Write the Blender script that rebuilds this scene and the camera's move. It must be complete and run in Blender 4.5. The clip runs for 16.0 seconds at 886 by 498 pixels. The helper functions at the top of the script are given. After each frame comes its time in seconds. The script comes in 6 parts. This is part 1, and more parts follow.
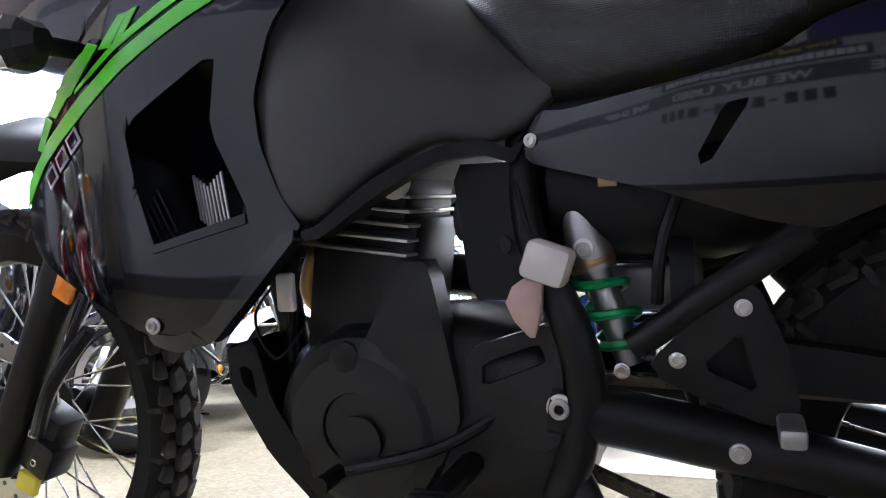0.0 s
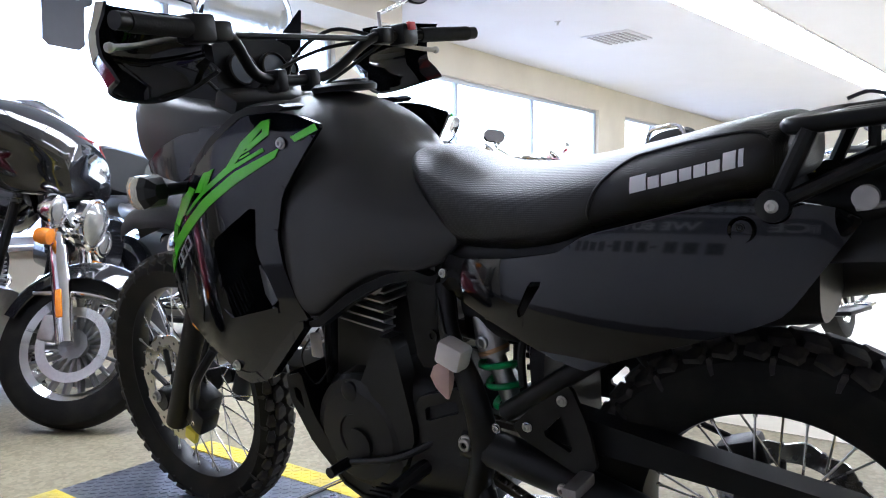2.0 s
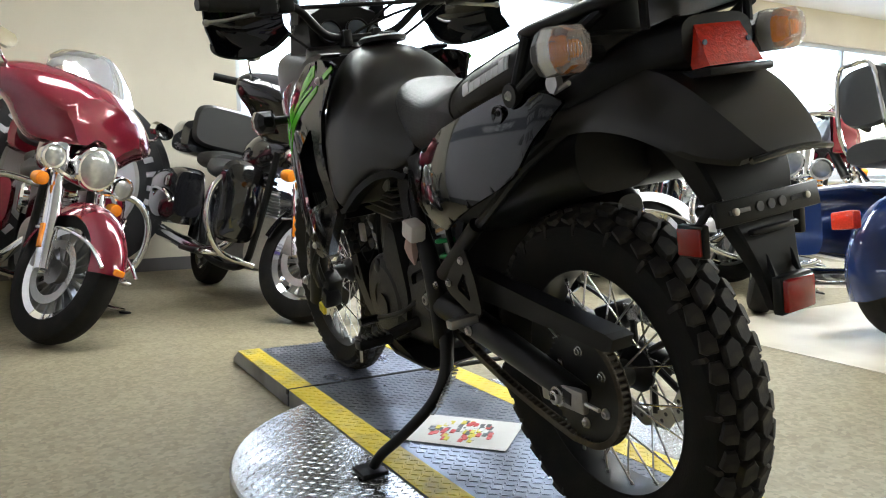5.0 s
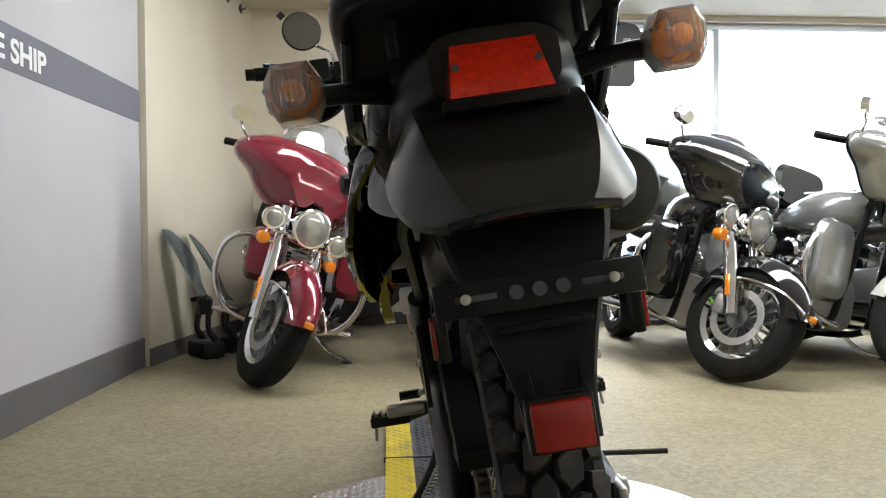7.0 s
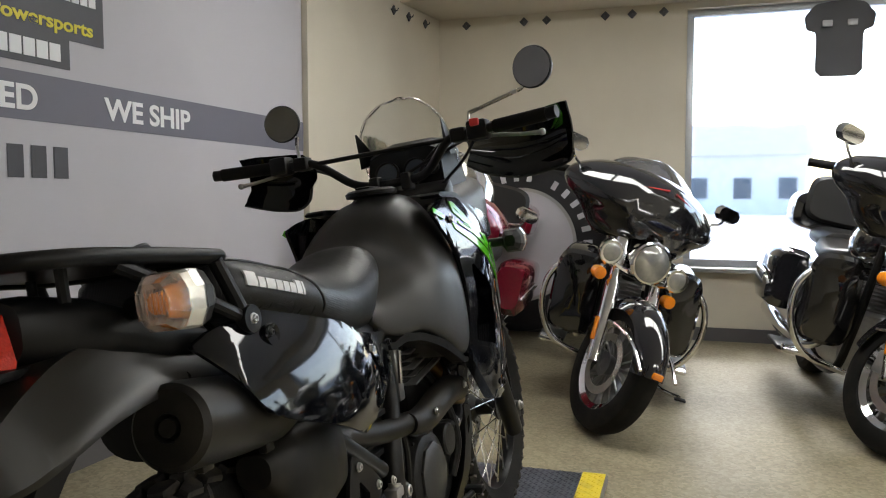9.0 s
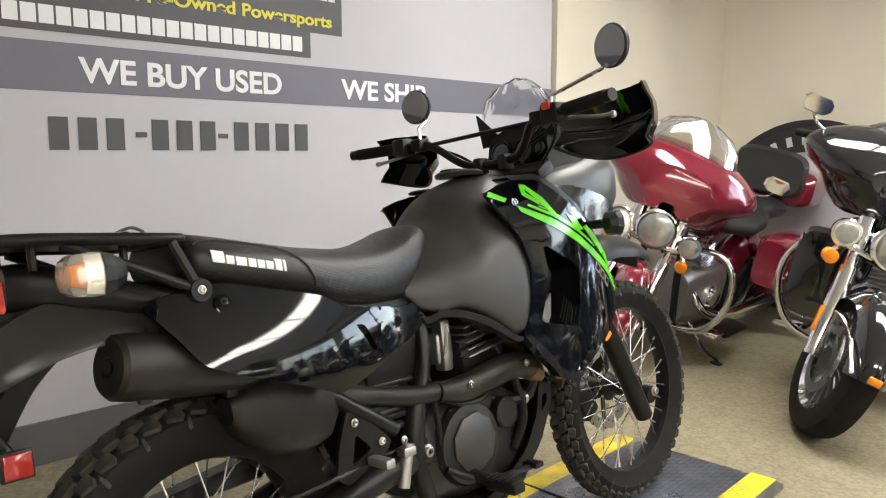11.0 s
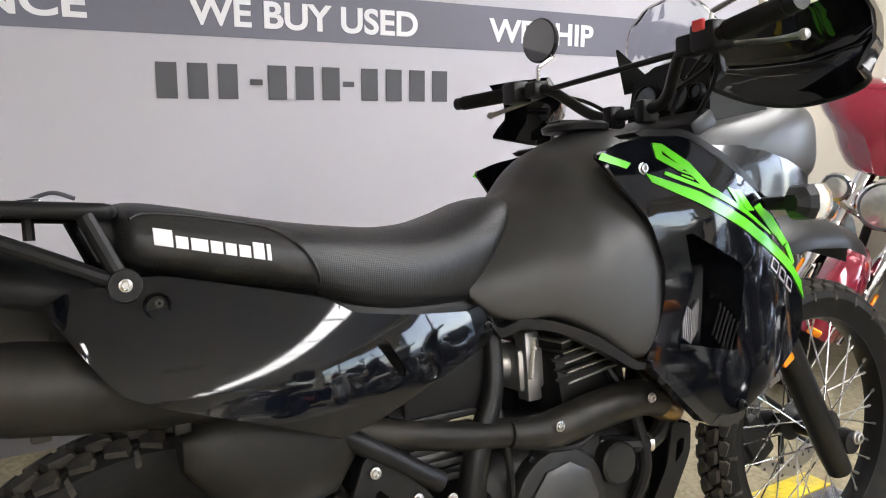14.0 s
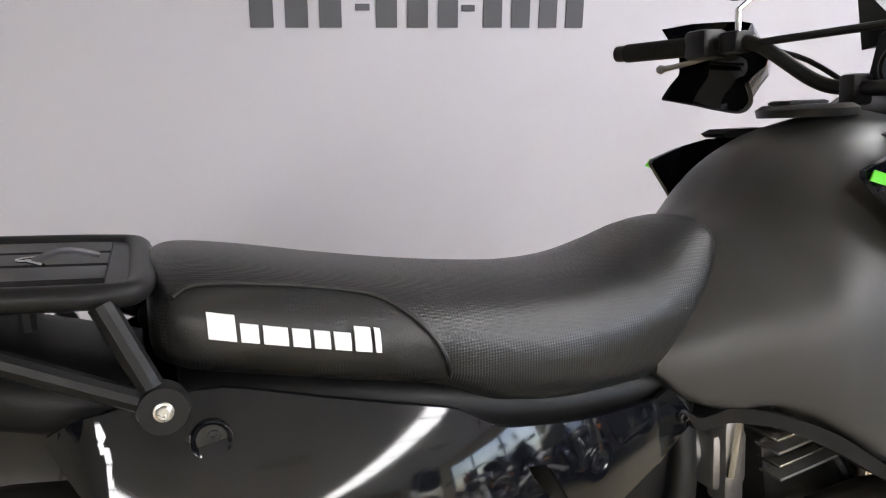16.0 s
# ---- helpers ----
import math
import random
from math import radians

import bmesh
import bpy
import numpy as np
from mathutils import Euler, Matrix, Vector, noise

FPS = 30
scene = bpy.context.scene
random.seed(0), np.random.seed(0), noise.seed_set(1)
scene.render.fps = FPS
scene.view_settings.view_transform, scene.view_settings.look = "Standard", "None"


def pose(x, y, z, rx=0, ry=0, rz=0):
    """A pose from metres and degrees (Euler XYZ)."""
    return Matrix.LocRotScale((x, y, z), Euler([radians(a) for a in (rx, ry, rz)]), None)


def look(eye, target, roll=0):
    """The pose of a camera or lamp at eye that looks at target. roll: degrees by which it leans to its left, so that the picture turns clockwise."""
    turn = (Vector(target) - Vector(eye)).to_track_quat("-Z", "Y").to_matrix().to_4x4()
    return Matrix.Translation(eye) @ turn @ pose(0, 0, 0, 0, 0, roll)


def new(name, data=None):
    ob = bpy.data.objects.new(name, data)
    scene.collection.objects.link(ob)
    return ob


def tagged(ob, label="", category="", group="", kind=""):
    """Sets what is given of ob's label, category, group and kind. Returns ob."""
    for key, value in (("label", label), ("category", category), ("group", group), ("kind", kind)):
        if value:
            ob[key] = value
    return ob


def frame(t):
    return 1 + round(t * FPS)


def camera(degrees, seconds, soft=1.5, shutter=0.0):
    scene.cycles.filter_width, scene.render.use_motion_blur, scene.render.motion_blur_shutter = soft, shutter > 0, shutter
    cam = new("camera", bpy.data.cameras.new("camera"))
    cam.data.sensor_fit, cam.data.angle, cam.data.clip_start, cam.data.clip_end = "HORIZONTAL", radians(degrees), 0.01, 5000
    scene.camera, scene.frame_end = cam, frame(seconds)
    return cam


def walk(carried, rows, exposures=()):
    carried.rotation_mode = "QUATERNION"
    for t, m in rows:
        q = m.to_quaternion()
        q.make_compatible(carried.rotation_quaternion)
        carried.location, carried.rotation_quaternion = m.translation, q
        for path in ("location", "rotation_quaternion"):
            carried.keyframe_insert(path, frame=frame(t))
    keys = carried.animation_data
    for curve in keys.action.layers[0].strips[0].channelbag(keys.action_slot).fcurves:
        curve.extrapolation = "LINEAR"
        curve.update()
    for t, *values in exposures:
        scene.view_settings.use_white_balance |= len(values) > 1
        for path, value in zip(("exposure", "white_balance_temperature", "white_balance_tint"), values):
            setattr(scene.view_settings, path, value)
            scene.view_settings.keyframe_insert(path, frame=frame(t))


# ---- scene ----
cam = camera(60.5, 16.0, 1.1)
PATH = [
    (0, -1.036, 0.380, 0.556, 95.00, -0.00, -70.00),
    (0.5, -1.141, 0.252, 0.632, 95.15, -0.08, -65.29),
    (1, -1.194, 0.118, 0.705, 95.06, 0.10, -60.97),
    (1.5, -1.228, -0.018, 0.789, 91.44, 0.00, -57.28),
    (2, -1.248, -0.160, 0.874, 86.19, -0.04, -54.48),
    (2.5, -1.267, -0.334, 0.907, 82.63, -0.09, -50.56),
    (3, -1.274, -0.505, 0.943, 80.54, -0.09, -45.61),
    (5.5, -0.867, -1.013, 0.685, 86.15, 0.19, -24.21),
    (6, -0.693, -1.029, 0.654, 88.14, 0.23, -17.22),
    (6.5, -0.464, -1.041, 0.695, 88.51, 0.23, -9.35),
    (7, -0.254, -0.995, 0.756, 88.59, 0.29, -4.05),
    (7.5, -0.022, -0.923, 0.836, 88.70, 0.26, 3.35),
    (8, 0.187, -0.872, 0.969, 88.43, 0.15, 5.96),
    (8.5, 0.399, -0.878, 1.044, 87.21, 0.16, 11.06),
    (11, 1.207, -0.601, 1.147, 82.77, -0.07, 43.63),
    (11.5, 1.324, -0.529, 1.192, 82.83, -0.07, 49.56),
    (12, 1.344, -0.445, 1.220, 82.74, -0.17, 53.71),
    (12.5, 1.263, -0.348, 1.215, 81.06, -0.22, 54.02),
    (13, 1.170, -0.264, 1.179, 79.68, -0.38, 54.38),
    (13.5, 1.064, -0.175, 1.136, 79.59, -0.33, 55.71),
    (14, 0.981, -0.100, 1.123, 79.62, -0.35, 58.85),
    (14.5, 0.891, -0.056, 1.112, 79.62, -0.43, 62.17),
    (15, 0.767, -0.026, 1.117, 79.64, -0.53, 65.10),
    (15.5, 0.685, 0.013, 1.165, 76.82, -0.52, 66.49),
    (16, 0.603, 0.021, 1.216, 72.37, -0.56, 66.60),
]
walk(cam, [(t, pose(x, y, z, rx, ry, rz)) for t, x, y, z, rx, ry, rz in PATH],
     exposures=[(0, 2.25, 5450, 16), (1.5, 1.85, 5350, 15), (3, 1.42, 5650, 12), (5.5, 1.7, 6150, 5), (7, 1.42, 6300, 7), (8.5, 0.52, 6400, 9), (11, 1.6, 6600, 9), (13, 1.68, 6350, 12), (16, 1.75, 6250, 14)])

# ---- world, sun, ceiling lamps ----
LAMP, SKY, SUN = 8.0, 0.42, 0.9
world = bpy.data.worlds.new("overcast_sky")
scene.world = world
world.use_nodes = True
wn = world.node_tree
sky = wn.nodes.new("ShaderNodeTexSky")
sky.sky_type, sky.sun_disc = "NISHITA", False
sky.sun_elevation, sky.sun_rotation, sky.dust_density = radians(48), radians(20), 1.5
wn.links.new(sky.outputs[0], wn.nodes["Background"].inputs[0])
wn.nodes["Background"].inputs[1].default_value = SKY
sun = new("sun", bpy.data.lights.new("sun", "SUN"))
sun.data.energy, sun.data.angle, sun.data.color = SUN, radians(12), (1, 0.96, 0.9)
sun.matrix_world = look((0, 30, 25), (0, 0, 0))


# ---- materials ----
def mat(name, col, rough=0.5, metal=0.0, var=0.12, scale=30.0, bump=0.0, bscale=200.0, coat=0.0, spec=0.5, emit=None, power=0.0, trans=0.0, alpha=1.0, dirt=None, dscale=4.0):
    m = bpy.data.materials.new(name)
    m.use_nodes = True
    nt = m.node_tree
    b = nt.nodes["Principled BSDF"]
    b.inputs["Roughness"].default_value, b.inputs["Metallic"].default_value = rough, metal
    b.inputs["Coat Weight"].default_value, b.inputs["Specular IOR Level"].default_value = coat, spec
    b.inputs["Transmission Weight"].default_value, b.inputs["Alpha"].default_value = trans, alpha
    b.inputs["Coat Roughness"].default_value = 0.04
    tc = nt.nodes.new("ShaderNodeTexCoord")
    n1 = nt.nodes.new("ShaderNodeTexNoise")
    n1.inputs["Scale"].default_value, n1.inputs["Detail"].default_value = scale, 6
    n2 = nt.nodes.new("ShaderNodeTexNoise")
    n2.inputs["Scale"].default_value, n2.inputs["Detail"].default_value = dscale, 4
    for n in (n1, n2):
        nt.links.new(tc.outputs["Object"], n.inputs["Vector"])
    mix = nt.nodes.new("ShaderNodeMix")
    mix.data_type = "RGBA"
    lo, hi = [c * (1 - var) for c in col], [min(1, c * (1 + var)) for c in col]
    mix.inputs[6].default_value, mix.inputs[7].default_value = (*lo, 1), (*hi, 1)
    nt.links.new(n1.outputs["Fac"], mix.inputs[0])
    out = mix.outputs[2]
    if dirt:
        ramp = nt.nodes.new("ShaderNodeValToRGB")
        ramp.color_ramp.elements[0].position, ramp.color_ramp.elements[1].position = 0.48, 0.72
        nt.links.new(n2.outputs["Fac"], ramp.inputs[0])
        m2 = nt.nodes.new("ShaderNodeMix")
        m2.data_type = "RGBA"
        m2.inputs[7].default_value = (*dirt, 1)
        nt.links.new(ramp.outputs[0], m2.inputs[0])
        nt.links.new(out, m2.inputs[6])
        out = m2.outputs[2]
    nt.links.new(out, b.inputs["Base Color"])
    rr = nt.nodes.new("ShaderNodeMapRange")
    rr.inputs[3].default_value, rr.inputs[4].default_value = max(0.0, rough - 0.06), min(1, rough + 0.06)
    nt.links.new(n2.outputs["Fac"], rr.inputs[0])
    nt.links.new(rr.outputs[0], b.inputs["Roughness"])
    if bump:
        n3 = nt.nodes.new("ShaderNodeTexNoise")
        n3.inputs["Scale"].default_value, n3.inputs["Detail"].default_value = bscale, 3
        nt.links.new(tc.outputs["Object"], n3.inputs["Vector"])
        bp = nt.nodes.new("ShaderNodeBump")
        bp.inputs["Strength"].default_value, bp.inputs["Distance"].default_value = bump, 0.002
        nt.links.new(n3.outputs["Fac"], bp.inputs["Height"])
        nt.links.new(bp.outputs[0], b.inputs["Normal"])
    if emit:
        b.inputs["Emission Color"].default_value, b.inputs["Emission Strength"].default_value = (*emit, 1), power
    return m


def dimpled(m, scale=330.0, strength=0.5):
    nt = m.node_tree
    tc = nt.nodes.new("ShaderNodeTexCoord")
    v = nt.nodes.new("ShaderNodeTexVoronoi")
    v.inputs["Scale"].default_value, v.inputs["Randomness"].default_value = scale, 0.0
    nt.links.new(tc.outputs["Object"], v.inputs["Vector"])
    bp = nt.nodes.new("ShaderNodeBump")
    bp.inputs["Strength"].default_value, bp.inputs["Distance"].default_value = strength, 0.0012
    nt.links.new(v.outputs["Distance"], bp.inputs["Height"])
    nt.links.new(bp.outputs[0], nt.nodes["Principled BSDF"].inputs["Normal"])
    return m


def mottled(m, size=75.0, a=(0.15, 0.125, 0.075), b=(0.36, 0.315, 0.215)):
    """Speckled chips over a base colour."""
    nt = m.node_tree
    bs = nt.nodes["Principled BSDF"]
    src = bs.inputs["Base Color"].links[0].from_socket
    tc = nt.nodes.new("ShaderNodeTexCoord")
    v = nt.nodes.new("ShaderNodeTexVoronoi")
    v.inputs["Scale"].default_value = size
    nt.links.new(tc.outputs["Object"], v.inputs["Vector"])
    r = nt.nodes.new("ShaderNodeValToRGB")
    r.color_ramp.elements[0].color, r.color_ramp.elements[1].color = (*a, 1), (*b, 1)
    sep = nt.nodes.new("ShaderNodeSeparateColor")
    nt.links.new(v.outputs["Color"], sep.inputs[0])
    nt.links.new(sep.outputs[0], r.inputs[0])
    mx = nt.nodes.new("ShaderNodeMix")
    mx.data_type = "RGBA"
    mx.inputs[0].default_value = 0.5
    nt.links.new(src, mx.inputs[6])
    nt.links.new(r.outputs[0], mx.inputs[7])
    nt.links.new(mx.outputs[2], bs.inputs["Base Color"])
    return m


M = {}
M["floor"] = mottled(mat("speckled_floor", (0.27, 0.236, 0.148), 0.55, var=0.35, scale=9, bump=0.25, bscale=120, dirt=(0.2, 0.172, 0.112), dscale=1.3))
M["floor_pale"] = mat("pale_floor", (0.62, 0.57, 0.47), 0.4, var=0.08, scale=6, dirt=(0.45, 0.4, 0.32), dscale=2)
M["snow"] = mat("trodden_snow", (0.82, 0.82, 0.84), 0.7, var=0.1, scale=0.6, dirt=(0.6, 0.58, 0.56), dscale=0.2)
M["cream"] = mat("cream_wall_paint", (0.66, 0.61, 0.5), 0.7, var=0.05, scale=3, bump=0.12, bscale=90, dirt=(0.58, 0.53, 0.43), dscale=0.8)
M["banner"] = mat("grey_banner_print", (0.5, 0.49, 0.53), 0.62, var=0.05, scale=1.2, bump=0.05, bscale=300, dirt=(0.44, 0.43, 0.47), dscale=0.7)
M["band"] = mat("dark_grey_band_print", (0.16, 0.16, 0.2), 0.6, var=0.05, scale=2)
M["print_white"] = mat("white_print", (0.82, 0.82, 0.84), 0.5, var=0.02)
M["print_dark"] = mat("charcoal_print", (0.07, 0.07, 0.08), 0.5, var=0.05)
M["print_yellow"] = mat("yellow_print", (0.72, 0.62, 0.05), 0.5, var=0.03)
M["print_red"] = mat("red_print", (0.6, 0.04, 0.04), 0.5, var=0.03)
M["print_purple"] = mat("purple_print", (0.08, 0.05, 0.3), 0.5, var=0.03)
M["base"] = mat("dark_cove_base", (0.12, 0.115, 0.12), 0.6, var=0.1, scale=5)
M["ceiling"] = mat("white_ceiling", (0.74, 0.74, 0.76), 0.8, var=0.04, scale=2, bump=0.1, bscale=60)
M["lamp"] = mat("fluorescent_diffuser", (0.9, 0.9, 0.88), 0.5, var=0.0, emit=(1.0, 0.98, 0.93), power=LAMP)
M["frame"] = mat("aluminium_window_frame", (0.5, 0.52, 0.55), 0.4, 0.6, var=0.08)
M["glass"] = mat("clear_glass", (0.95, 0.97, 0.97), 0.02, var=0.0, trans=1.0)
M["plate"] = mat("tread_plate_steel", (0.66, 0.67, 0.68), 0.24, 0.95, var=0.25, scale=14, dirt=(0.3, 0.29, 0.27), dscale=7)
M["plate_blue"] = mat("painted_tread_plate", (0.17, 0.185, 0.23), 0.29, 0.6, var=0.25, scale=16, dirt=(0.07, 0.07, 0.08), dscale=6)
M["yellow"] = mat("worn_yellow_paint", (0.75, 0.58, 0.03), 0.45, var=0.12, scale=20, dirt=(0.42, 0.34, 0.1), dscale=9)
M["matte"] = mat("matte_black_plastic", (0.0105, 0.0105, 0.0108), 0.38, spec=0.2, var=0.15, scale=60, bump=0.08, bscale=900)
M["tank"] = mat("satin_dark_grey_plastic", (0.036, 0.0355, 0.034), 0.38, spec=0.5, var=0.1, scale=20, bump=0.1, bscale=1200)
M["gloss"] = mat("gloss_black_bodywork", (0.003, 0.0035, 0.005), 0.06, spec=0.3, var=0.2, scale=10, coat=0.4)
M["fender"] = mat("satin_black_fender_plastic", (0.016, 0.0145, 0.012), 0.3, spec=0.45, var=0.18, scale=25, bump=0.05, bscale=500, dirt=(0.02, 0.018, 0.014), dscale=9)
M["fairing"] = mat("gunmetal_bodywork", (0.012, 0.013, 0.016), 0.2, 0.3, var=0.1, scale=10, coat=0.6)
M["green"] = mat("lime_green_decal", (0.12, 0.62, 0.02), 0.22, var=0.06, coat=0.6)
M["silver"] = mat("silver_decal", (0.4, 0.4, 0.42), 0.3, 0.4, var=0.05)
M["vinyl"] = dimpled(mat("dimpled_black_vinyl", (0.011, 0.011, 0.0115), 0.36, spec=0.55, var=0.1, scale=30))
M["vinyl_plain"] = mat("plain_charcoal_vinyl", (0.014, 0.0135, 0.013), 0.44, var=0.08, scale=30, bump=0.15, bscale=700)
M["rubber"] = mat("worn_tyre_rubber", (0.008, 0.0077, 0.0074), 0.65, spec=0.18, var=0.25, scale=25, bump=0.3, bscale=260, dirt=(0.018, 0.016, 0.013), dscale=12)
M["knob"] = mat("dusty_tread_rubber", (0.02, 0.018, 0.0155), 0.75, var=0.35, scale=40, bump=0.3, bscale=300, dirt=(0.055, 0.046, 0.033), dscale=25)
M["frame_black"] = mat("black_painted_steel", (0.0085, 0.0085, 0.0088), 0.36, spec=0.26, var=0.2, scale=40, bump=0.06, bscale=400, dirt=(0.014, 0.013, 0.012), dscale=14)
M["engine"] = mat("black_cast_engine", (0.015, 0.0148, 0.0146), 0.42, 0.1, spec=0.35, var=0.2, scale=60, bump=0.25, bscale=500, dirt=(0.02, 0.019, 0.017), dscale=14)
M["steel"] = mat("bare_steel", (0.55, 0.54, 0.52), 0.28, 1.0, var=0.15, scale=80)
M["alu"] = mat("cast_aluminium", (0.42, 0.41, 0.4), 0.42, 0.9, var=0.2, scale=60)
M["chrome"] = mat("chrome", (0.8, 0.8, 0.8), 0.07, 1.0, var=0.05)
M["mirror"] = mat("mirror_glass", (0.34, 0.345, 0.35), 0.03, 1.0, var=0.0)
M["exh"] = mat("heat_black_exhaust", (0.013, 0.012, 0.0105), 0.46, 0.2, spec=0.3, var=0.2, scale=30, bump=0.1, bscale=600, dirt=(0.036, 0.031, 0.024), dscale=9)
M["bronze"] = mat("heat_tinted_pipe", (0.26, 0.17, 0.07), 0.3, 0.9, var=0.3, scale=18)
M["chain"] = mat("oily_chain", (0.09, 0.075, 0.055), 0.5, 0.7, var=0.4, scale=90)
M["spring"] = mat("green_spring_paint", (0.012, 0.26, 0.07), 0.3, var=0.15)
M["amber"] = mat("amber_lens", (0.85, 0.25, 0.01), 0.15, var=0.2, scale=60, coat=0.6)
M["red_lens"] = mat("red_lens", (0.72, 0.03, 0.01), 0.22, var=0.45, scale=120, coat=0.5, bump=0.5, bscale=260)
M["gold"] = mat("amber_mirrored_reflector", (0.95, 0.86, 0.72), 0.2, 0.7, var=0.25, scale=90, bump=0.6, bscale=150)
M["red_reflector"] = mat("dark_red_reflector", (0.32, 0.008, 0.007), 0.16, var=0.25, scale=70, coat=0.6)
M["sign_black"] = mat("sign_black", (0.02, 0.02, 0.022), 0.5, spec=0.3, var=0.15, scale=8)
M["blue_tint"] = mat("bluish_acrylic", (0.42, 0.5, 0.55), 0.06, var=0.05, trans=0.7)
M["clear_lens"] = mat("clear_ribbed_lens", (0.96, 0.94, 0.9), 0.04, var=0.05, scale=80, trans=1.0, coat=0.3, bump=0.35, bscale=130)
M["lens_pale"] = mat("pale_ribbed_lens", (0.92, 0.9, 0.86), 0.06, var=0.1, scale=80, trans=0.88, coat=0.5, bump=0.4, bscale=130)
M["white_tape"] = mat("white_plastic_wrap", (0.7, 0.66, 0.62), 0.45, var=0.1, scale=30, bump=0.3, bscale=80)
M["pink"] = mat("pinkish_wrap", (0.55, 0.38, 0.33), 0.45, var=0.2, scale=40, bump=0.3, bscale=80)
M["brass"] = mat("copper_clip", (0.5, 0.33, 0.18), 0.35, 0.8, var=0.15)
M["paper"] = mat("white_paper", (0.78, 0.77, 0.75), 0.6, var=0.04)
M["outlet"] = mat("ivory_plastic", (0.62, 0.57, 0.42), 0.5, var=0.03)
M["screen"] = mat("clear_windscreen", (0.93, 0.95, 0.95), 0.03, var=0.0, trans=1.0)


# ---- mesh helpers ----
def part(name, bm, material, parent=None, label="", smooth=True):
    me = bpy.data.meshes.new(name)
    if smooth:
        for f in bm.faces:
            f.smooth = True
        for e in bm.edges:
            if len(e.link_faces) == 2 and e.calc_face_angle(0) > 0.6:
                e.smooth = False
    bm.normal_update()
    bm.to_mesh(me)
    lay = bm.verts.layers.float_vector.get("nrm")
    if lay and smooth:
        bm.verts.ensure_lookup_table()
        nv = [bm.verts[i][lay].copy() for i in range(len(bm.verts))]
        loops = []
        for f in bm.faces:
            front = all(nv[v.index].length > 0.5 for v in f.verts)
            loops += [nv[v.index] if front else f.normal.copy() for v in f.verts]
        bm.free()
        me.normals_split_custom_set(loops)
    else:
        bm.free()
    me.materials.append(M[material] if isinstance(material, str) else material)
    ob = new(name, me)
    if parent:
        ob.parent = parent
    return tagged(ob, label)


def thing(name, m, label, category, group="", kind=""):
    ob = new(name)
    ob.empty_display_size = 0.1
    ob.matrix_basis = m
    return tagged(ob, label, category, group, kind)


def merge(*bms):
    out = bms[0]
    for b in bms[1:]:
        me = bpy.data.meshes.new("tmp")
        b.to_mesh(me)
        out.from_mesh(me)
        b.free()
        bpy.data.meshes.remove(me)
    return out


def rbox(x0, x1, y0, y1, z0, z1, bev=0.004, m=None, seg=2):
    bm = bmesh.new()
    bmesh.ops.create_cube(bm, size=1)
    for v in bm.verts:
        v.co = ((x0 + x1) / 2 + v.co.x * (x1 - x0), (y0 + y1) / 2 + v.co.y * (y1 - y0), (z0 + z1) / 2 + v.co.z * (z1 - z0))
    if bev:
        bmesh.ops.bevel(bm, geom=bm.edges[:], offset=bev, segments=seg, affect="EDGES", profile=0.5)
    if m:
        bm.transform(m)
    return bm


def lathe(profile, seg=48, m=None, closed=False):
    """Turns (radius, along) round the x axis."""
    bm = bmesh.new()
    rings = []
    for i in range(seg):
        a = 2 * math.pi * i / seg
        rings.append([bm.verts.new((h, r * math.cos(a), r * math.sin(a))) for r, h in profile])
    n = len(profile)
    for i in range(seg):
        a, b = rings[i], rings[(i + 1) % seg]
        for j in range(n if closed else n - 1):
            bm.faces.new((a[j], b[j], b[(j + 1) % n], a[(j + 1) % n]))
    if not closed:
        for end in (0, -1):
            if profile[end][0] > 1e-4:
                bm.faces.new([r[end] for r in rings])
    bmesh.ops.remove_doubles(bm, verts=bm.verts, dist=1e-5)
    bmesh.ops.recalc_face_normals(bm, faces=bm.faces)
    if m:
        bm.transform(m)
    return bm


def spline(pts, n=6):
    pts = [Vector(p) for p in pts]
    out = []
    for i in range(len(pts) - 1):
        p0, p1, p2, p3 = pts[max(i - 1, 0)], pts[i], pts[i + 1], pts[min(i + 2, len(pts) - 1)]
        for k in range(n):
            t = k / n
            out.append(0.5 * (2 * p1 + (p2 - p0) * t + (2 * p0 - 5 * p1 + 4 * p2 - p3) * t * t + (3 * p1 - p0 - 3 * p2 + p3) * t ** 3))
    return out + [pts[-1]]


def tube(pts, r, seg=12, n=6, flat=1.0, smooth=True):
    """A round bar along points; r may be a list, one a point."""
    path = spline(pts, n) if smooth and len(pts) > 2 else [Vector(p) for p in pts]
    bm = bmesh.new()
    rings, up = [], Vector((0.13, 0.31, 0.94))
    for i, p in enumerate(path):
        d = (path[min(i + 1, len(path) - 1)] - path[max(i - 1, 0)]).normalized()
        s = d.cross(up)
        if s.length < 1e-3:
            s = d.cross(Vector((1, 0, 0)))
        s.normalize()
        up = s.cross(d)
        rr = r if isinstance(r, (int, float)) else float(np.interp(i / (len(path) - 1), np.linspace(0, 1, len(r)), r))
        rings.append([bm.verts.new(p + s * (rr * math.cos(2 * math.pi * k / seg)) + up * (rr * flat * math.sin(2 * math.pi * k / seg))) for k in range(seg)])
    for a, b in zip(rings, rings[1:]):
        for k in range(seg):
            bm.faces.new((a[k], a[(k + 1) % seg], b[(k + 1) % seg], b[k]))
    bm.faces.new(rings[0][::-1])
    bm.faces.new(rings[-1])
    bmesh.ops.recalc_face_normals(bm, faces=bm.faces)
    return bm


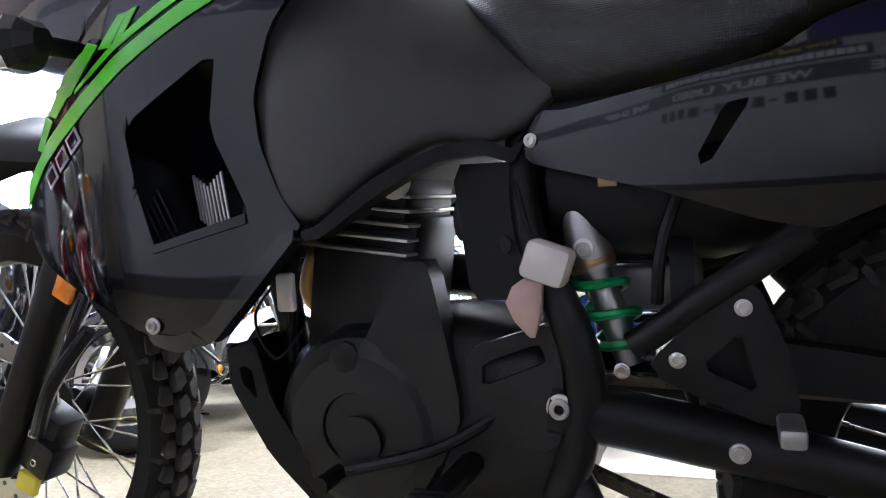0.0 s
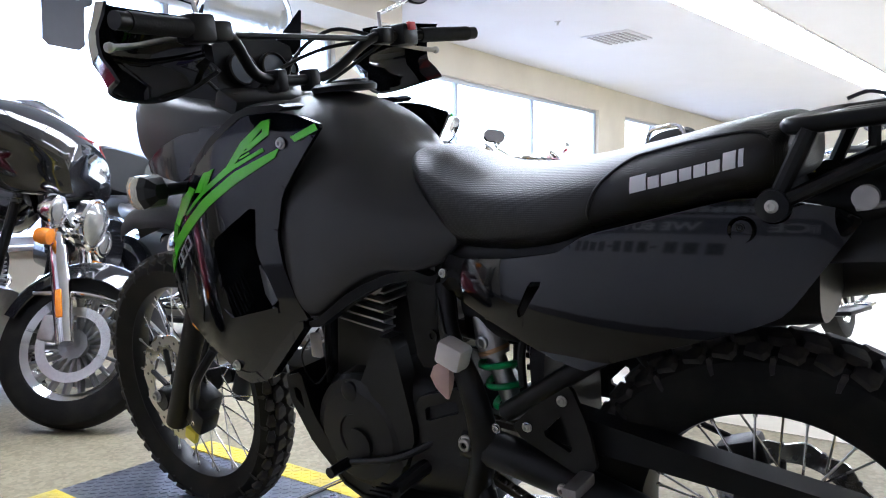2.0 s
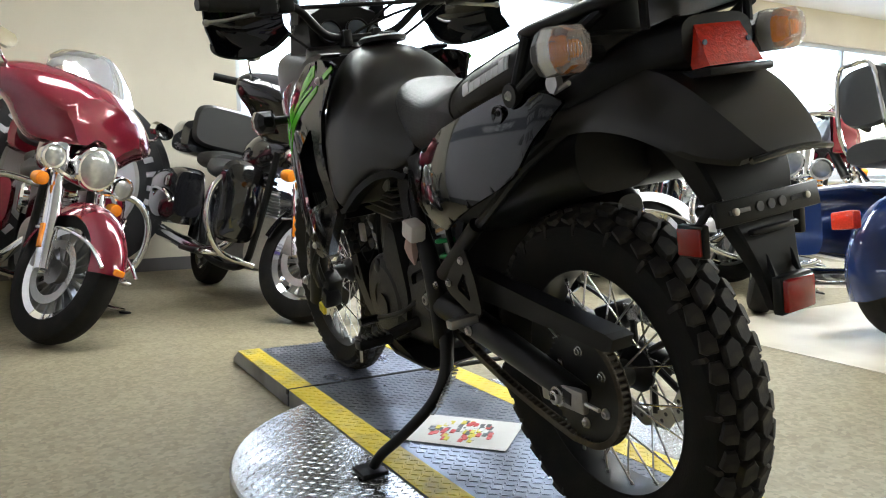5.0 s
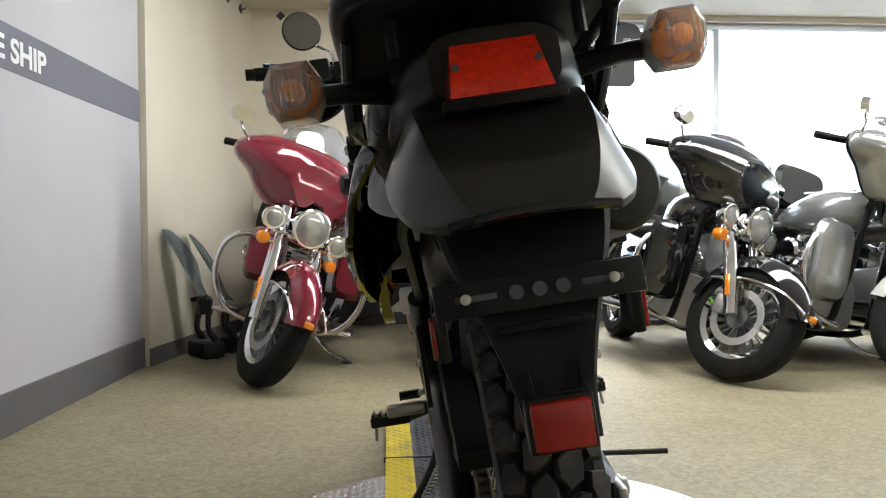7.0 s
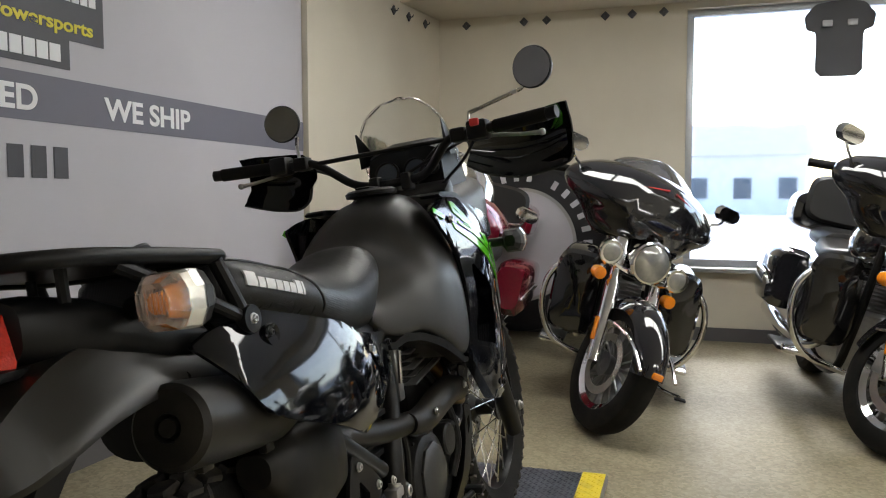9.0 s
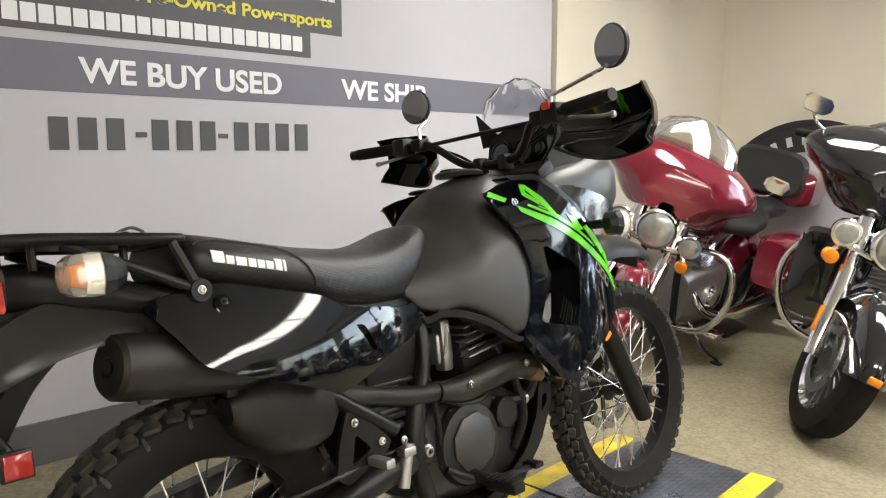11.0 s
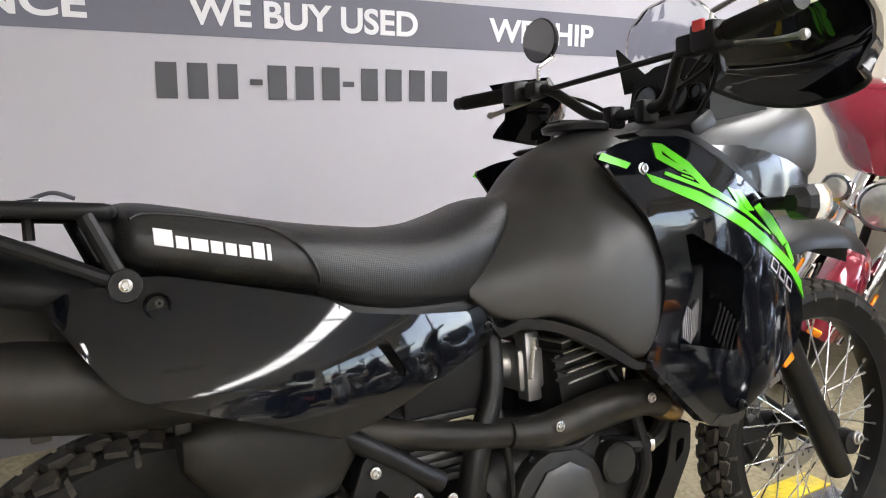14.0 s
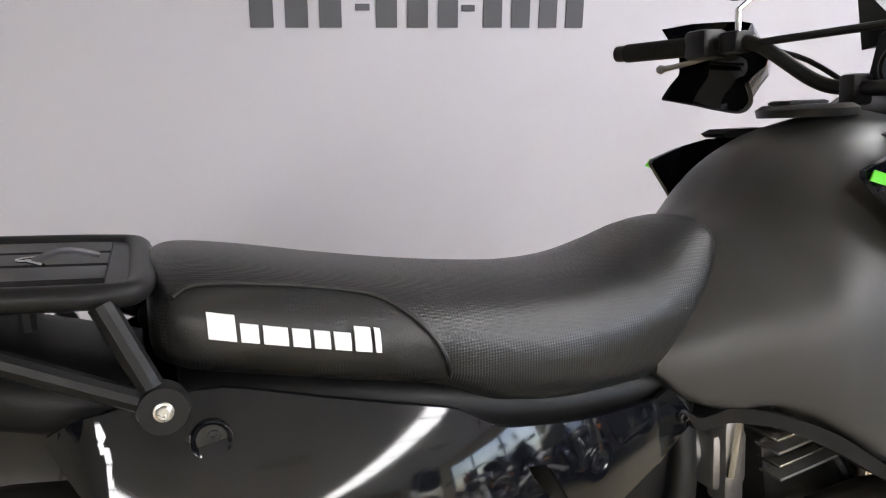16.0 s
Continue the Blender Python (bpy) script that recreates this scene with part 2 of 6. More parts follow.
def loft(rings, cap=True):
    bm = bmesh.new()
    vs = [[bm.verts.new(p) for p in r] for r in rings]
    for a, b in zip(vs, vs[1:]):
        for k in range(len(a)):
            bm.faces.new((a[k], a[(k + 1) % len(a)], b[(k + 1) % len(a)], b[k]))
    if cap:
        bm.faces.new(vs[0][::-1])
        bm.faces.new(vs[-1])
    bmesh.ops.recalc_face_normals(bm, faces=bm.faces)
    return bm


def oval(hw, z0, z1, y, p=2.6, n=28, cx=0.0, lean=0.0):
    """A squarish ring across the bike at y."""
    out = []
    for k in range(n):
        a = 2 * math.pi * k / n
        c, s = math.cos(a), math.sin(a)
        x = hw * math.copysign(abs(c) ** (2 / p), c)
        z = (z0 + z1) / 2 + (z1 - z0) / 2 * math.copysign(abs(s) ** (2 / p), s)
        out.append(Vector((cx + x, y + lean * (z - z0), z)))
    return out


def panel(outline, xf, side=1, thick=0.006, hole=None, step=0.03, rnd=0.006, curve=True):
    """A moulded panel: an outline in y and z, bent to the depth xf(y, z)."""
    def smooth2(poly):
        if not curve:
            return poly
        out = []
        k = len(poly)
        for i in range(k):
            a, b = Vector(poly[i]), Vector(poly[(i + 1) % k])
            out += [a.lerp(b, 0.12), a.lerp(b, 0.5), a.lerp(b, 0.88)] if (b - a).length > 0.02 else [a.lerp(b, 0.5)]
        return [(v.x, v.y) for v in out]
    bm = bmesh.new()
    loops = [smooth2(outline)] + ([smooth2(hole)] if hole else [])
    edges = []
    for lp in loops:
        vs = [bm.verts.new((0, y, z)) for y, z in lp]
        edges += [bm.edges.new((vs[i], vs[(i + 1) % len(vs)])) for i in range(len(vs))]
    bmesh.ops.triangle_fill(bm, use_beauty=True, use_dissolve=False, edges=edges, normal=(1, 0, 0))
    if hole:
        pts = loops[1]
        def inside(y, z):
            c = False
            for i in range(len(pts)):
                (y1, z1), (y2, z2) = pts[i], pts[i - 1]
                if (z1 > z) != (z2 > z) and y < (y2 - y1) * (z - z1) / (z2 - z1) + y1:
                    c = not c
            return c
        bad = [f for f in bm.faces if inside(f.calc_center_median().y, f.calc_center_median().z)]
        bmesh.ops.delete(bm, geom=bad, context="FACES")
    ys, zs = [p[0] for p in outline], [p[1] for p in outline]
    for lo, hi, ax in ((min(ys), max(ys), 1), (min(zs), max(zs), 2)):
        v = lo + step * 0.6
        while v < hi:
            co, no = [0, 0, 0], [0, 0, 0]
            co[ax], no[ax] = v, 1
            bmesh.ops.bisect_plane(bm, geom=bm.verts[:] + bm.edges[:] + bm.faces[:], plane_co=co, plane_no=no)
            v += step
    if rnd:
        bmesh.ops.inset_region(bm, faces=bm.faces[:], thickness=rnd, use_even_offset=True)
    rim = {v for e in bm.edges if e.is_boundary for v in e.verts}
    for v in bm.verts:
        v.co.x = side * (xf(v.co.y, v.co.z) - (rnd * 0.7 if v in rim else 0))
    if side < 0:
        bmesh.ops.reverse_faces(bm, faces=bm.faces)
    lay = bm.verts.layers.float_vector.new("nrm")
    for v in bm.verts:
        y, z, h = v.co.y, v.co.z, 0.012
        gy, gz = (xf(y + h, z) - xf(y - h, z)) / (2 * h), (xf(y, z + h) - xf(y, z - h)) / (2 * h)
        v[lay] = Vector((side, -gy, -gz)).normalized()
    front = bm.faces[:]
    ext = bmesh.ops.extrude_face_region(bm, geom=front)
    moved = [g for g in ext["geom"] if isinstance(g, bmesh.types.BMVert)]
    for v in moved:
        v.co.x -= side * thick
        v[lay] = (0, 0, 0)
    bmesh.ops.recalc_face_normals(bm, faces=bm.faces)
    return bm


def ease(v, xs, ys):
    """A smooth curve through (xs, ys), flat beyond its ends."""
    if v <= xs[0]:
        return ys[0]
    if v >= xs[-1]:
        return ys[-1]
    k = max(i for i in range(len(xs) - 1) if xs[i] <= v)

    def slope(i):
        a, b = max(i - 1, 0), min(i + 1, len(xs) - 1)
        return (ys[b] - ys[a]) / (xs[b] - xs[a])
    h = xs[k + 1] - xs[k]
    t = (v - xs[k]) / h
    return (2 * t ** 3 - 3 * t * t + 1) * ys[k] + (t ** 3 - 2 * t * t + t) * h * slope(k) + (3 * t * t - 2 * t ** 3) * ys[k + 1] + (t ** 3 - t * t) * h * slope(k + 1)


def bolt(x, y, z, r=0.009, side=1):
    """A flanged hex bolt head facing sideways."""
    a = lathe([(r, 0), (r * 0.97, side * r * 0.2), (r * 0.74, side * r * 0.26), (r * 0.7, side * r * 0.6), (r * 0.58, side * r * 0.68), (r * 0.36, side * r * 0.66), (r * 0.34, side * r * 0.12), (0, side * r * 0.1)], 18)
    bm = a
    bm.transform(pose(x, y, z))
    return bm


# ---- the showroom ----
def slab(name, x0, x1, y0, y1, z0, z1, material, label, m=None, bev=0.0):
    ob = part(name, rbox(x0, x1, y0, y1, z0, z1, bev, m), material, None, label, smooth=False)
    return tagged(ob, category=name.split("_")[0], kind="structure")


CEIL = 2.74
slab("floor", -3.2, 18.6, -6.2, 5.3, -0.12, 0, "floor", "speckled tan sheet floor with scuffs and stains")
slab("floor_walkway", 1.75, 16, -0.6, 1.58, 0.0, 0.004, "floor_pale", "pale glossy strip of flooring across the showroom")
slab("ceiling", -3.2, 18.6, -6.2, 5.3, CEIL, CEIL + 0.12, "ceiling", "white showroom ceiling")
slab("ceiling_soffit", -1.6, 4.6, 4.5, 5.15, 2.52, CEIL - 0.002, "cream", "cream lowered soffit over the shop window")
# never in view; this wall is added to close the room behind the camera
slab("wall_south", -3.2, 18.6, -6.2, -6.0, 0, CEIL, "cream", "cream painted back wall")
slab("wall_east", 18.4, 18.6, -6.0, 5.3, 0, CEIL, "cream", "cream painted end wall")
# hidden by the banner, added only to shut the room on this side
slab("wall_west_back", -3.2, -3.0, -6.0, 5.3, 0, CEIL, "cream", "unseen cream wall added behind the banner")
# the pale wall beyond the banner, up to the corner
slab("wall_west", -0.12, 0, 0, 1.86, 0, CEIL, "cream", "cream painted wall with small hooks near the top", pose(-1.6, 3.36, 0, 0, 0, -8.5))
slab("baseboard_west", 0.0, 0.012, 0, 1.82, 0, 0.1, "base", "dark vinyl base along the cream wall", pose(-1.6, 3.36, 0, 0, 0, -8.5))

# window wall: piers and panels round three openings
N0, N1 = 5.15, 5.35
OPEN = [(0.6, 4.35, 0.55, 2.47), (5.0, 10.66, 0.62, 2.34), (11.8, 17.2, 0.62, 2.34)]
xs = -3.2
for i, (a, b, z0, z1) in enumerate(OPEN):
    slab(f"wall_north_{i}", xs, a, N0, N1, 0, CEIL, "cream", "cream painted pier of the window wall")
    slab(f"wall_north_sill_{i}", a, b, N0, N1, 0, z0, "cream", "cream painted wall below the shop window")
    slab(f"wall_north_head_{i}", a, b, N0, N1, z1, CEIL, "cream", "cream painted wall above the shop window")
    xs = b
slab("wall_north_3", xs, 18.6, N0, N1, 0, CEIL, "cream", "cream painted pier of the window wall")
slab("baseboard_north", -1.34, 16, N0 - 0.012, N0 - 0.001, 0, 0.1, "base", "dark vinyl base along the window wall")
MULL = [[2.48], [6.56, 8.5], [13.3, 15.3]]
for i, ((a, b, z0, z1), ms) in enumerate(zip(OPEN, MULL)):
    w = thing(f"window_{i + 1}", pose(0, 0, 0), "large shop window in a grey aluminium frame", "window", kind="structure")
    part("window_sill", rbox(a - 0.03, b + 0.03, N0 - 0.07, N0 + 0.05, z0 - 0.03, z0 + 0.004, 0.006), "frame", w)
    for nm, q in (("head_rail", (a, b, z1 - 0.05, z1)), ("bottom_rail", (a, b, z0 + 0.004, z0 + 0.06))):
        part(nm, rbox(q[0], q[1], N0 + 0.06, N0 + 0.12, q[2], q[3], 0.003), "frame", w)
    for x in [a + 0.025] + ms + [b - 0.025]:
        part("mullion", rbox(x - 0.025, x + 0.025, N0 + 0.055, N0 + 0.125, z0 + 0.06, z1 - 0.05, 0.003), "frame", w)
    edges = [a + 0.05] + ms + [b - 0.05]
    for l, r in zip(edges, edges[1:]):
        g = part("pane", rbox(l + 0.02, r - 0.02, N0 + 0.088, N0 + 0.094, z0 + 0.05, z1 - 0.04, 0), "glass", w, smooth=False)
        g.visible_shadow = False

# ceiling fixtures: one long row of recessed fluorescent troffers
# the first two carry the row on unseen, added to light the banner
for k in range(14):
    x = -0.08 + 1.24 * k
    L = thing("ceiling_light", pose(x, 2.28 - 0.105 * (x - 3.6), CEIL, 0, 0, -6), "lit white fluorescent troffer of the seen and added ceiling rows", "ceiling light", "row of ceiling lights")
    part("light_frame", rbox(-0.61, 0.61, -0.3, 0.3, -0.02, -0.002, 0.004), "print_white", L)
    part("diffuser", rbox(-0.585, 0.585, -0.275, 0.275, -0.028, -0.021, 0.003), "lamp", L)
# second row is unseen, added as fill light from the room's other side
for k in range(3, 13):
    x = -0.6 + 1.24 * k
    L = thing("ceiling_light", pose(x, -1.4 - 0.105 * x, CEIL, 0, 0, -6), "lit white fluorescent troffer of the seen and added ceiling rows", "ceiling light", "row of ceiling lights")
    part("light_frame", rbox(-0.61, 0.61, -0.3, 0.3, -0.02, -0.002, 0.004), "print_white", L)
    part("diffuser", rbox(-0.585, 0.585, -0.275, 0.275, -0.028, -0.021, 0.003), "lamp", L)
for x, y in ((7.2, 3.4), (5.2, 0.2)):
    v = thing("ceiling_vent", pose(x, y, CEIL, 0, 0, -6), "white louvred air vent in the ceiling", "vent")
    part("vent_frame", rbox(-0.3, 0.3, -0.3, 0.3, -0.015, -0.001, 0.004), "ceiling", v)
    for s in range(7):
        part("slat", rbox(-0.26, 0.26, -0.25 + s * 0.075, -0.21 + s * 0.075, -0.024, -0.016, 0.002), "alu", v)
for x, y in ((6.1, 3.6), (4.3, 3.9)):
    s = thing("sprinkler_head", pose(x, y, CEIL), "small ceiling sprinkler head", "sprinkler")
    part("rose", lathe([(0.03, 0), (0.03, 0.006), (0.012, 0.01), (0.01, 0.035), (0.02, 0.038), (0, 0.04)], 16, pose(0, 0, 0, 0, 90, 0)), "steel", s)

# the banner wall: a slightly turned partition with a printed face
BW = pose(-1.74, 0, 0, 0, 0, -1.72)
slab("wall_banner", -0.12, 0.0, -6.0, 3.36, 0, CEIL, "banner", "light grey printed banner wall", BW)
slab("baseboard_banner", 0.0, 0.014, -6.0, 3.37, 0, 0.16, "base", "dark grey base strip below the banner", BW)
banner = thing("wall_banner_print", BW, "printed sales banner with a dark band and lettering", "banner", kind="structure")
part("dark_band", rbox(0.0, 0.003, -2.4, 3.362, 1.365, 1.54, 0), "band", banner, smooth=False)


def lettering(name, text, y0, y1, z0, z1, material, parent, x=0.0045):
    """Condensed capitals on the banner, from y0 to y1 and z0 to z1."""
    cu = bpy.data.curves.new(name, "FONT")
    cu.body, cu.size, cu.extrude, cu.offset = text, 0.14, 0.001, 0.0036
    tmp = new(name + "_tmp", cu)
    dg = bpy.context.evaluated_depsgraph_get()
    me = bpy.data.meshes.new_from_object(tmp.evaluated_get(dg))
    bpy.data.objects.remove(tmp)
    us, vs = [v.co.x for v in me.vertices], [v.co.y for v in me.vertices]
    for v in me.vertices:
        u, w, d = v.co
        v.co = (x + d, y0 + (u - min(us)) / (max(us) - min(us)) * (y1 - y0), z0 + (w - min(vs)) / (max(vs) - min(vs)) * (z1 - z0))
    me.materials.clear()
    me.materials.append(M[material])
    ob = new(name, me)
    ob.parent = parent
    return ob


lettering("lettering", "FINANCE", -0.42, 0.225, 1.4, 1.495, "print_white", banner)
lettering("lettering", "WE BUY USED", 0.535, 1.4, 1.4, 1.495, "print_white", banner)
lettering("lettering", "WE SHIP", 1.73, 2.28, 1.4, 1.495, "print_white", banner)


def bars(parent, y0, widths, gap, z0, z1, material, x=0.004, slant=0.0):
    y = y0
    for w in widths:
        part("bar", rbox(x - 0.002, x, y, y + w, z0 + slant * (y - y0), z1 + slant * (y - y0), 0), material, parent, smooth=False)
        y += w + gap


for grp, y in ((3, 0.42), (3, 0.8), (4, 1.16)):
    bars(banner, y, [0.068] * grp, 0.034, 1.155, 1.275, "print_dark")
for y in (0.735, 1.085):
    bars(banner, y, [0.045], 0, 1.205, 1.225, "print_dark")
# the sales mark above the band: plates and bars in its colours
part("mark_plate", rbox(0.0, 0.003, 0.2, 1.56, 1.575, 1.69, 0.0), "print_dark", banner, smooth=False)
part("mark_plate", rbox(0.0, 0.003, 0.36, 1.74, 1.69, 1.79, 0.0), "print_dark", banner, smooth=False)
part("mark_plate", rbox(0.0, 0.003, 0.0, 1.74, 1.79, 2.2, 0.0), "print_dark", banner, smooth=False)
bars(banner, 0.235, [0.05] * 22, 0.0085, 1.6, 1.665, "print_white", 0.0055)
lettering("lettering", "New and Pre-Owned Powersports", 0.4, 1.68, 1.705, 1.775, "print_yellow", banner, 0.0055)
bars(banner, 0.03, [0.11] * 4, 0.012, 1.82, 2.1, "print_purple", 0.0055)
bars(banner, 0.56, [0.09] * 3, 0.012, 1.82, 2.1, "print_white", 0.0055)
bars(banner, 0.9, [0.03, 0.1, 0.1, 0.12], 0.012, 1.83, 1.96, "print_red", 0.0055)
bars(banner, 1.32, [0.035] * 9, 0.008, 1.84, 1.88, "print_white", 0.0055)
o = thing("wall_outlet", BW @ pose(0.002, 0.12, 0.352), "ivory duplex power outlet on the banner wall", "outlet")
part("cover_plate", rbox(0, 0.006, -0.036, 0.036, -0.058, 0.058, 0.003), "outlet", o)
for dz in (-0.022, 0.022):
    rec = part("receptacle", rbox(0.006, 0.009, -0.016, 0.016, dz - 0.014, dz + 0.014, 0.002), "outlet", o)
    for dy in (-0.006, 0.006):
        part("slot", rbox(0.009, 0.0095, dy - 0.0012, dy + 0.0012, dz - 0.005, dz + 0.006, 0), "print_dark", rec)

# small hooks along the top of the cream walls
for x in (-1.1, -0.63, -0.45, 0.0, 0.2, 0.43):
    h = thing("wall_hook", pose(x, N0 - 0.001, 2.46), "small dark diamond-shaped wall hook", "hook", "hooks along the wall")
    part("hook_plate", rbox(-0.026, 0.026, -0.012, 0, -0.026, 0.026, 0.004, pose(0, 0, 0, 0, 45, 0)), "print_dark", h)
    part("hook_pin", tube([(0, -0.01, 0), (0, -0.035, -0.004), (0, -0.045, 0.012)], 0.004, 8), "print_dark", h)
for d in (1.05, 1.28, 1.55):
    h = thing("wall_hook", pose(-1.6, 3.36, 2.44, 0, 0, -8.5) @ pose(0.001, d, 0, 0, 0, 90), "small dark diamond-shaped wall hook", "hook", "hooks along the wall")
    part("hook_plate", rbox(-0.026, 0.026, -0.012, 0, -0.026, 0.026, 0.004, pose(0, 0, 0, 0, 45, 0)), "print_dark", h)
    part("hook_pin", tube([(0, -0.01, 0), (0, -0.035, -0.004), (0, -0.045, 0.012)], 0.004, 8), "print_dark", h)

# round wall sign leaning against the window wall
sg = thing("round_sign", pose(-0.62, 4.98, 0.71, -5, 0, 0), "large round black sign with pale lettering round its rim", "sign")
RX = pose(0, 0, 0, 0, 0, 90)
part("rim_ring", lathe([(0.62, -0.02), (0.645, -0.025), (0.67, -0.02), (0.67, 0.02), (0.62, 0.02)], 72, RX, True), "sign_black", sg)
part("dark_ring", lathe([(0.43, -0.015), (0.62, -0.015), (0.62, 0.015), (0.43, 0.015)], 72, RX, True), "sign_black", sg)
part("pale_centre", lathe([(0, -0.01), (0.43, -0.01), (0.43, 0.012), (0, 0.012)], 64, RX), "banner", sg)
part("inner_ring", lathe([(0.42, -0.018), (0.445, -0.018), (0.445, 0.0), (0.42, 0.0)], 64, RX, True), "alu", sg)
for k in range(26):
    a = radians(-20 + k * 11.4)
    if k % 9 == 8:
        continue
    part("bar", rbox(-0.02, 0.02, -0.019, -0.0155, -0.034, 0.034, 0.002, pose(0, 0, 0, 0, 90 - math.degrees(a), 0) @ pose(0, 0, 0.53)), "banner", sg)

# work shirt hanging in the window
sh = thing("hanging_shirt", pose(1.62, N0 + 0.02, 1.93) @ Matrix.Diagonal((1, 1, 1.28, 1)), "dark work shirt hanging flat in the shop window", "shirt")
SH = [(-0.15, 0), (0.15, 0), (0.15, 0.24), (0.215, 0.26), (0.23, 0.33), (0.16, 0.395), (0.05, 0.41), (-0.05, 0.41), (-0.16, 0.395), (-0.23, 0.33), (-0.215, 0.26), (-0.15, 0.24)]
bm = panel([(a, b) for a, b in SH], lambda y, z: 0.008 * math.sin(22 * y) * math.cos(9 * z), 1, 0.012, step=0.05, rnd=0.004)
bm.verts.layers.float_vector.remove(bm.verts.layers.float_vector["nrm"])
bm.transform(pose(0, 0, 0, 0, 0, -90))
bm.transform(Matrix.Scale(-1, 4, (0, 1, 0)))
bmesh.ops.recalc_face_normals(bm, faces=bm.faces)
part("shirt_body", bm, "print_dark", sh)
for dx in (-0.08, 0.08):
    part("pocket_patch", rbox(dx - 0.032, dx + 0.032, -0.03, -0.016, 0.27, 0.305, 0.003), "silver", sh)
part("hanger_hook", tube([(0, 0, 0.41), (0, 0, 0.45), (0.015, 0, 0.47), (0.02, 0, 0.56)], 0.003, 8), "steel", sh)

# windscreens and stands kept by the corner
for x, y, r, h in ((-1.43, 3.6, 8, 0.0), (-1.36, 3.86, -12, -0.03)):
    ws = thing("spare_windscreen", pose(x, y, 0, 0, 0, 30 + r), "clear bluish spare windscreen on a black bracket", "windscreen", "spare windscreens")
    pr = [(-0.05, 0.3 + h), (0.05, 0.3 + h), (0.075, 0.45 + h), (0.11, 0.58 + h), (0.1, 0.7 + h), (0.06, 0.77 + h), (-0.06, 0.77 + h), (-0.1, 0.7 + h), (-0.11, 0.58 + h), (-0.075, 0.45 + h)]
    part("screen", panel(pr, lambda y, z: 4.0 * y * y - 0.55 * (z - 0.3) + 0.1, 1, 0.004, step=0.03, rnd=0.002), "blue_tint", ws)
    part("bracket_bar", tube([(0.06, -0.12, 0.34 + h), (0.1, 0.0, 0.36 + h), (0.06, 0.12, 0.34 + h)], 0.016, 8), "frame_black", ws)
    part("bracket_clamp", rbox(0.05, 0.12, -0.04, 0.04, 0.26 + h, 0.36 + h, 0.008), "frame_black", ws)
    for q in (-1, 1):
        part("bracket_leg", tube([(0.09, q * 0.05, 0.33 + h), (0.07, q * 0.08, 0.18), (0.11, q * 0.09, 0.1), (0.1, q * 0.11, 0.0)], [0.02, 0.016, 0.024, 0.014], 8), "frame_black", ws)
    part("bracket_foot", rbox(0.02, 0.16, -0.12, 0.12, 0.0, 0.1, 0.02), "frame_black", ws)

# ---- outside: snowy yard, far houses, a purple pickup ----
ground = slab("ground_outside", -400, 400, 5.36, 700, -0.35, -0.15, "snow", "pale snowy yard outside the windows")
# siding and roof are paled in colour to look washed out by glare
M["house"] = mat("far_siding", (0.82, 0.8, 0.78), 0.8, var=0.2, scale=2)
M["roof"] = mat("far_roof", (0.62, 0.58, 0.57), 0.8, var=0.2, scale=2)
M["pane_dark"] = mat("far_pane", (0.1, 0.12, 0.15), 0.2, var=0.2)
for x, y, w, h in ((3, 62, 12, 4.2), (-22, 70, 15, 4.8), (24, 66, 13, 5), (46, 60, 16, 5), (75, 58, 18, 6), (-48, 74, 16, 5)):
    hs = thing("far_house", pose(x, y, -0.15), "distant house with a pitched roof, paled as if washed out by glare", "house", "far houses")
    part("wall", rbox(-w / 2, w / 2, -4, 4, 0, h, 0), "house", hs, smooth=False)
    part("roof", loft([[Vector((-w / 2 - 0.4, -4.6, h)), Vector((-w / 2 - 0.4, 4.6, h)), Vector((-w / 2 - 0.4, 0, h + 2.6))], [Vector((w / 2 + 0.4, -4.6, h)), Vector((w / 2 + 0.4, 4.6, h)), Vector((w / 2 + 0.4, 0, h + 2.6))]]), "roof", hs, smooth=False)
    for k in range(4):
        part("window", rbox(-w / 2 + w * (k + 0.35) / 4, -w / 2 + w * (k + 0.75) / 4, -4.08, -3.98, 1.1, 2.6, 0), "pane_dark", hs, smooth=False)
M["purple"] = mat("purple_car_paint", (0.16, 0.03, 0.16), 0.2, var=0.1, coat=0.8)
pk = thing("pickup_truck", pose(14.2, 11.6, -0.15, 0, 0, 90), "purple pickup truck parked outside the window", "truck")
prof = [(-2.5, 0.45), (2.5, 0.45), (2.55, 0.95), (1.3, 1.08), (0.75, 1.68), (-0.6, 1.7), (-0.75, 1.1), (-2.5, 1.1)]
part("body", merge(panel(prof, lambda y, z: 0.95 - 0.35 * max(0, z - 1.1), 1, 0.95, step=0.4, rnd=0.03), panel(prof, lambda y, z: 0.95 - 0.35 * max(0, z - 1.1), -1, 0.95, step=0.4, rnd=0.03)), "purple", pk)
for s in (-1, 1):
    part("side_window", panel([(0.62, 1.14), (0.3, 1.6), (-0.5, 1.6), (-0.55, 1.14)], lambda y, z: 0.965 - 0.35 * max(0, z - 1.1), s, 0.01, step=0.3, rnd=0), "pane_dark", pk)
    for y in (-1.6, 1.65):
        wh = part("wheel", lathe([(0, -0.1), (0.36, -0.1), (0.38, 0), (0.36, 0.1), (0, 0.1)], 28, pose(s * 0.86, y, 0.38)), "rubber", pk)
        part("rim", lathe([(0, -0.11), (0.2, -0.112), (0.22, 0.11), (0, 0.112)], 20, pose(s * 0.86, y, 0.38)), "alu", wh)


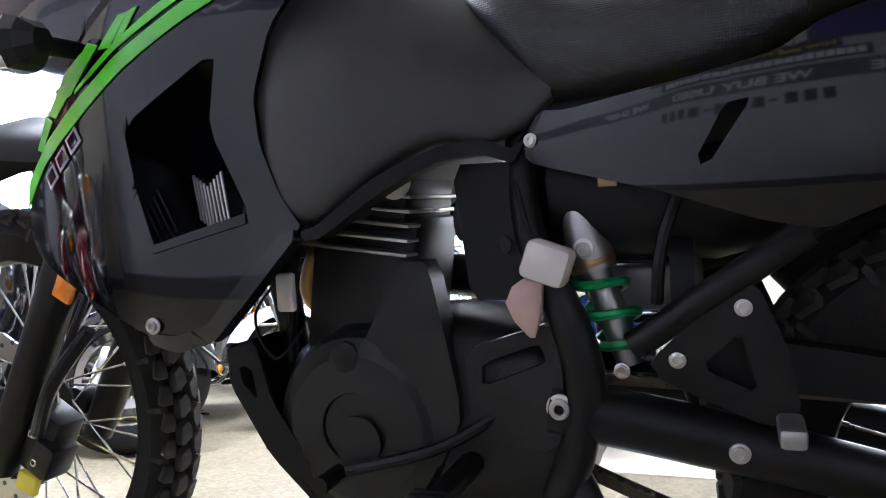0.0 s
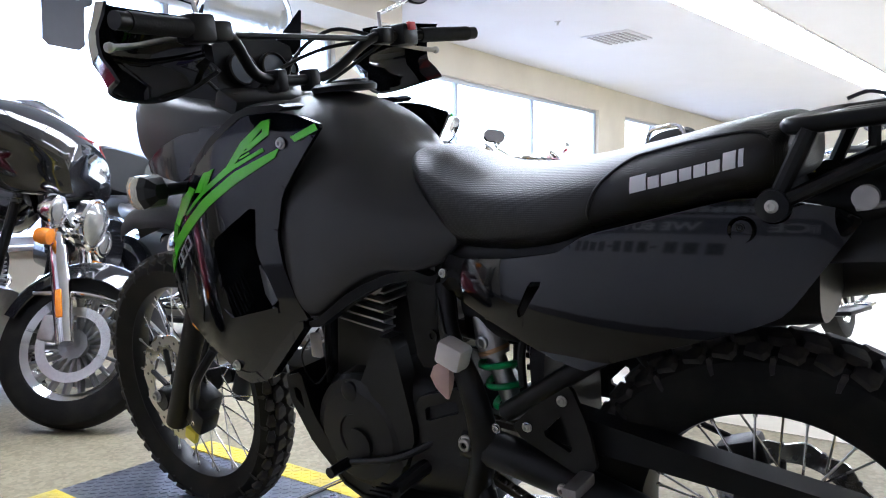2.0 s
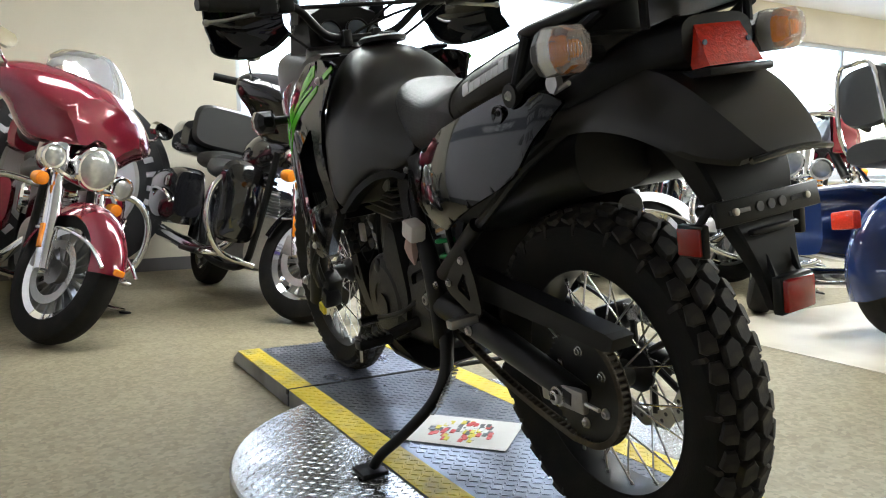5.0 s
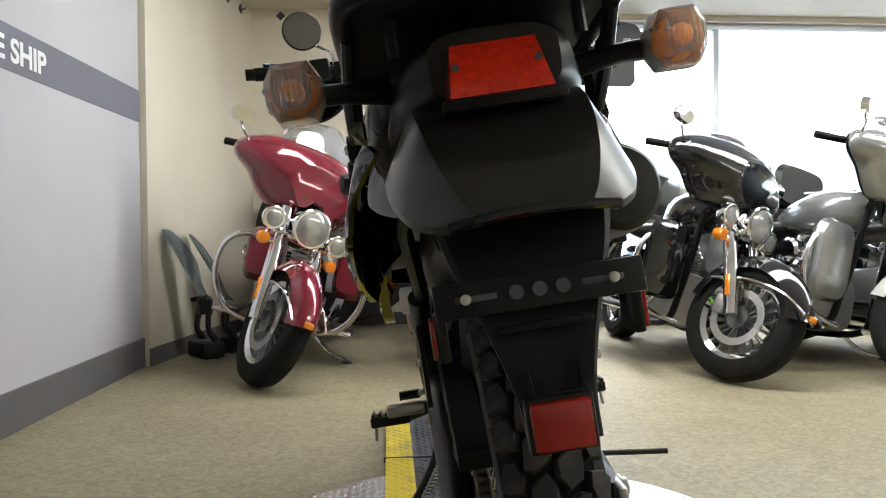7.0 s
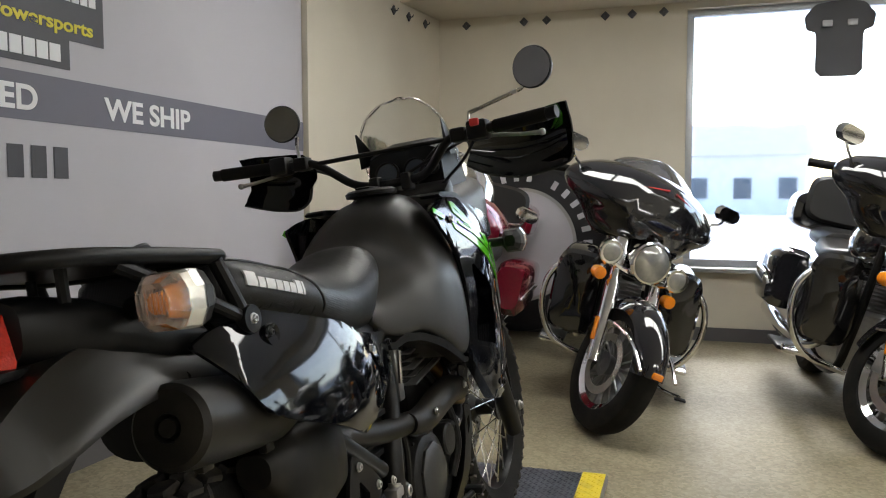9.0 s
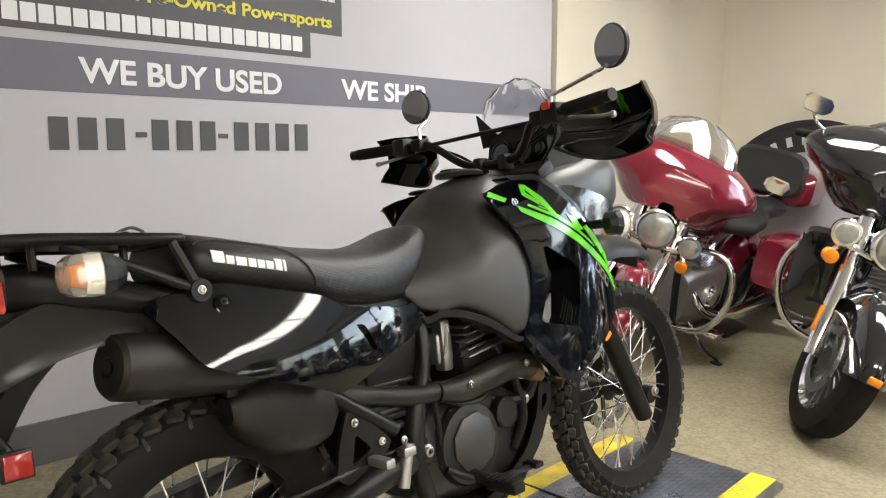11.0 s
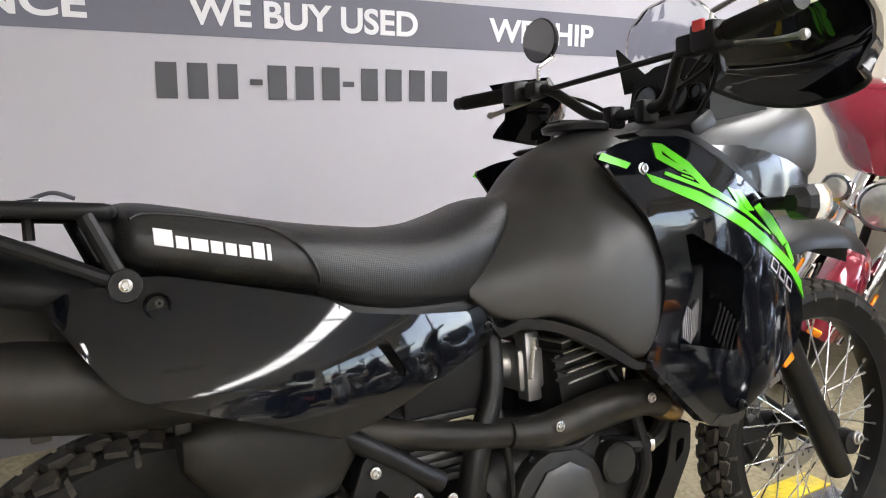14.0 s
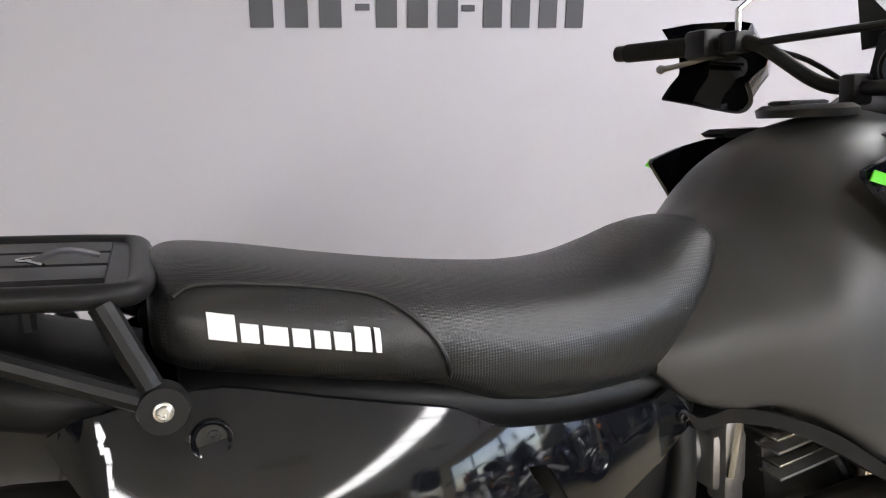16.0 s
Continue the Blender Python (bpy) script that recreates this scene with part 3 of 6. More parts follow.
# ---- the turntable lift ----
LIFT = 0.06
lift = thing("turntable_lift", pose(0, 0, 0), "steel tread-plate display turntable with a yellow-edged ramp across it", "turntable")
part("turntable_disc", lathe([(0.6, 0.0), (0.612, 0.004), (0.612, LIFT - 0.008), (0.606, LIFT - 0.003), (0.0, LIFT - 0.003)], 96, pose(0.0, 0.62, 0, 0, -90, 0)), "plate", lift, "bare steel tread-plate disc")
LX0, LX1, YS = -0.27, 0.34, 1.32
part("ramp_deck", rbox(LX0, LX1, -1.0, YS - 0.006, 0.004, LIFT, 0.002), "plate_blue", lift, "blue-grey painted tread plate")
part("ramp_front", loft([[Vector((LX0, YS + 0.006, 0.004)), Vector((LX1, YS + 0.006, 0.004)), Vector((LX1, YS + 0.006, LIFT)), Vector((LX0, YS + 0.006, LIFT))],
                         [Vector((LX0, 1.93, 0.004)), Vector((LX1, 1.93, 0.004)), Vector((LX1, 1.93, LIFT - 0.004)), Vector((LX0, 1.93, LIFT - 0.004))],
                         [Vector((LX0, 2.0, 0.004)), Vector((LX1, 2.0, 0.004)), Vector((LX1, 2.0, 0.02)), Vector((LX0, 2.0, 0.02))]]), "plate_blue", lift, "blue-grey painted tread plate", smooth=False)
for x0, x1 in ((LX0, LX0 + 0.085), (LX1 - 0.085, LX1)):
    for y0, y1 in ((-1.0, YS - 0.006), (YS + 0.006, 1.93)):
        part("yellow_edge", rbox(x0 + 0.001, x1 - 0.001, y0, y1, LIFT - 0.004, LIFT + 0.0012, 0), "yellow", lift, "worn yellow painted edge strip", smooth=False)
part("hinge_rod", tube([(LX0 - 0.005, YS, LIFT - 0.006), (LX1 + 0.28, YS + 0.02, LIFT - 0.006)], 0.009, 10, smooth=False), "frame_black", lift)


def tread(name, test, material, x0, x1, y0, y1, z):
    """Raised lozenges of tread plate, in alternating directions, as one joined layer."""
    verts, faces, p = [], [], 0.0195
    nx, ny = int((x1 - x0) / p), int((y1 - y0) / p)
    for i in range(nx):
        for j in range(ny):
            cx, cy = x0 + (i + 0.5) * p, y0 + (j + 0.5) * p
            if not test(cx, cy):
                continue
            a = radians(45 if (i + j) % 2 else -45) + 0.2
            c, s = math.cos(a), math.sin(a)
            k = len(verts)
            for u, v, h in ((-0.0115, 0, 0), (0, -0.0036, 0), (0.0115, 0, 0), (0, 0.0036, 0), (-0.006, 0, 0.0016), (0.006, 0, 0.0016)):
                verts.append((cx + u * c - v * s, cy + u * s + v * c, z + h))
            faces += [(k, k + 1, k + 5, k + 4), (k + 1, k + 2, k + 5), (k + 2, k + 3, k + 4, k + 5), (k + 3, k, k + 4)]
    me = bpy.data.meshes.new(name)
    me.from_pydata(verts, [], faces)
    me.materials.append(M[material])
    ob = new(name, me)
    ob.parent = lift
    return tagged(ob, kind="stuff")


tread("lozenge_relief", lambda x, y: LX0 + 0.09 < x < LX1 - 0.09 and abs(y - YS) > 0.02, "plate_blue", LX0, LX1, -0.3, 1.93, LIFT - 0.0002)
tread("lozenge_relief", lambda x, y: math.hypot(x, y - 0.62) < 0.595 and not LX0 - 0.008 < x < LX1 + 0.008, "plate", -0.62, 0.62, 0.0, 1.24, LIFT - 0.0032)
tread("lozenge_relief", lambda x, y: (x < LX0 + 0.08 or x > LX1 - 0.08) and abs(y - YS) > 0.02, "yellow", LX0, LX1, -0.3, 1.93, LIFT + 0.001)

sheet = thing("paper_flyer", pose(0.005, 0.70, LIFT + 0.0022, 0, 0, 42), "white paper flyer with a red and yellow print on the deck", "flyer")
part("paper_sheet", rbox(-0.108, 0.108, -0.14, 0.14, 0, 0.0008, 0), "paper", sheet, smooth=False)
random.seed(3)
for k in range(60):
    r, a = 0.075 * math.sqrt(random.random()), random.random() * 6.28
    x, y = r * math.cos(a), r * math.sin(a) * 1.2
    part("print_patch", rbox(x - 0.013, x + 0.013, y - 0.006, y + 0.006, 0.0008, 0.0012 + 0.00002 * k, 0, None), random.choice(["print_red", "print_yellow", "print_red", "print_dark", "paper"]), sheet, smooth=False)

# ---- the dual-sport motorcycle on the lift ----
bike = thing("dual_sport_motorcycle", pose(-0.01, 0, LIFT, 0, 0, -1.7) @ pose(0, 0, 0, 0, -8.5, 0), "black dual-sport motorcycle with green stripes leaning on its side stand", "motorcycle")
RA, FA = (0.0, 0.065, 0.312), (0.0, 1.515, 0.34)


def wheel(name, ax, R, tw, rimr, rimw, nsp, knobs, hubw, parent, m):
    """A spoked wheel: tyre with knobs, rim, hub and laced spokes."""
    base = m @ pose(*ax)
    w = part(name, lathe([(rimr - 0.012, -rimw / 2), (rimr - 0.004, -rimw / 2 - 0.003), (rimr + 0.012, -tw * 0.40), (rimr + (R - rimr) * 0.45, -tw * 0.5), (R - 0.03, -tw * 0.47), (R - 0.016, -tw * 0.36), (R - 0.010, 0),
                          (R - 0.016, tw * 0.36), (R - 0.03, tw * 0.47), (rimr + (R - rimr) * 0.45, tw * 0.5), (rimr + 0.012, tw * 0.40), (rimr - 0.004, rimw / 2 + 0.003), (rimr - 0.012, rimw / 2)], 80, base, True), "rubber", parent, "black dual-sport tyre")
    pitch = 2 * math.pi / knobs
    hl = R * pitch * 0.5

    def block(hw, hl_, deep, skew):
        """A worn tread block, its corners cut uneven; the mesh is shared by all alike."""
        out = [(-hw, -hl_ * 0.7), (-hw * 0.45, -hl_), (hw * 0.8, -hl_ * 0.85), (hw, hl_ * 0.1), (hw * 0.6, hl_ * 0.95), (-hw * 0.5, hl_ * 0.8)]
        b = loft([[Vector((x * g, y * g + skew * x, z)) for x, y in out] for g, z in ((1.08, -deep), (1.0, -0.002), (0.9, 0.0012))])
        me = bpy.data.meshes.new("tread_block")
        b.to_mesh(me)
        b.free()
        me.materials.append(M["knob"])
        return me

    kinds = [block(tw * 0.145, hl * 0.8, 0.012, 0.25), block(tw * 0.12, hl * 0.78, 0.014, -0.2), block(0.005, hl * 0.6, 0.012, 0.0)]
    for k in range(knobs):
        a = pitch * k
        for s, off, turn, lift_, me, tilt, flip in ((-1, 0.15, 0.0, 0.0, kinds[0], 9, 8), (1, 0.15, 0.5, 0.0, kinds[0], 9, 188), (-1, 0.385, 0.5, 0.013, kinds[1], 30, 0), (1, 0.385, 0.0, 0.013, kinds[1], 30, 180), (-1, 0.475, 0.02, 0.034, kinds[2], 78, 90), (1, 0.475, 0.52, 0.034, kinds[2], 78, 90)):
            if k % 2 and me is kinds[2]:
                continue
            ob = new("tread_block", me)
            ob.parent = w
            ob.matrix_basis = base @ pose(0, 0, 0, math.degrees(a + turn * pitch), 0, 0) @ pose(s * off * tw, 0, R - lift_, 0, s * tilt, 0) @ pose(0, 0, 0, 0, 0, flip)
    part("rim", lathe([(rimr - 0.02, -rimw * 0.2), (rimr - 0.014, -rimw / 2), (rimr + 0.003, -rimw / 2), (rimr + 0.003, -rimw / 2 + 0.004), (rimr - 0.008, -rimw * 0.3), (rimr - 0.008, rimw * 0.3), (rimr + 0.003, rimw / 2 - 0.004),
                       (rimr + 0.003, rimw / 2), (rimr - 0.014, rimw / 2), (rimr - 0.02, rimw * 0.2)], 80, base, True), "frame_black", w, "black rim")
    part("hub", lathe([(0.02, -hubw / 2), (0.045, -hubw / 2), (0.045, -hubw / 2 + 0.006), (0.026, -hubw / 4), (0.026, hubw / 4), (0.045, hubw / 2 - 0.006), (0.045, hubw / 2), (0.02, hubw / 2)], 32, base), "engine", w)
    for k in range(nsp):
        a = 2 * math.pi * k / nsp
        s = 1 if k % 2 else -1
        lean = (1 if (k // 2) % 2 else -1) * 0.62
        p0 = Vector((s * hubw * 0.46, 0.042 * math.cos(a + lean), 0.042 * math.sin(a + lean)))
        p1 = Vector((s * rimw * 0.12, (rimr - 0.016) * math.cos(a), (rimr - 0.016) * math.sin(a)))
        b = merge(tube([p0, p1], 0.0019, 6, smooth=False), tube([p1 + (p0 - p1) * 0.07, p1 + (p1 - p0) * 0.02], 0.0034, 6, smooth=False))
        b.transform(base)
        part("spoke", b, "steel", w)
    return w


I4 = Matrix.Identity(4)
rw = wheel("rear_wheel", RA, 0.322, 0.12, 0.222, 0.075, 36, 42, 0.12, bike, I4)
fw = wheel("front_wheel", FA, 0.345, 0.092, 0.272, 0.05, 36, 50, 0.1, bike, I4)


def disc(name, ax, r, x, parent):
    bm = bmesh.new()
    n = 72
    lay = []
    for dx in (-0.002, 0.002):
        ro = [bm.verts.new((dx, (r + 0.004 * math.sin(k * math.pi * 12 / 36)) * math.cos(2 * math.pi * k / n), (r + 0.004 * math.sin(k * math.pi * 12 / 36)) * math.sin(2 * math.pi * k / n))) for k in range(n)]
        ri = [bm.verts.new((dx, r * 0.72 * math.cos(2 * math.pi * k / n), r * 0.72 * math.sin(2 * math.pi * k / n))) for k in range(n)]
        lay.append((ro, ri))
    (a, b), (c, d) = lay
    for k in range(n):
        j = (k + 1) % n
        for q in ((a[k], a[j], b[j], b[k]), (c[k], d[k], d[j], c[j]), (a[k], c[k], c[j], a[j]), (b[k], b[j], d[j], d[k])):
            bm.faces.new(q)
    bmesh.ops.recalc_face_normals(bm, faces=bm.faces)
    bm.transform(pose(ax[0] + x, ax[1], ax[2]))
    dk = part(name, bm, "steel", parent, "drilled steel brake disc")
    hol = []
    for k in range(36):
        t = 2 * math.pi * k / 36
        rr = r * (0.8 + 0.08 * (k % 3))
        hol.append(lathe([(0, -0.0027), (0.0042, -0.0027), (0.0042, 0.0027), (0, 0.0027)], 8, pose(ax[0] + x, ax[1] + rr * math.cos(t), ax[2] + rr * math.sin(t))))
    tagged(part("drilled_holes", merge(*hol), "print_dark", dk), kind="stuff")
    car = [tube([(ax[0] + x, ax[1] + 0.04 * math.cos(t), ax[2] + 0.04 * math.sin(t)), (ax[0] + x, ax[1] + r * 0.75 * math.cos(t + 0.3), ax[2] + r * 0.75 * math.sin(t + 0.3))], 0.007, 8, smooth=False) for t in [k * 2 * math.pi / 6 for k in range(6)]]
    part("disc_carrier", merge(*car), "engine", dk)


disc("front_brake_disc", FA, 0.14, -0.062, bike)
disc("rear_brake_disc", RA, 0.12, 0.075, bike)

# forks, axle, caliper
RK = (0.0, -0.47, 0.883)
for s in (-1, 1):
    f = part("fork_leg", tube([(s * 0.1, 1.475, 0.27), (s * 0.1, 1.44, 0.33), (s * 0.1, 1.275, 0.64)], [0.027, 0.029, 0.03], 20, smooth=False), "frame_black", bike, "black fork slider")
    part("stanchion", tube([(s * 0.1, 1.275, 0.64), (s * 0.1, 1.07, 1.04)], 0.0205, 16, smooth=False), "steel", f)
    part("fork_boot", tube([(s * 0.1, 1.30 - 0.0133 * k, 0.60 + 0.025 * k) for k in range(9)], [0.031 if k % 2 else 0.026 for k in range(9)], 14, smooth=False), "matte", f)
    part("axle_lug", lathe([(0.026, -0.02), (0.03, 0), (0.026, 0.02)], 20, pose(s * 0.098, 1.5, 0.33)), "frame_black", f)
    part("axle_nut", bolt(s * 0.118, 1.515, 0.338, 0.016, s), "steel", f)
    part("side_reflector", rbox(s * 0.128 - 0.005, s * 0.128 + 0.005, -0.018, 0.018, -0.036, 0.036, 0.004, pose(0, 1.265, 0.575, 28, 0, 0)), "amber", bike, "amber side reflector")
cal = part("brake_caliper", merge(rbox(-0.1, -0.045, -0.035, 0.035, -0.055, 0.055, 0.01, pose(0, 1.395, 0.315, 30, 0, 0)), rbox(-0.115, -0.06, -0.02, 0.025, -0.03, 0.03, 0.01, pose(0, 1.37, 0.29, 30, 0, 0))), "engine", bike, "dark two-piston caliper")
for dz in (-0.02, 0.025):
    part("caliper_bolt", bolt(-0.112, 1.38, 0.31 + dz, 0.009, -1), "steel", cal)
part("caliper_tag", rbox(-0.118, -0.105, -0.02, 0.02, -0.016, 0.016, 0.004, pose(0, 1.40, 0.255, 20, 0, 0)), "print_yellow", cal, "yellow wheel-lock tag")
part("brake_hose", tube([(-0.1, 1.37, 0.35), (-0.14, 1.28, 0.45), (-0.13, 1.2, 0.6), (-0.09, 1.14, 0.8), (-0.12, 1.05, 1.05)], 0.006, 8), "frame_black", bike)
part("hose_shroud", tube([(-0.12, 1.36, 0.34), (-0.15, 1.29, 0.42), (-0.13, 1.23, 0.5)], 0.011, 10), "matte", bike)
part("fork_yoke", merge(rbox(-0.14, 0.14, -0.035, 0.035, -0.022, 0.022, 0.012, pose(0, 1.06, 1.03, 28, 0, 0)), rbox(-0.14, 0.14, -0.035, 0.035, -0.025, 0.025, 0.012, pose(0, 1.17, 0.82, 28, 0, 0)), tube([(0, 1.17, 0.8), (0, 1.05, 1.03)], 0.032, 14, smooth=False)), "frame_black", bike)

# high front fender
sec = []
for y, z, w in ((1.26, 0.78, 0.05), (1.34, 0.82, 0.07), (1.46, 0.835, 0.075), (1.58, 0.825, 0.07), (1.67, 0.795, 0.055), (1.725, 0.765, 0.028)):
    top = [Vector((w * math.sin(t), y, z - 0.05 + 0.055 * math.cos(t) ** 0.8 - 0.3 * abs(w * math.sin(t)))) for t in np.linspace(-1.5, 1.5, 13)]
    sec.append(top + [v + Vector((0, 0, -0.006)) for v in reversed(top)])
part("front_fender", loft(sec), "matte", bike, "black high front fender")

# ---- tank, shrouds, seat and side covers ----
TY = [0.545, 0.575, 0.618, 0.664, 0.706, 0.75, 0.8, 0.85, 0.9, 0.95, 1.0, 1.04]
TZ0 = [0.762, 0.732, 0.716, 0.719, 0.703, 0.674, 0.638, 0.636, 0.655, 0.68, 0.71, 0.74]
TZ1 = [0.82, 0.852, 0.885, 0.913, 0.936, 0.988, 1.018, 1.033, 1.04, 1.041, 1.03, 1.0]
THW = [0.108, 0.12, 0.143, 0.166, 0.183, 0.196, 0.204, 0.206, 0.186, 0.16, 0.135, 0.11]
TANK_V = [0.0, 0.015, 0.07, 0.25, 0.42, 0.55, 0.68, 0.8, 0.9, 0.965, 1.0]
TANK_U = [0.9, 0.965, 1.0, 1.005, 0.985, 0.935, 0.83, 0.7, 0.53, 0.33, 0.0]


def tank_ring(y):
    """A half-round ring of the tank: full knees below, drawn in to the crown."""
    z0, z1, hw = ease(y, TY, TZ0), ease(y, TY, TZ1), ease(y, TY, THW)
    half = spline([(0, hw * u, z0 + (z1 - z0) * v) for u, v in zip(TANK_U, TANK_V)], 3)
    right = [Vector((p.y, y, p.z)) for p in half]
    return right + [Vector((-p.x, y, p.z)) for p in reversed(right[:-1])]


tank = part("fuel_tank", loft([tank_ring(y) for y in np.linspace(0.545, 1.04, 46)]), "tank", bike, "satin charcoal fuel tank")
LOW = [(0.572, 0.722), (0.59, 0.708), (0.62, 0.722), (0.66, 0.716), (0.70, 0.70), (0.735, 0.682), (0.80, 0.634), (0.822, 0.628), (0.818, 0.618), (0.795, 0.62), (0.73, 0.664), (0.695, 0.684), (0.66, 0.699), (0.62, 0.705), (0.588, 0.692)]
for s in (-1, 1):
    part("lower_trim", panel(LOW, lambda y, z: ease(y, TY, THW) + 0.002, s, 0.03, step=0.06, rnd=0.005), "matte", tank)
part("filler_cap", merge(lathe([(0.062, 0), (0.064, 0.01), (0.055, 0.016), (0, 0.017)], 36, pose(0, 0.865, 1.034, 0, -90, 0)), rbox(-0.02, 0.02, -0.05, 0.02, 0.015, 0.022, 0.005, pose(0, 0.865, 1.034))), "frame_black", tank, "black lockable filler cap")


def shroud_x(y, z):
    """Depth of the radiator shroud: widest at its middle, tucked in at the nose and the foot."""
    w = ease(y, [0.7, 0.78, 0.86, 1.0, 1.1, 1.2, 1.33], [0.207, 0.21, 0.214, 0.22, 0.213, 0.19, 0.142])
    return w - 0.45 * max(0, z - 0.86) ** 1.5 - 0.25 * max(0, 0.6 - z) ** 1.6


SHR = [(0.747, 0.976), (0.80, 0.993), (0.866, 1.005), (0.945, 1.002), (1.03, 0.955), (1.09, 0.915), (1.16, 0.858), (1.235, 0.785), (1.312, 0.672), (1.28, 0.605), (1.19, 0.568), (1.1, 0.53), (1.04, 0.504), (1.0, 0.494), (0.945, 0.508), (0.885, 0.565), (0.815, 0.632), (0.842, 0.672), (0.864, 0.73), (0.869, 0.785), (0.842, 0.862), (0.785, 0.932)]
HOLE = [(0.915, 0.845), (1.06, 0.768), (1.045, 0.69), (1.02, 0.612), (0.88, 0.645), (0.93, 0.755)]
for s in (-1, 1):
    sh_ = part("radiator_shroud", panel(SHR, shroud_x, s, 0.008, hole=HOLE, step=0.035, rnd=0.006), "gloss", bike, "gloss black radiator shroud")
    part("duct_back", panel([(1.13, 0.84), (1.17, 0.70), (1.1, 0.57), (0.87, 0.6), (0.87, 0.86), (0.98, 0.9)], lambda y, z: 0.185 - 0.42 * max(0, y - 0.9), s, 0.006, step=0.06, rnd=0.004), "gloss", sh_)
    part("duct_wall", loft([[Vector((s * (shroud_x(y, z) - 0.004), y, z)) for y, z in HOLE], [Vector((s * (0.182 - 0.42 * max(0, y - 0.9)), y, z)) for y, z in HOLE]], cap=False), "gloss", sh_)
    part("duct_lip", panel([(0.885, 0.653), (1.02, 0.62), (1.022, 0.61), (0.885, 0.641)], lambda y, z: shroud_x(y, z) + 0.004, s, 0.045, step=0.05, rnd=0.002, curve=False), "gloss", sh_)
    for k in range(9):
        part("grille_fin", rbox(-0.0015, 0.0015, 0, 0.06, -0.0015, 0.0015, 0, pose(s * (0.186 - 0.42 * (0.045 + 0.008 * k)), 0.945 + 0.008 * k, 0.632 + 0.004 * abs(4 - k), 82, 0, 0) @ pose(0, 0, 0)), "alu", sh_)
    part("foot_trim", panel([(0.818, 0.626), (0.885, 0.558), (0.945, 0.5), (1.0, 0.486), (1.04, 0.497), (1.045, 0.511), (1.0, 0.508), (0.952, 0.521), (0.897, 0.577), (0.83, 0.636)], lambda y, z: shroud_x(y, z) + 0.004, s, 0.025, step=0.06, rnd=0.004), "fairing", sh_)

    def stripe(name, poly, mm="green", lift_=0.0022):
        part(name, panel(poly, lambda y, z: shroud_x(y, z) + lift_, s, 0.0016, step=0.05, rnd=0, curve=False), mm, sh_, "lime green stripe" if mm == "green" else "")

    stripe("stripe", [(0.75, 0.968), (0.803, 0.951), (0.814, 0.96), (0.759, 0.979)])
    stripe("stripe", [(0.852, 0.926), (0.95, 0.885), (1.048, 0.838), (1.14, 0.785), (1.233, 0.733), (1.3, 0.678), (1.288, 0.715), (1.222, 0.764), (1.135, 0.812), (1.06, 0.854), (0.955, 0.905), (0.842, 0.942)])
    stripe("stripe", [(0.88, 0.938), (0.96, 0.909), (1.063, 0.86), (1.14, 0.818), (1.14, 0.823), (1.066, 0.867), (0.962, 0.916), (0.884, 0.944)])
    for poly in ([(0.868, 0.993), (0.888, 0.991), (0.94, 0.957), (0.99, 0.902), (0.968, 0.908), (0.925, 0.947)], [(0.868, 0.99), (0.87, 0.966), (0.915, 0.943), (0.93, 0.946), (0.885, 0.972), (0.884, 0.988)],
                 [(0.96, 0.913), (0.99, 0.9), (1.066, 0.862), (1.036, 0.906), (1.02, 0.911), (1.042, 0.88), (0.985, 0.911)], [(1.036, 0.906), (1.066, 0.866), (1.088, 0.866), (1.052, 0.904)],
                 [(1.088, 0.872), (1.15, 0.818), (1.172, 0.812), (1.108, 0.878)], [(1.12, 0.868), (1.128, 0.84), (1.19, 0.793), (1.21, 0.8), (1.15, 0.852)], [(1.2, 0.79), (1.235, 0.752), (1.25, 0.757), (1.215, 0.8)]):
        stripe("mark_shape", poly)
    for k in range(4):
        stripe("mark_dash", [(0.905 + 0.006 * k, 0.953 - 0.009 * k), (0.93 + 0.006 * k, 0.944 - 0.009 * k), (0.932 + 0.006 * k, 0.947 - 0.009 * k), (0.907 + 0.006 * k, 0.956 - 0.009 * k)])
    for k in range(3):
        y0, z0 = 1.135 + 0.03 * k, 0.758 - 0.021 * k
        stripe("mark_bar", [(y0, z0), (y0 + 0.024, z0 - 0.016), (y0 + 0.036, z0 + 0.004), (y0 + 0.012, z0 + 0.02)], "silver")
        stripe("mark_bar", [(y0 + 0.006, z0 + 0.001), (y0 + 0.022, z0 - 0.01), (y0 + 0.03, z0 + 0.003), (y0 + 0.014, z0 + 0.014)], "gloss", 0.003)
    part("shroud_bolt", bolt(s * (shroud_x(0.836, 0.95) + 0.002), 0.836, 0.95, 0.0105, s), "steel", sh_)
    part("shroud_bolt", bolt(s * (shroud_x(1.03, 0.521) + 0.003), 1.03, 0.521, 0.0105, s), "steel" if s < 0 else "frame_black", sh_)
    part("upper_trim", panel([(0.84, 1.006), (0.95, 1.004), (1.03, 0.958), (1.12, 0.894), (1.13, 0.904), (1.04, 0.972), (0.955, 1.018), (0.845, 1.018)], lambda y, z: shroud_x(y, z) - 0.004, s, 0.05, step=0.05, rnd=0.003), "matte", sh_)

part("radiator", rbox(-0.125, 0.125, 1.0, 1.04, 0.58, 0.86, 0.006), "frame_black", bike, "black finned radiator")

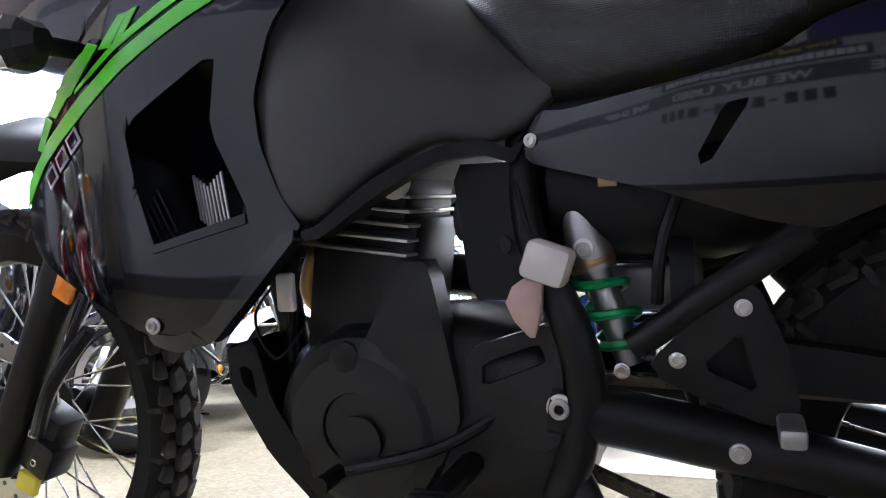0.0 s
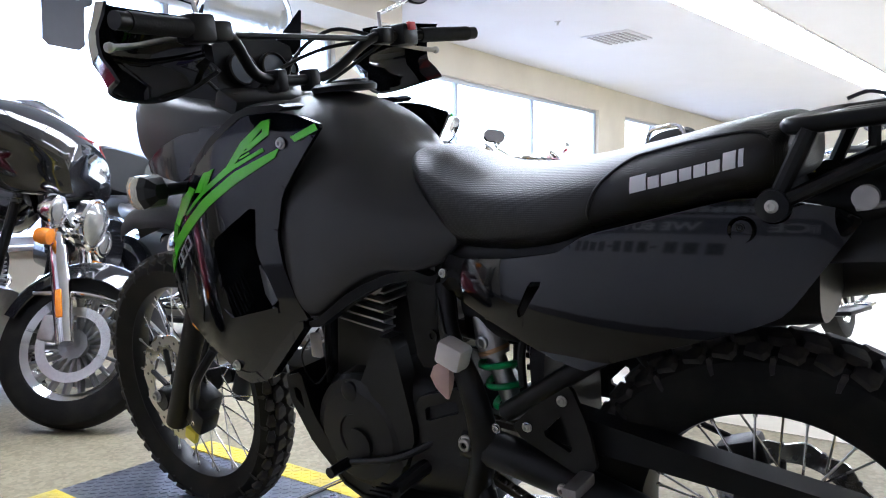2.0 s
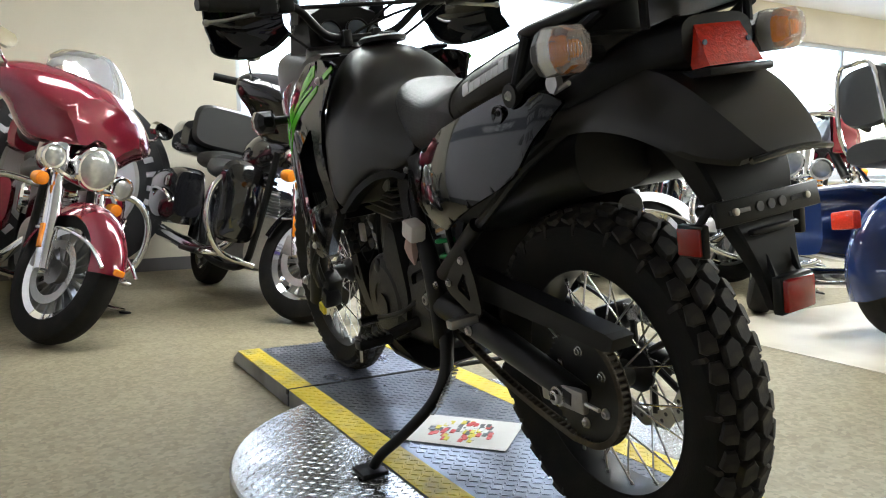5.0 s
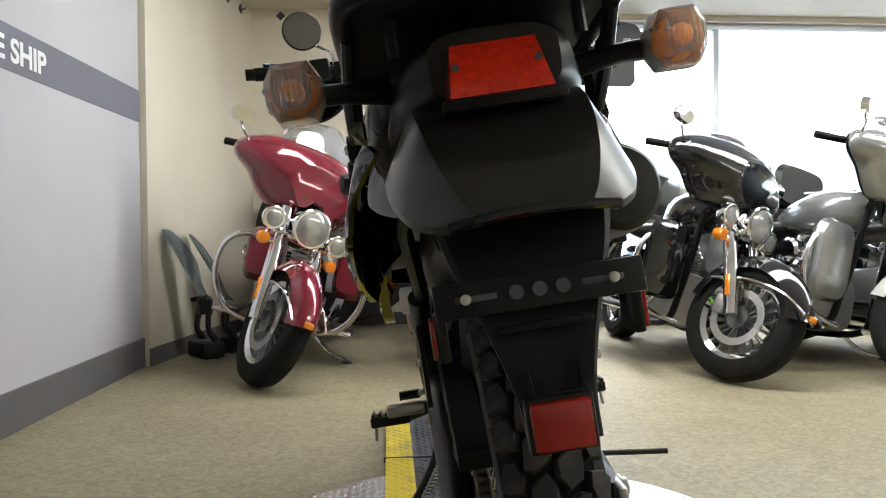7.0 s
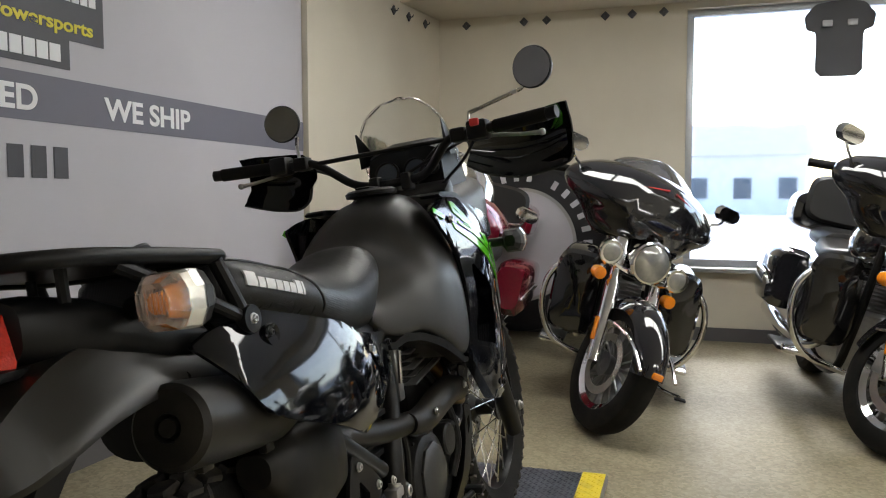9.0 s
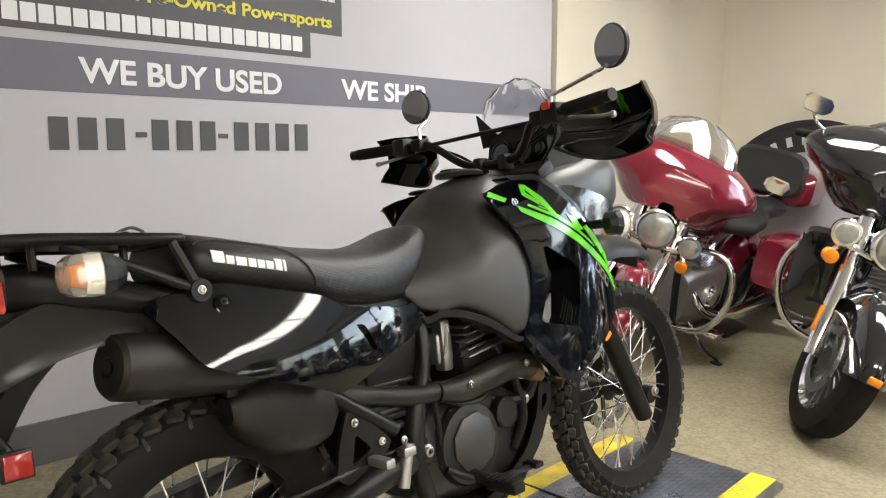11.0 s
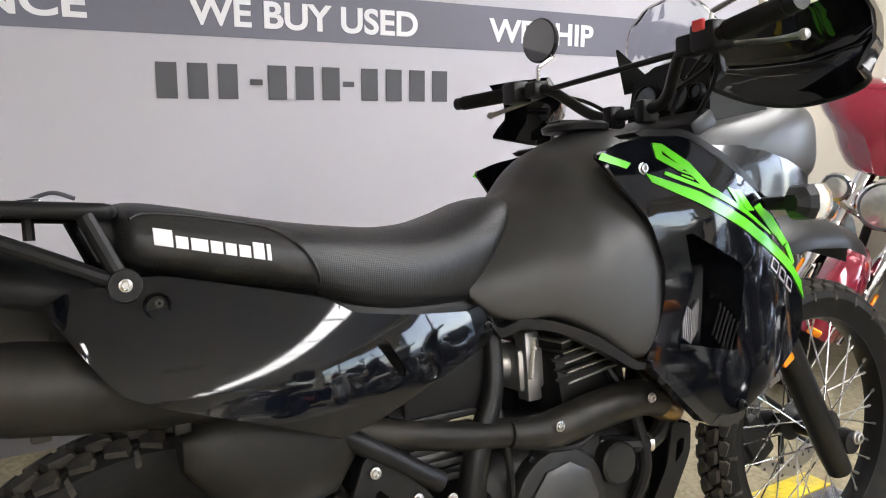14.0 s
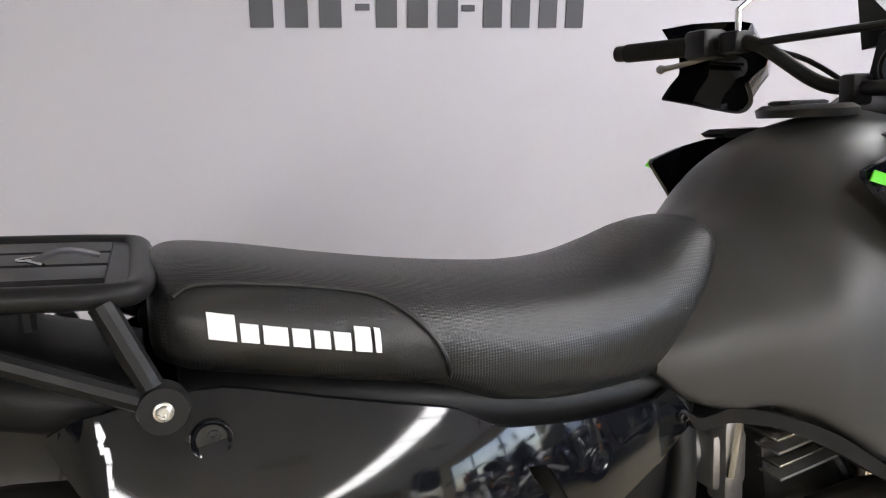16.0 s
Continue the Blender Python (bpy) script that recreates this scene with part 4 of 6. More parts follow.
# seat: a dimpled front half, plain rear flanks
S = [(0.028, 0.03, 0.868, 0.925, 0.09), (0.034, 0.036, 0.855, 0.937, 0.118), (0.06, 0.06, 0.845, 0.943, 0.139), (0.12, 0.12, 0.832, 0.934, 0.147), (0.2, 0.2, 0.814, 0.917, 0.15), (0.28, 0.28, 0.795, 0.902, 0.148), (0.34, 0.35, 0.767, 0.892, 0.145), (0.41, 0.43, 0.753, 0.884, 0.139), (0.46, 0.5, 0.749, 0.887, 0.131), (0.5, 0.56, 0.747, 0.902, 0.123), (0.523, 0.605, 0.745, 0.917, 0.117), (0.536, 0.645, 0.745, 0.922, 0.111), (0.544, 0.668, 0.75, 0.917, 0.1), (0.548, 0.678, 0.765, 0.905, 0.08)]


def seat_ring(u):
    """A squarish ring of the seat, leaning forward at its nose."""
    ks = list(range(len(S)))
    y0, y1, z0, z1, hw = (ease(u, ks, [q[k] for q in S]) for k in range(5))
    out = []
    for k in range(48):
        a = 2 * math.pi * k / 48
        c, q = math.cos(a), math.sin(a)
        p = 4.5 if q < 0 else 2.6
        bulge = 1.0 - 0.10 * max(0, q) - 0.05 * max(0, -q)
        v = 0.5 + 0.5 * math.copysign(abs(q) ** (2 / p), q)
        out.append(Vector((hw * bulge * math.copysign(abs(c) ** (2 / p), c), y0 + (y1 - y0) * v, z0 + (z1 - z0) * v)))
    return out


seat = part("seat", loft([seat_ring(u) for u in np.linspace(0, len(S) - 1, 66)]), "vinyl", bike, "black dimpled vinyl bench seat")


def seat_x(y, z):
    ys = [t[0] for t in S]
    z0, z1, hw = (ease(y, ys, [t[k] for t in S]) for k in (2, 3, 4))
    q = max(-1, min(1, (z - (z0 + z1) / 2) / ((z1 - z0) / 2)))
    p = 4.5 if q < 0 else 2.6
    cc = max(0.0, 1 - abs(q) ** p) ** (1 / p)
    return hw * (1.0 - 0.10 * max(0, q) ** (p / 2) - 0.05 * max(0, -q) ** (p / 2)) * cc


for s in (-1, 1):
    part("seat_flank", panel([(0.045, 0.912), (0.068, 0.923), (0.129, 0.916), (0.194, 0.903), (0.228, 0.893), (0.262, 0.864), (0.28, 0.827), (0.285, 0.8), (0.2, 0.82), (0.12, 0.838), (0.062, 0.851), (0.042, 0.872)], lambda y, z: seat_x(y, z) + 0.0025, s, 0.012, step=0.02, rnd=0.003), "vinyl_plain", seat, "plain charcoal vinyl flank")
    seam = [(s * (seat_x(y, z) + 0.003), y, z) for y, z in ((0.05, 0.918), (0.07, 0.925), (0.129, 0.918), (0.194, 0.905), (0.23, 0.894), (0.264, 0.865), (0.283, 0.827), (0.288, 0.798))]
    part("seam_piping", tube(seam, 0.0022, 8), "vinyl_plain", seat)
    u = 0.0
    for w, h in ((0.0235, 0.0215), (0.0155, 0.0155), (0.0215, 0.0155), (0.0155, 0.0155), (0.0145, 0.0155), (0.0155, 0.0155), (0.0155, 0.0215), (0.0055, 0.0215)):
        w *= 0.93
        ya, yb = (0.217 - u, 0.217 - u - w) if s < 0 else (0.074 + u, 0.074 + u + w)
        za, zb = 0.8525 + (0.217 - ya) * 0.225, 0.8525 + (0.217 - yb) * 0.225
        part("mark_bar", panel([(ya, za), (ya, za + h), (yb, zb + h), (yb, zb)], lambda a, b: seat_x(a, b) + 0.0058, s, 0.003, step=0.012, rnd=0, curve=False), "print_white", seat)
        u += w + 0.0036

# side covers
def cover_x(y, z):
    w = ease(y, [-0.1, 0.07, 0.25, 0.4, 0.5, 0.6], [0.19, 0.207, 0.21, 0.187, 0.154, 0.112])
    return w - 0.95 * max(0, z - 0.685) ** 1.7 - 1.2 * max(0, 0.665 - z) ** 1.6 - 1.5 * max(0, -0.02 - y) ** 1.3


COV = [(-0.056, 0.82), (-0.03, 0.836), (0.01, 0.842), (0.052, 0.847), (0.085, 0.846), (0.194, 0.819), (0.275, 0.799), (0.317, 0.773), (0.399, 0.759), (0.524, 0.745), (0.555, 0.749), (0.59, 0.71), (0.563, 0.689), (0.479, 0.666), (0.42, 0.65), (0.337, 0.62), (0.282, 0.608), (0.229, 0.631), (0.163, 0.657), (0.063, 0.692), (0.02, 0.712), (0.005, 0.728), (-0.038, 0.792)]
SLOT = [(0.338, 0.733), (0.362, 0.73), (0.391, 0.677), (0.38, 0.671)]
for s in (-1, 1):
    cv = part("side_cover", panel(COV, cover_x, s, 0.007, hole=SLOT, step=0.02, rnd=0.006), "gloss", bike, "gloss black side cover with a slanted slot")
    part("cover_bolt", bolt(s * (cover_x(0.566, 0.716) + 0.001), 0.566, 0.716, 0.008, s), "steel" if s < 0 else "frame_black", cv)
    part("bolt_recess", lathe([(0.012, 0), (0.0155, s * 0.004), (0.0165, s * 0.002), (0.0165, -s * 0.004), (0, -s * 0.004)], 24, pose(s * (cover_x(0.067, 0.812) + 0.001), 0.067, 0.812)), "gloss", cv)
    part("recess_bolt", bolt(s * (-0.002 + cover_x(0.067, 0.812) + 0.0015), 0.069, 0.815, 0.0065, s), "engine", cv)

# inner fender and airbox between the covers
# added dark filler, blocks light showing between the seat and the side covers
part("seat_gap_filler", loft([oval(0.105, 0.76, 0.85, 0.05, 4), oval(0.122, 0.74, 0.84, 0.15, 4), oval(0.126, 0.71, 0.81, 0.3, 4), oval(0.12, 0.69, 0.78, 0.42, 4), oval(0.1, 0.69, 0.77, 0.56, 4)]), "matte", bike, "black filler added under the seat to close a bright gap")
part("inner_fender", loft([oval(0.085, 0.66, 0.79, 0.0), oval(0.095, 0.64, 0.78, 0.12), oval(0.1, 0.6, 0.76, 0.26), oval(0.1, 0.57, 0.73, 0.38), oval(0.1, 0.58, 0.73, 0.5), oval(0.09, 0.6, 0.73, 0.56)]), "matte", bike, "black airbox and inner fender")
part("mud_flap", loft([oval(0.1, 0.36, 0.62, 0.40, 4), oval(0.1, 0.40, 0.62, 0.412, 4), oval(0.1, 0.44, 0.62, 0.425, 4)]), "matte", bike)
hb = part("exhaust_box", loft([oval(0.03, 0.585, 0.635, 0.09, 2.6, 24, 0.1), oval(0.046, 0.545, 0.65, 0.118, 3, 24, 0.1), oval(0.052, 0.51, 0.66, 0.17, 3, 24, 0.1), oval(0.052, 0.496, 0.655, 0.235, 3, 24, 0.1), oval(0.048, 0.51, 0.64, 0.295, 3, 24, 0.096), oval(0.03, 0.55, 0.61, 0.33, 3, 24, 0.09)]), "exh", bike, "sooty black exhaust chamber")

# tail: rack, tail section, lights, plate bracket
RIM = [(0.0, -0.292, 0.948), (0.1, -0.288, 0.948), (0.138, -0.262, 0.947), (0.15, -0.2, 0.945), (0.153, -0.08, 0.937), (0.152, -0.005, 0.931), (0.128, 0.024, 0.929), (0.0, 0.028, 0.929)]
rack = part("luggage_rack", tube(RIM + [(-x, y, z) for x, y, z in RIM[-2:0:-1]] + [RIM[0]], 0.012, 14, flat=0.85), "matte", bike, "black plastic luggage rack")
deck = [[Vector((w * c, y, z + dz)) for c, dz in ((-1, 0), (1, 0), (1, -0.007), (-1, -0.007))] for y, z, w in ((-0.286, 0.95, 0.1), (-0.258, 0.95, 0.138), (-0.2, 0.948, 0.148), (-0.08, 0.94, 0.15), (0.0, 0.934, 0.149), (0.022, 0.932, 0.124))]
part("rack_deck", loft(deck), "matte", rack, smooth=False)
for x in (-0.078, 0.0, 0.078):
    part("rack_rib", loft([[Vector((x + dx, y, z)) for dx, z in ((-0.036, zz), (-0.032, zz + 0.004), (0.032, zz + 0.004), (0.036, zz))] for y, zz in ((-0.25, 0.9495), (-0.2, 0.9478), (-0.08, 0.94), (0.0, 0.9338))]), "matte", rack)
part("key_ring", merge(tube([(0.055 + 0.009 * math.cos(a), -0.06 + 0.009 * math.sin(a), 0.951) for a in np.linspace(0, 6.28, 14)], 0.0012, 6, smooth=False), tube([(0.065, -0.06, 0.951), (0.09, -0.045, 0.95)], 0.0018, 6, smooth=False)), "chrome", bike, "small key ring lying on the rack")
part("key_strap", tube([(0.065, -0.055, 0.951), (0.07, -0.03, 0.958), (0.06, -0.005, 0.95)], 0.003, 6), "print_dark", bike)
for s in (-1, 1):
    part("rack_stay", tube([(s * 0.155, -0.002, 0.925), (s * 0.165, 0.034, 0.84)], 0.0105, 10, smooth=False), "matte", rack)
    part("rack_stay", tube([(s * 0.165, 0.034, 0.84), (s * 0.16, -0.06, 0.885), (s * 0.145, -0.17, 0.935)], 0.0095, 10, smooth=False), "matte", rack)
    eye_ = part("rack_eye", lathe([(0.019, -0.012), (0.021, 0), (0.019, 0.012), (0, 0.012)], 24, pose(s * 0.165, 0.034, 0.84)), "matte", rack)
    part("rack_bolt", bolt(s * 0.177, 0.034, 0.84, 0.008, s), "steel", rack)
    for y in (-0.06, -0.2):
        part("rack_post", tube([(s * 0.1, y, 0.94), (s * 0.1, y, 0.9)], 0.007, 8, smooth=False), "matte", rack)

tail = part("tail_section", loft([oval(0.115, 0.79, 0.85, 0.02, 3), oval(0.12, 0.80, 0.875, -0.06, 3), oval(0.108, 0.815, 0.905, -0.14, 3), oval(0.088, 0.83, 0.915, -0.2, 3.4), oval(0.068, 0.84, 0.912, -0.232, 3.6)]), "matte", bike, "black tail section")
GY = [(0.0, 0.838, 0.128, 0.07), (-0.12, 0.856, 0.132, 0.078), (-0.2, 0.846, 0.13, 0.078), (-0.255, 0.817, 0.124, 0.068), (-0.3, 0.777, 0.11, 0.048), (-0.332, 0.742, 0.09, 0.022), (-0.344, 0.727, 0.076, 0.01)]
G = []
for u in np.linspace(0, len(GY) - 1, 34):
    y, z, w, d = (ease(u, list(range(len(GY))), [q[k] for q in GY]) for k in range(4))
    row = []
    for t in np.linspace(-1, 1, 27):
        edge = max(0.0, abs(t) - 0.69) / 0.31
        row.append(Vector((w * t, y + 0.02 * edge, z - 0.006 * abs(t) ** 2 - (d - 0.006) * edge)))
    G.append(row + [v + Vector((0, 0.005, -0.007)) for v in reversed(row)])
part("rear_fender", loft(G), "fender", bike, "satin black moulded rear fender")
part("fender_lip", tube([(0.076 * t, -0.346 + 0.02 * max(0, abs(t) - 0.62), 0.722 - 0.006 * t * t) for t in np.linspace(-1, 1, 9)], 0.005, 8), "gloss", bike)
tl = part("tail_light", loft([[Vector((-0.052, -0.262, 0.84)), Vector((0.052, -0.262, 0.84)), Vector((0.043, -0.228, 0.905)), Vector((-0.043, -0.228, 0.905))],
                              [Vector((-0.056, -0.235, 0.838)), Vector((0.056, -0.235, 0.838)), Vector((0.047, -0.2, 0.908)), Vector((-0.047, -0.2, 0.908))]]), "red_lens", bike, "red tail light lens", smooth=False)
for s in (-1, 1):
    part("lens_screw", lathe([(0.004, 0), (0.004, 0.002), (0, 0.002)], 10, pose(s * 0.042, -0.246, 0.872, 0, 0, -90)), "print_dark", tl)
part("light_shelf", rbox(-0.062, 0.062, -0.272, -0.2, 0.826, 0.838, 0.004), "matte", bike)
pb = part("plate_bracket", merge(rbox(-0.1, 0.1, -0.004, 0.004, -0.017, 0.017, 0.002)), "frame_black", bike, "black slotted plate bracket")
pb.matrix_basis = pose(0, -0.297, 0.648, -8, 0, 0)
# shade of the openings is drawn as raised dark discs and bars
for x in (-0.022, 0, 0.022):
    part("hole_shade_disc", lathe([(0.007, 0.0), (0.007, 0.0015), (0, 0.0015)], 16, pose(x, -0.0045, 0, 0, 0, -90)), "print_dark", pb)
for s in (-1, 1):
    part("slot_shade_bar", rbox(s * 0.06 - 0.02, s * 0.06 + 0.02, -0.0052, -0.004, -0.003, 0.003, 0.001), "print_dark", pb)
    part("plate_bolt", lathe([(0.005, 0), (0.005, 0.004), (0.003, 0.005), (0, 0.005)], 14, pose(s * 0.07, -0.005, 0, 0, 0, -90)), "steel", pb)
FLAP = [(0.822, -0.029, -0.09, 0.1), (0.808, -0.09, -0.15, 0.1), (0.782, -0.141, -0.2, 0.098), (0.75, -0.18, -0.24, 0.094), (0.718, -0.21, -0.262, 0.088), (0.685, -0.23, -0.276, 0.08), (0.65, -0.247, -0.284, 0.068), (0.6, -0.27, -0.3, 0.05), (0.55, -0.295, -0.315, 0.037), (0.51, -0.312, -0.326, 0.034)]
rows = []
for u in np.linspace(0, len(FLAP) - 1, 40):
    z, yf, yb, w = (ease(u, list(range(len(FLAP))), [q[k] for q in FLAP]) for k in range(4))
    rows.append([Vector((w * a, yf + (yb - yf) * b, z)) for a, b in ((-0.93, 0), (0.93, 0), (1, 0.12), (1, 0.9), (0.92, 1), (-0.92, 1), (-1, 0.9), (-1, 0.12))])
part("mudguard", loft(rows), "matte", bike, "black plastic mudguard and plate flap")
part("flap_step", rbox(-0.045, 0.045, -0.309, -0.297, 0.612, 0.62, 0.003), "matte", bike)
for s in (-1, 1):
    part("flap_rib", loft([[Vector((s * 0.024 - 0.003, -0.312, 0.56)), Vector((s * 0.024 + 0.003, -0.312, 0.56)), Vector((s * 0.024, -0.308, 0.585))], [Vector((s * 0.024 - 0.003, -0.328, 0.545)), Vector((s * 0.024 + 0.003, -0.328, 0.545)), Vector((s * 0.024, -0.312, 0.58))]]), "matte", bike)
rf = part("rear_reflector", rbox(-0.031, 0.024, -0.345, -0.326, 0.508, 0.552, 0.003), "red_reflector", bike, "red square reflector")
part("reflector_frame", rbox(-0.035, 0.028, -0.337, -0.322, 0.504, 0.556, 0.003), "frame_black", rf)
for s in (-1, 1):
    sr = part("side_reflector", rbox(s * 0.104 - 0.003, s * 0.104 + 0.003, -0.272, -0.232, 0.592, 0.63, 0.002), "red_reflector", bike, "dark red side reflector")
    part("reflector_back", rbox(s * 0.096 - 0.006, s * 0.096 + 0.006, -0.276, -0.228, 0.588, 0.634, 0.003), "frame_black", sr)
    part("reflector_stem", tube([(s * 0.092, -0.25, 0.62), (s * 0.08, -0.27, 0.655), (s * 0.07, -0.285, 0.66)], 0.006, 8, smooth=False), "frame_black", bike)


def signal(x, y, z, s, back, parent):
    """A stalked indicator with a faceted clear lens over an amber bulb."""
    d = -1 if back else 1
    st = part("signal_stalk", tube([(s * 0.11, y + (0.03 if back else -0.03), z - 0.005), (s * 0.16, y + (0.015 if back else -0.02), z), (x - s * 0.02, y - d * 0.012, z)], [0.014, 0.012, 0.013], 12), "matte", parent)

    def ring(k, dy):
        return [Vector((x + 0.031 * k * c, y + d * dy, z + 0.032 * k * q)) for c, q in OCT]
    part("signal_housing", loft([ring(0.45, -0.034), ring(0.85, -0.014), ring(1.0, 0.004)]), "matte", st, smooth=False)
    ln = part("signal_lens", loft([ring(1.0, 0.0045), ring(1.02, 0.02), ring(0.96, 0.042), ring(0.68, 0.056)]), "lens_pale", st, "clear faceted indicator lens", smooth=False)
    ln.visible_shadow = False
    part("signal_reflector", loft([ring(0.92, 0.006), ring(0.84, 0.03), ring(0.3, 0.012)], cap=False), "gold", st)
    part("signal_bulb", lathe([(0, -0.022), (0.012, -0.018), (0.015, 0), (0.012, 0.018), (0, 0.022)], 16, pose(x, y + d * 0.026, z, 0, 0, 90)), "amber", st)
    for k in range(7):
        u = -0.018 + 0.006 * k
        part("lens_rib", tube([(x + u, y + d * 0.056, z - 0.016), (x + u, y + d * 0.0575, z), (x + u, y + d * 0.056, z + 0.016)], 0.0012, 6, smooth=False), "clear_lens", ln)


OCT = [(1, 0.4), (0.65, 1), (-0.65, 1), (-1, 0.4), (-1, -0.4), (-0.65, -1), (0.65, -1), (1, -0.4)]
for s in (-1, 1):
    signal(s * 0.212, -0.14, 0.886, s, True, bike)
    signal(s * 0.262, 1.16, 0.875, s, False, bike)
part("helmet_lock", merge(lathe([(0.014, 0), (0.014, -0.012), (0, -0.012)], 18, pose(-0.15, -0.06, 0.848)), tube([(-0.15, -0.05, 0.835), (-0.16, -0.1, 0.845)], 0.004, 8, smooth=False)), "alu", bike, "silver helmet lock")

# ---- muffler and exhaust ----
mf = part("muffler", lathe([(0.0, -0.004), (0.011, -0.004), (0.013, 0.012), (0.016, 0.012), (0.018, -0.004), (0.046, -0.002), (0.053, 0.006), (0.0555, 0.03), (0.056, 0.16), (0.053, 0.26), (0.038, 0.33), (0.022, 0.36)], 44, pose(0.142, -0.118, 0.735, 0, 0, 99) @ pose(0, 0, 0, 0, 9, 0)), "exh", bike, "matte black muffler")
for d in (0.05, 0.21):
    part("muffler_foot", rbox(0.14 - 0.1 * d, 0.156 - 0.1 * d, -0.118 + d - 0.011, -0.118 + d + 0.011, 0.674 - d * 0.16, 0.692 - d * 0.16, 0.003), "exh", mf)
part("exhaust_pipe", tube([(0.085, 0.28, 0.6), (0.1, 0.4, 0.57), (0.115, 0.52, 0.545), (0.13, 0.6, 0.54)], 0.023, 16), "exh", bike)
sp_ = part("heat_shield", tube([(0.135, 0.585, 0.54), (0.138, 0.66, 0.532), (0.138, 0.76, 0.545), (0.135, 0.85, 0.55), (0.13, 0.915, 0.535)], [0.022, 0.031, 0.033, 0.033, 0.03], 18), "exh", bike, "black perforated heat shield")
for y, z in ((0.66, 0.545), (0.86, 0.556)):
    part("shield_bolt", bolt(0.17, y, z, 0.009, 1), "steel", sp_)
part("header_pipe", tube([(0.125, 0.9, 0.53), (0.11, 0.965, 0.5), (0.085, 0.985, 0.53), (0.06, 0.95, 0.59), (0.04, 0.9, 0.605)], 0.021, 16), "bronze", bike, "heat-tinted bronze header pipe")

# ---- frame ----
for s in (-1, 1):
    part("frame_spar", tube([(s * 0.085, 0.59, 0.735), (s * 0.1, 0.585, 0.667), (s * 0.108, 0.574, 0.6), (s * 0.113, 0.537, 0.517), (s * 0.113, 0.52, 0.44), (s * 0.106, 0.534, 0.36), (s * 0.1, 0.56, 0.3)], [0.017, 0.017, 0.018, 0.022, 0.025, 0.023, 0.02], 14), "frame_black", bike, "black frame spar")
    part("subframe_strut", tube([(s * 0.118, 0.465, 0.485), (s * 0.118, 0.29, 0.605)], 0.0165, 14, smooth=False), "frame_black", bike)
    part("subframe_strut", tube([(s * 0.11, 0.3, 0.6), (s * 0.12, 0.1, 0.72), (s * 0.1, -0.05, 0.8)], 0.012, 10, smooth=False), "frame_black", bike)
    br = part("peg_bracket", panel([(0.338, 0.552), (0.368, 0.548), (0.448, 0.47), (0.434, 0.45), (0.33, 0.405), (0.3, 0.425), (0.313, 0.49)], lambda y, z: 0.13, s, 0.008, hole=[(0.355, 0.505), (0.395, 0.465), (0.34, 0.44)], step=0.06, rnd=0.004), "frame_black", bike, "black triangular footpeg bracket")
    for y, z in ((0.352, 0.529), (0.418, 0.474)):
        part("bracket_bolt", bolt(s * 0.132, y, z, 0.009, s), "steel", br)
    part("frame_bolt", bolt(s * 0.135, 0.475, 0.462, 0.009, s), "steel", bike)
    part("pivot_nut", bolt(s * 0.126, 0.546, 0.416, 0.0165, s), "steel", bike, "large pivot nut")
    peg = part("footpeg", rbox(s * 0.22 - 0.045, s * 0.22 + 0.045, 0.665, 0.705, 0.3, 0.325, 0.006), "frame_black", bike, "serrated footpeg")
    for k in range(6):
        part("peg_tooth", rbox(s * 0.22 - 0.04 + 0.015 * k, s * 0.22 - 0.034 + 0.015 * k, 0.664, 0.706, 0.325, 0.331, 0.001), "frame_black", peg)
    part("peg_mount", tube([(s * 0.1, 0.66, 0.34), (s * 0.18, 0.685, 0.315)], 0.015, 10, smooth=False), "frame_black", bike)
    part("peg_spike", tube([(s * 0.255, 0.69, 0.3), (s * 0.258, 0.69, 0.268)], 0.0035, 8, smooth=False), "steel", peg)
part("passenger_peg", rbox(-0.2, -0.135, 0.30, 0.325, 0.405, 0.425, 0.005), "alu", bike, "folded aluminium passenger peg")
part("passenger_peg", rbox(0.135, 0.2, 0.37, 0.395, 0.435, 0.455, 0.005), "alu", bike, "folded aluminium passenger peg")
part("down_tube", tube([(0, 1.08, 0.86), (0, 1.0, 0.62), (0, 0.955, 0.42), (0, 0.9, 0.3)], 0.021, 14), "frame_black", bike)

# ---- engine ----
eng = part("crankcase", loft([oval(0.09, 0.3, 0.46, 0.535, 4), oval(0.105, 0.27, 0.5, 0.58, 4), oval(0.11, 0.255, 0.52, 0.70, 4), oval(0.108, 0.255, 0.51, 0.84, 4), oval(0.09, 0.27, 0.47, 0.92, 4), oval(0.06, 0.3, 0.43, 0.95, 4)]), "engine", bike, "black engine crankcase")
part("cylinder_block", rbox(-0.075, 0.075, -0.08, 0.075, -0.1, 0.1, 0.015, pose(0, 0.82, 0.55, 8, 0, 0)), "engine", eng)
part("cylinder_head", rbox(-0.085, 0.085, -0.085, 0.085, -0.05, 0.05, 0.02, pose(0, 0.82, 0.675, 8, 0, 0)), "engine", eng)
for k in range(5):
    part("cooling_fin", rbox(-0.102, 0.102, -0.085, 0.09, -0.0022, 0.0022, 0.001, pose(0, 0.82 - 0.0025 * k, 0.602 + 0.018 * k, 8, 0, 0)), "alu" if k % 2 == 0 else "steel", eng, "bright-edged cooling fin")
cov = lathe([(0.118, 0), (0.118, 0.012), (0.112, 0.024), (0.09, 0.034), (0.045, 0.036), (0.043, 0.032), (0, 0.032)], 44, pose(-0.098, 0.805, 0.38, 0, 0, 180))
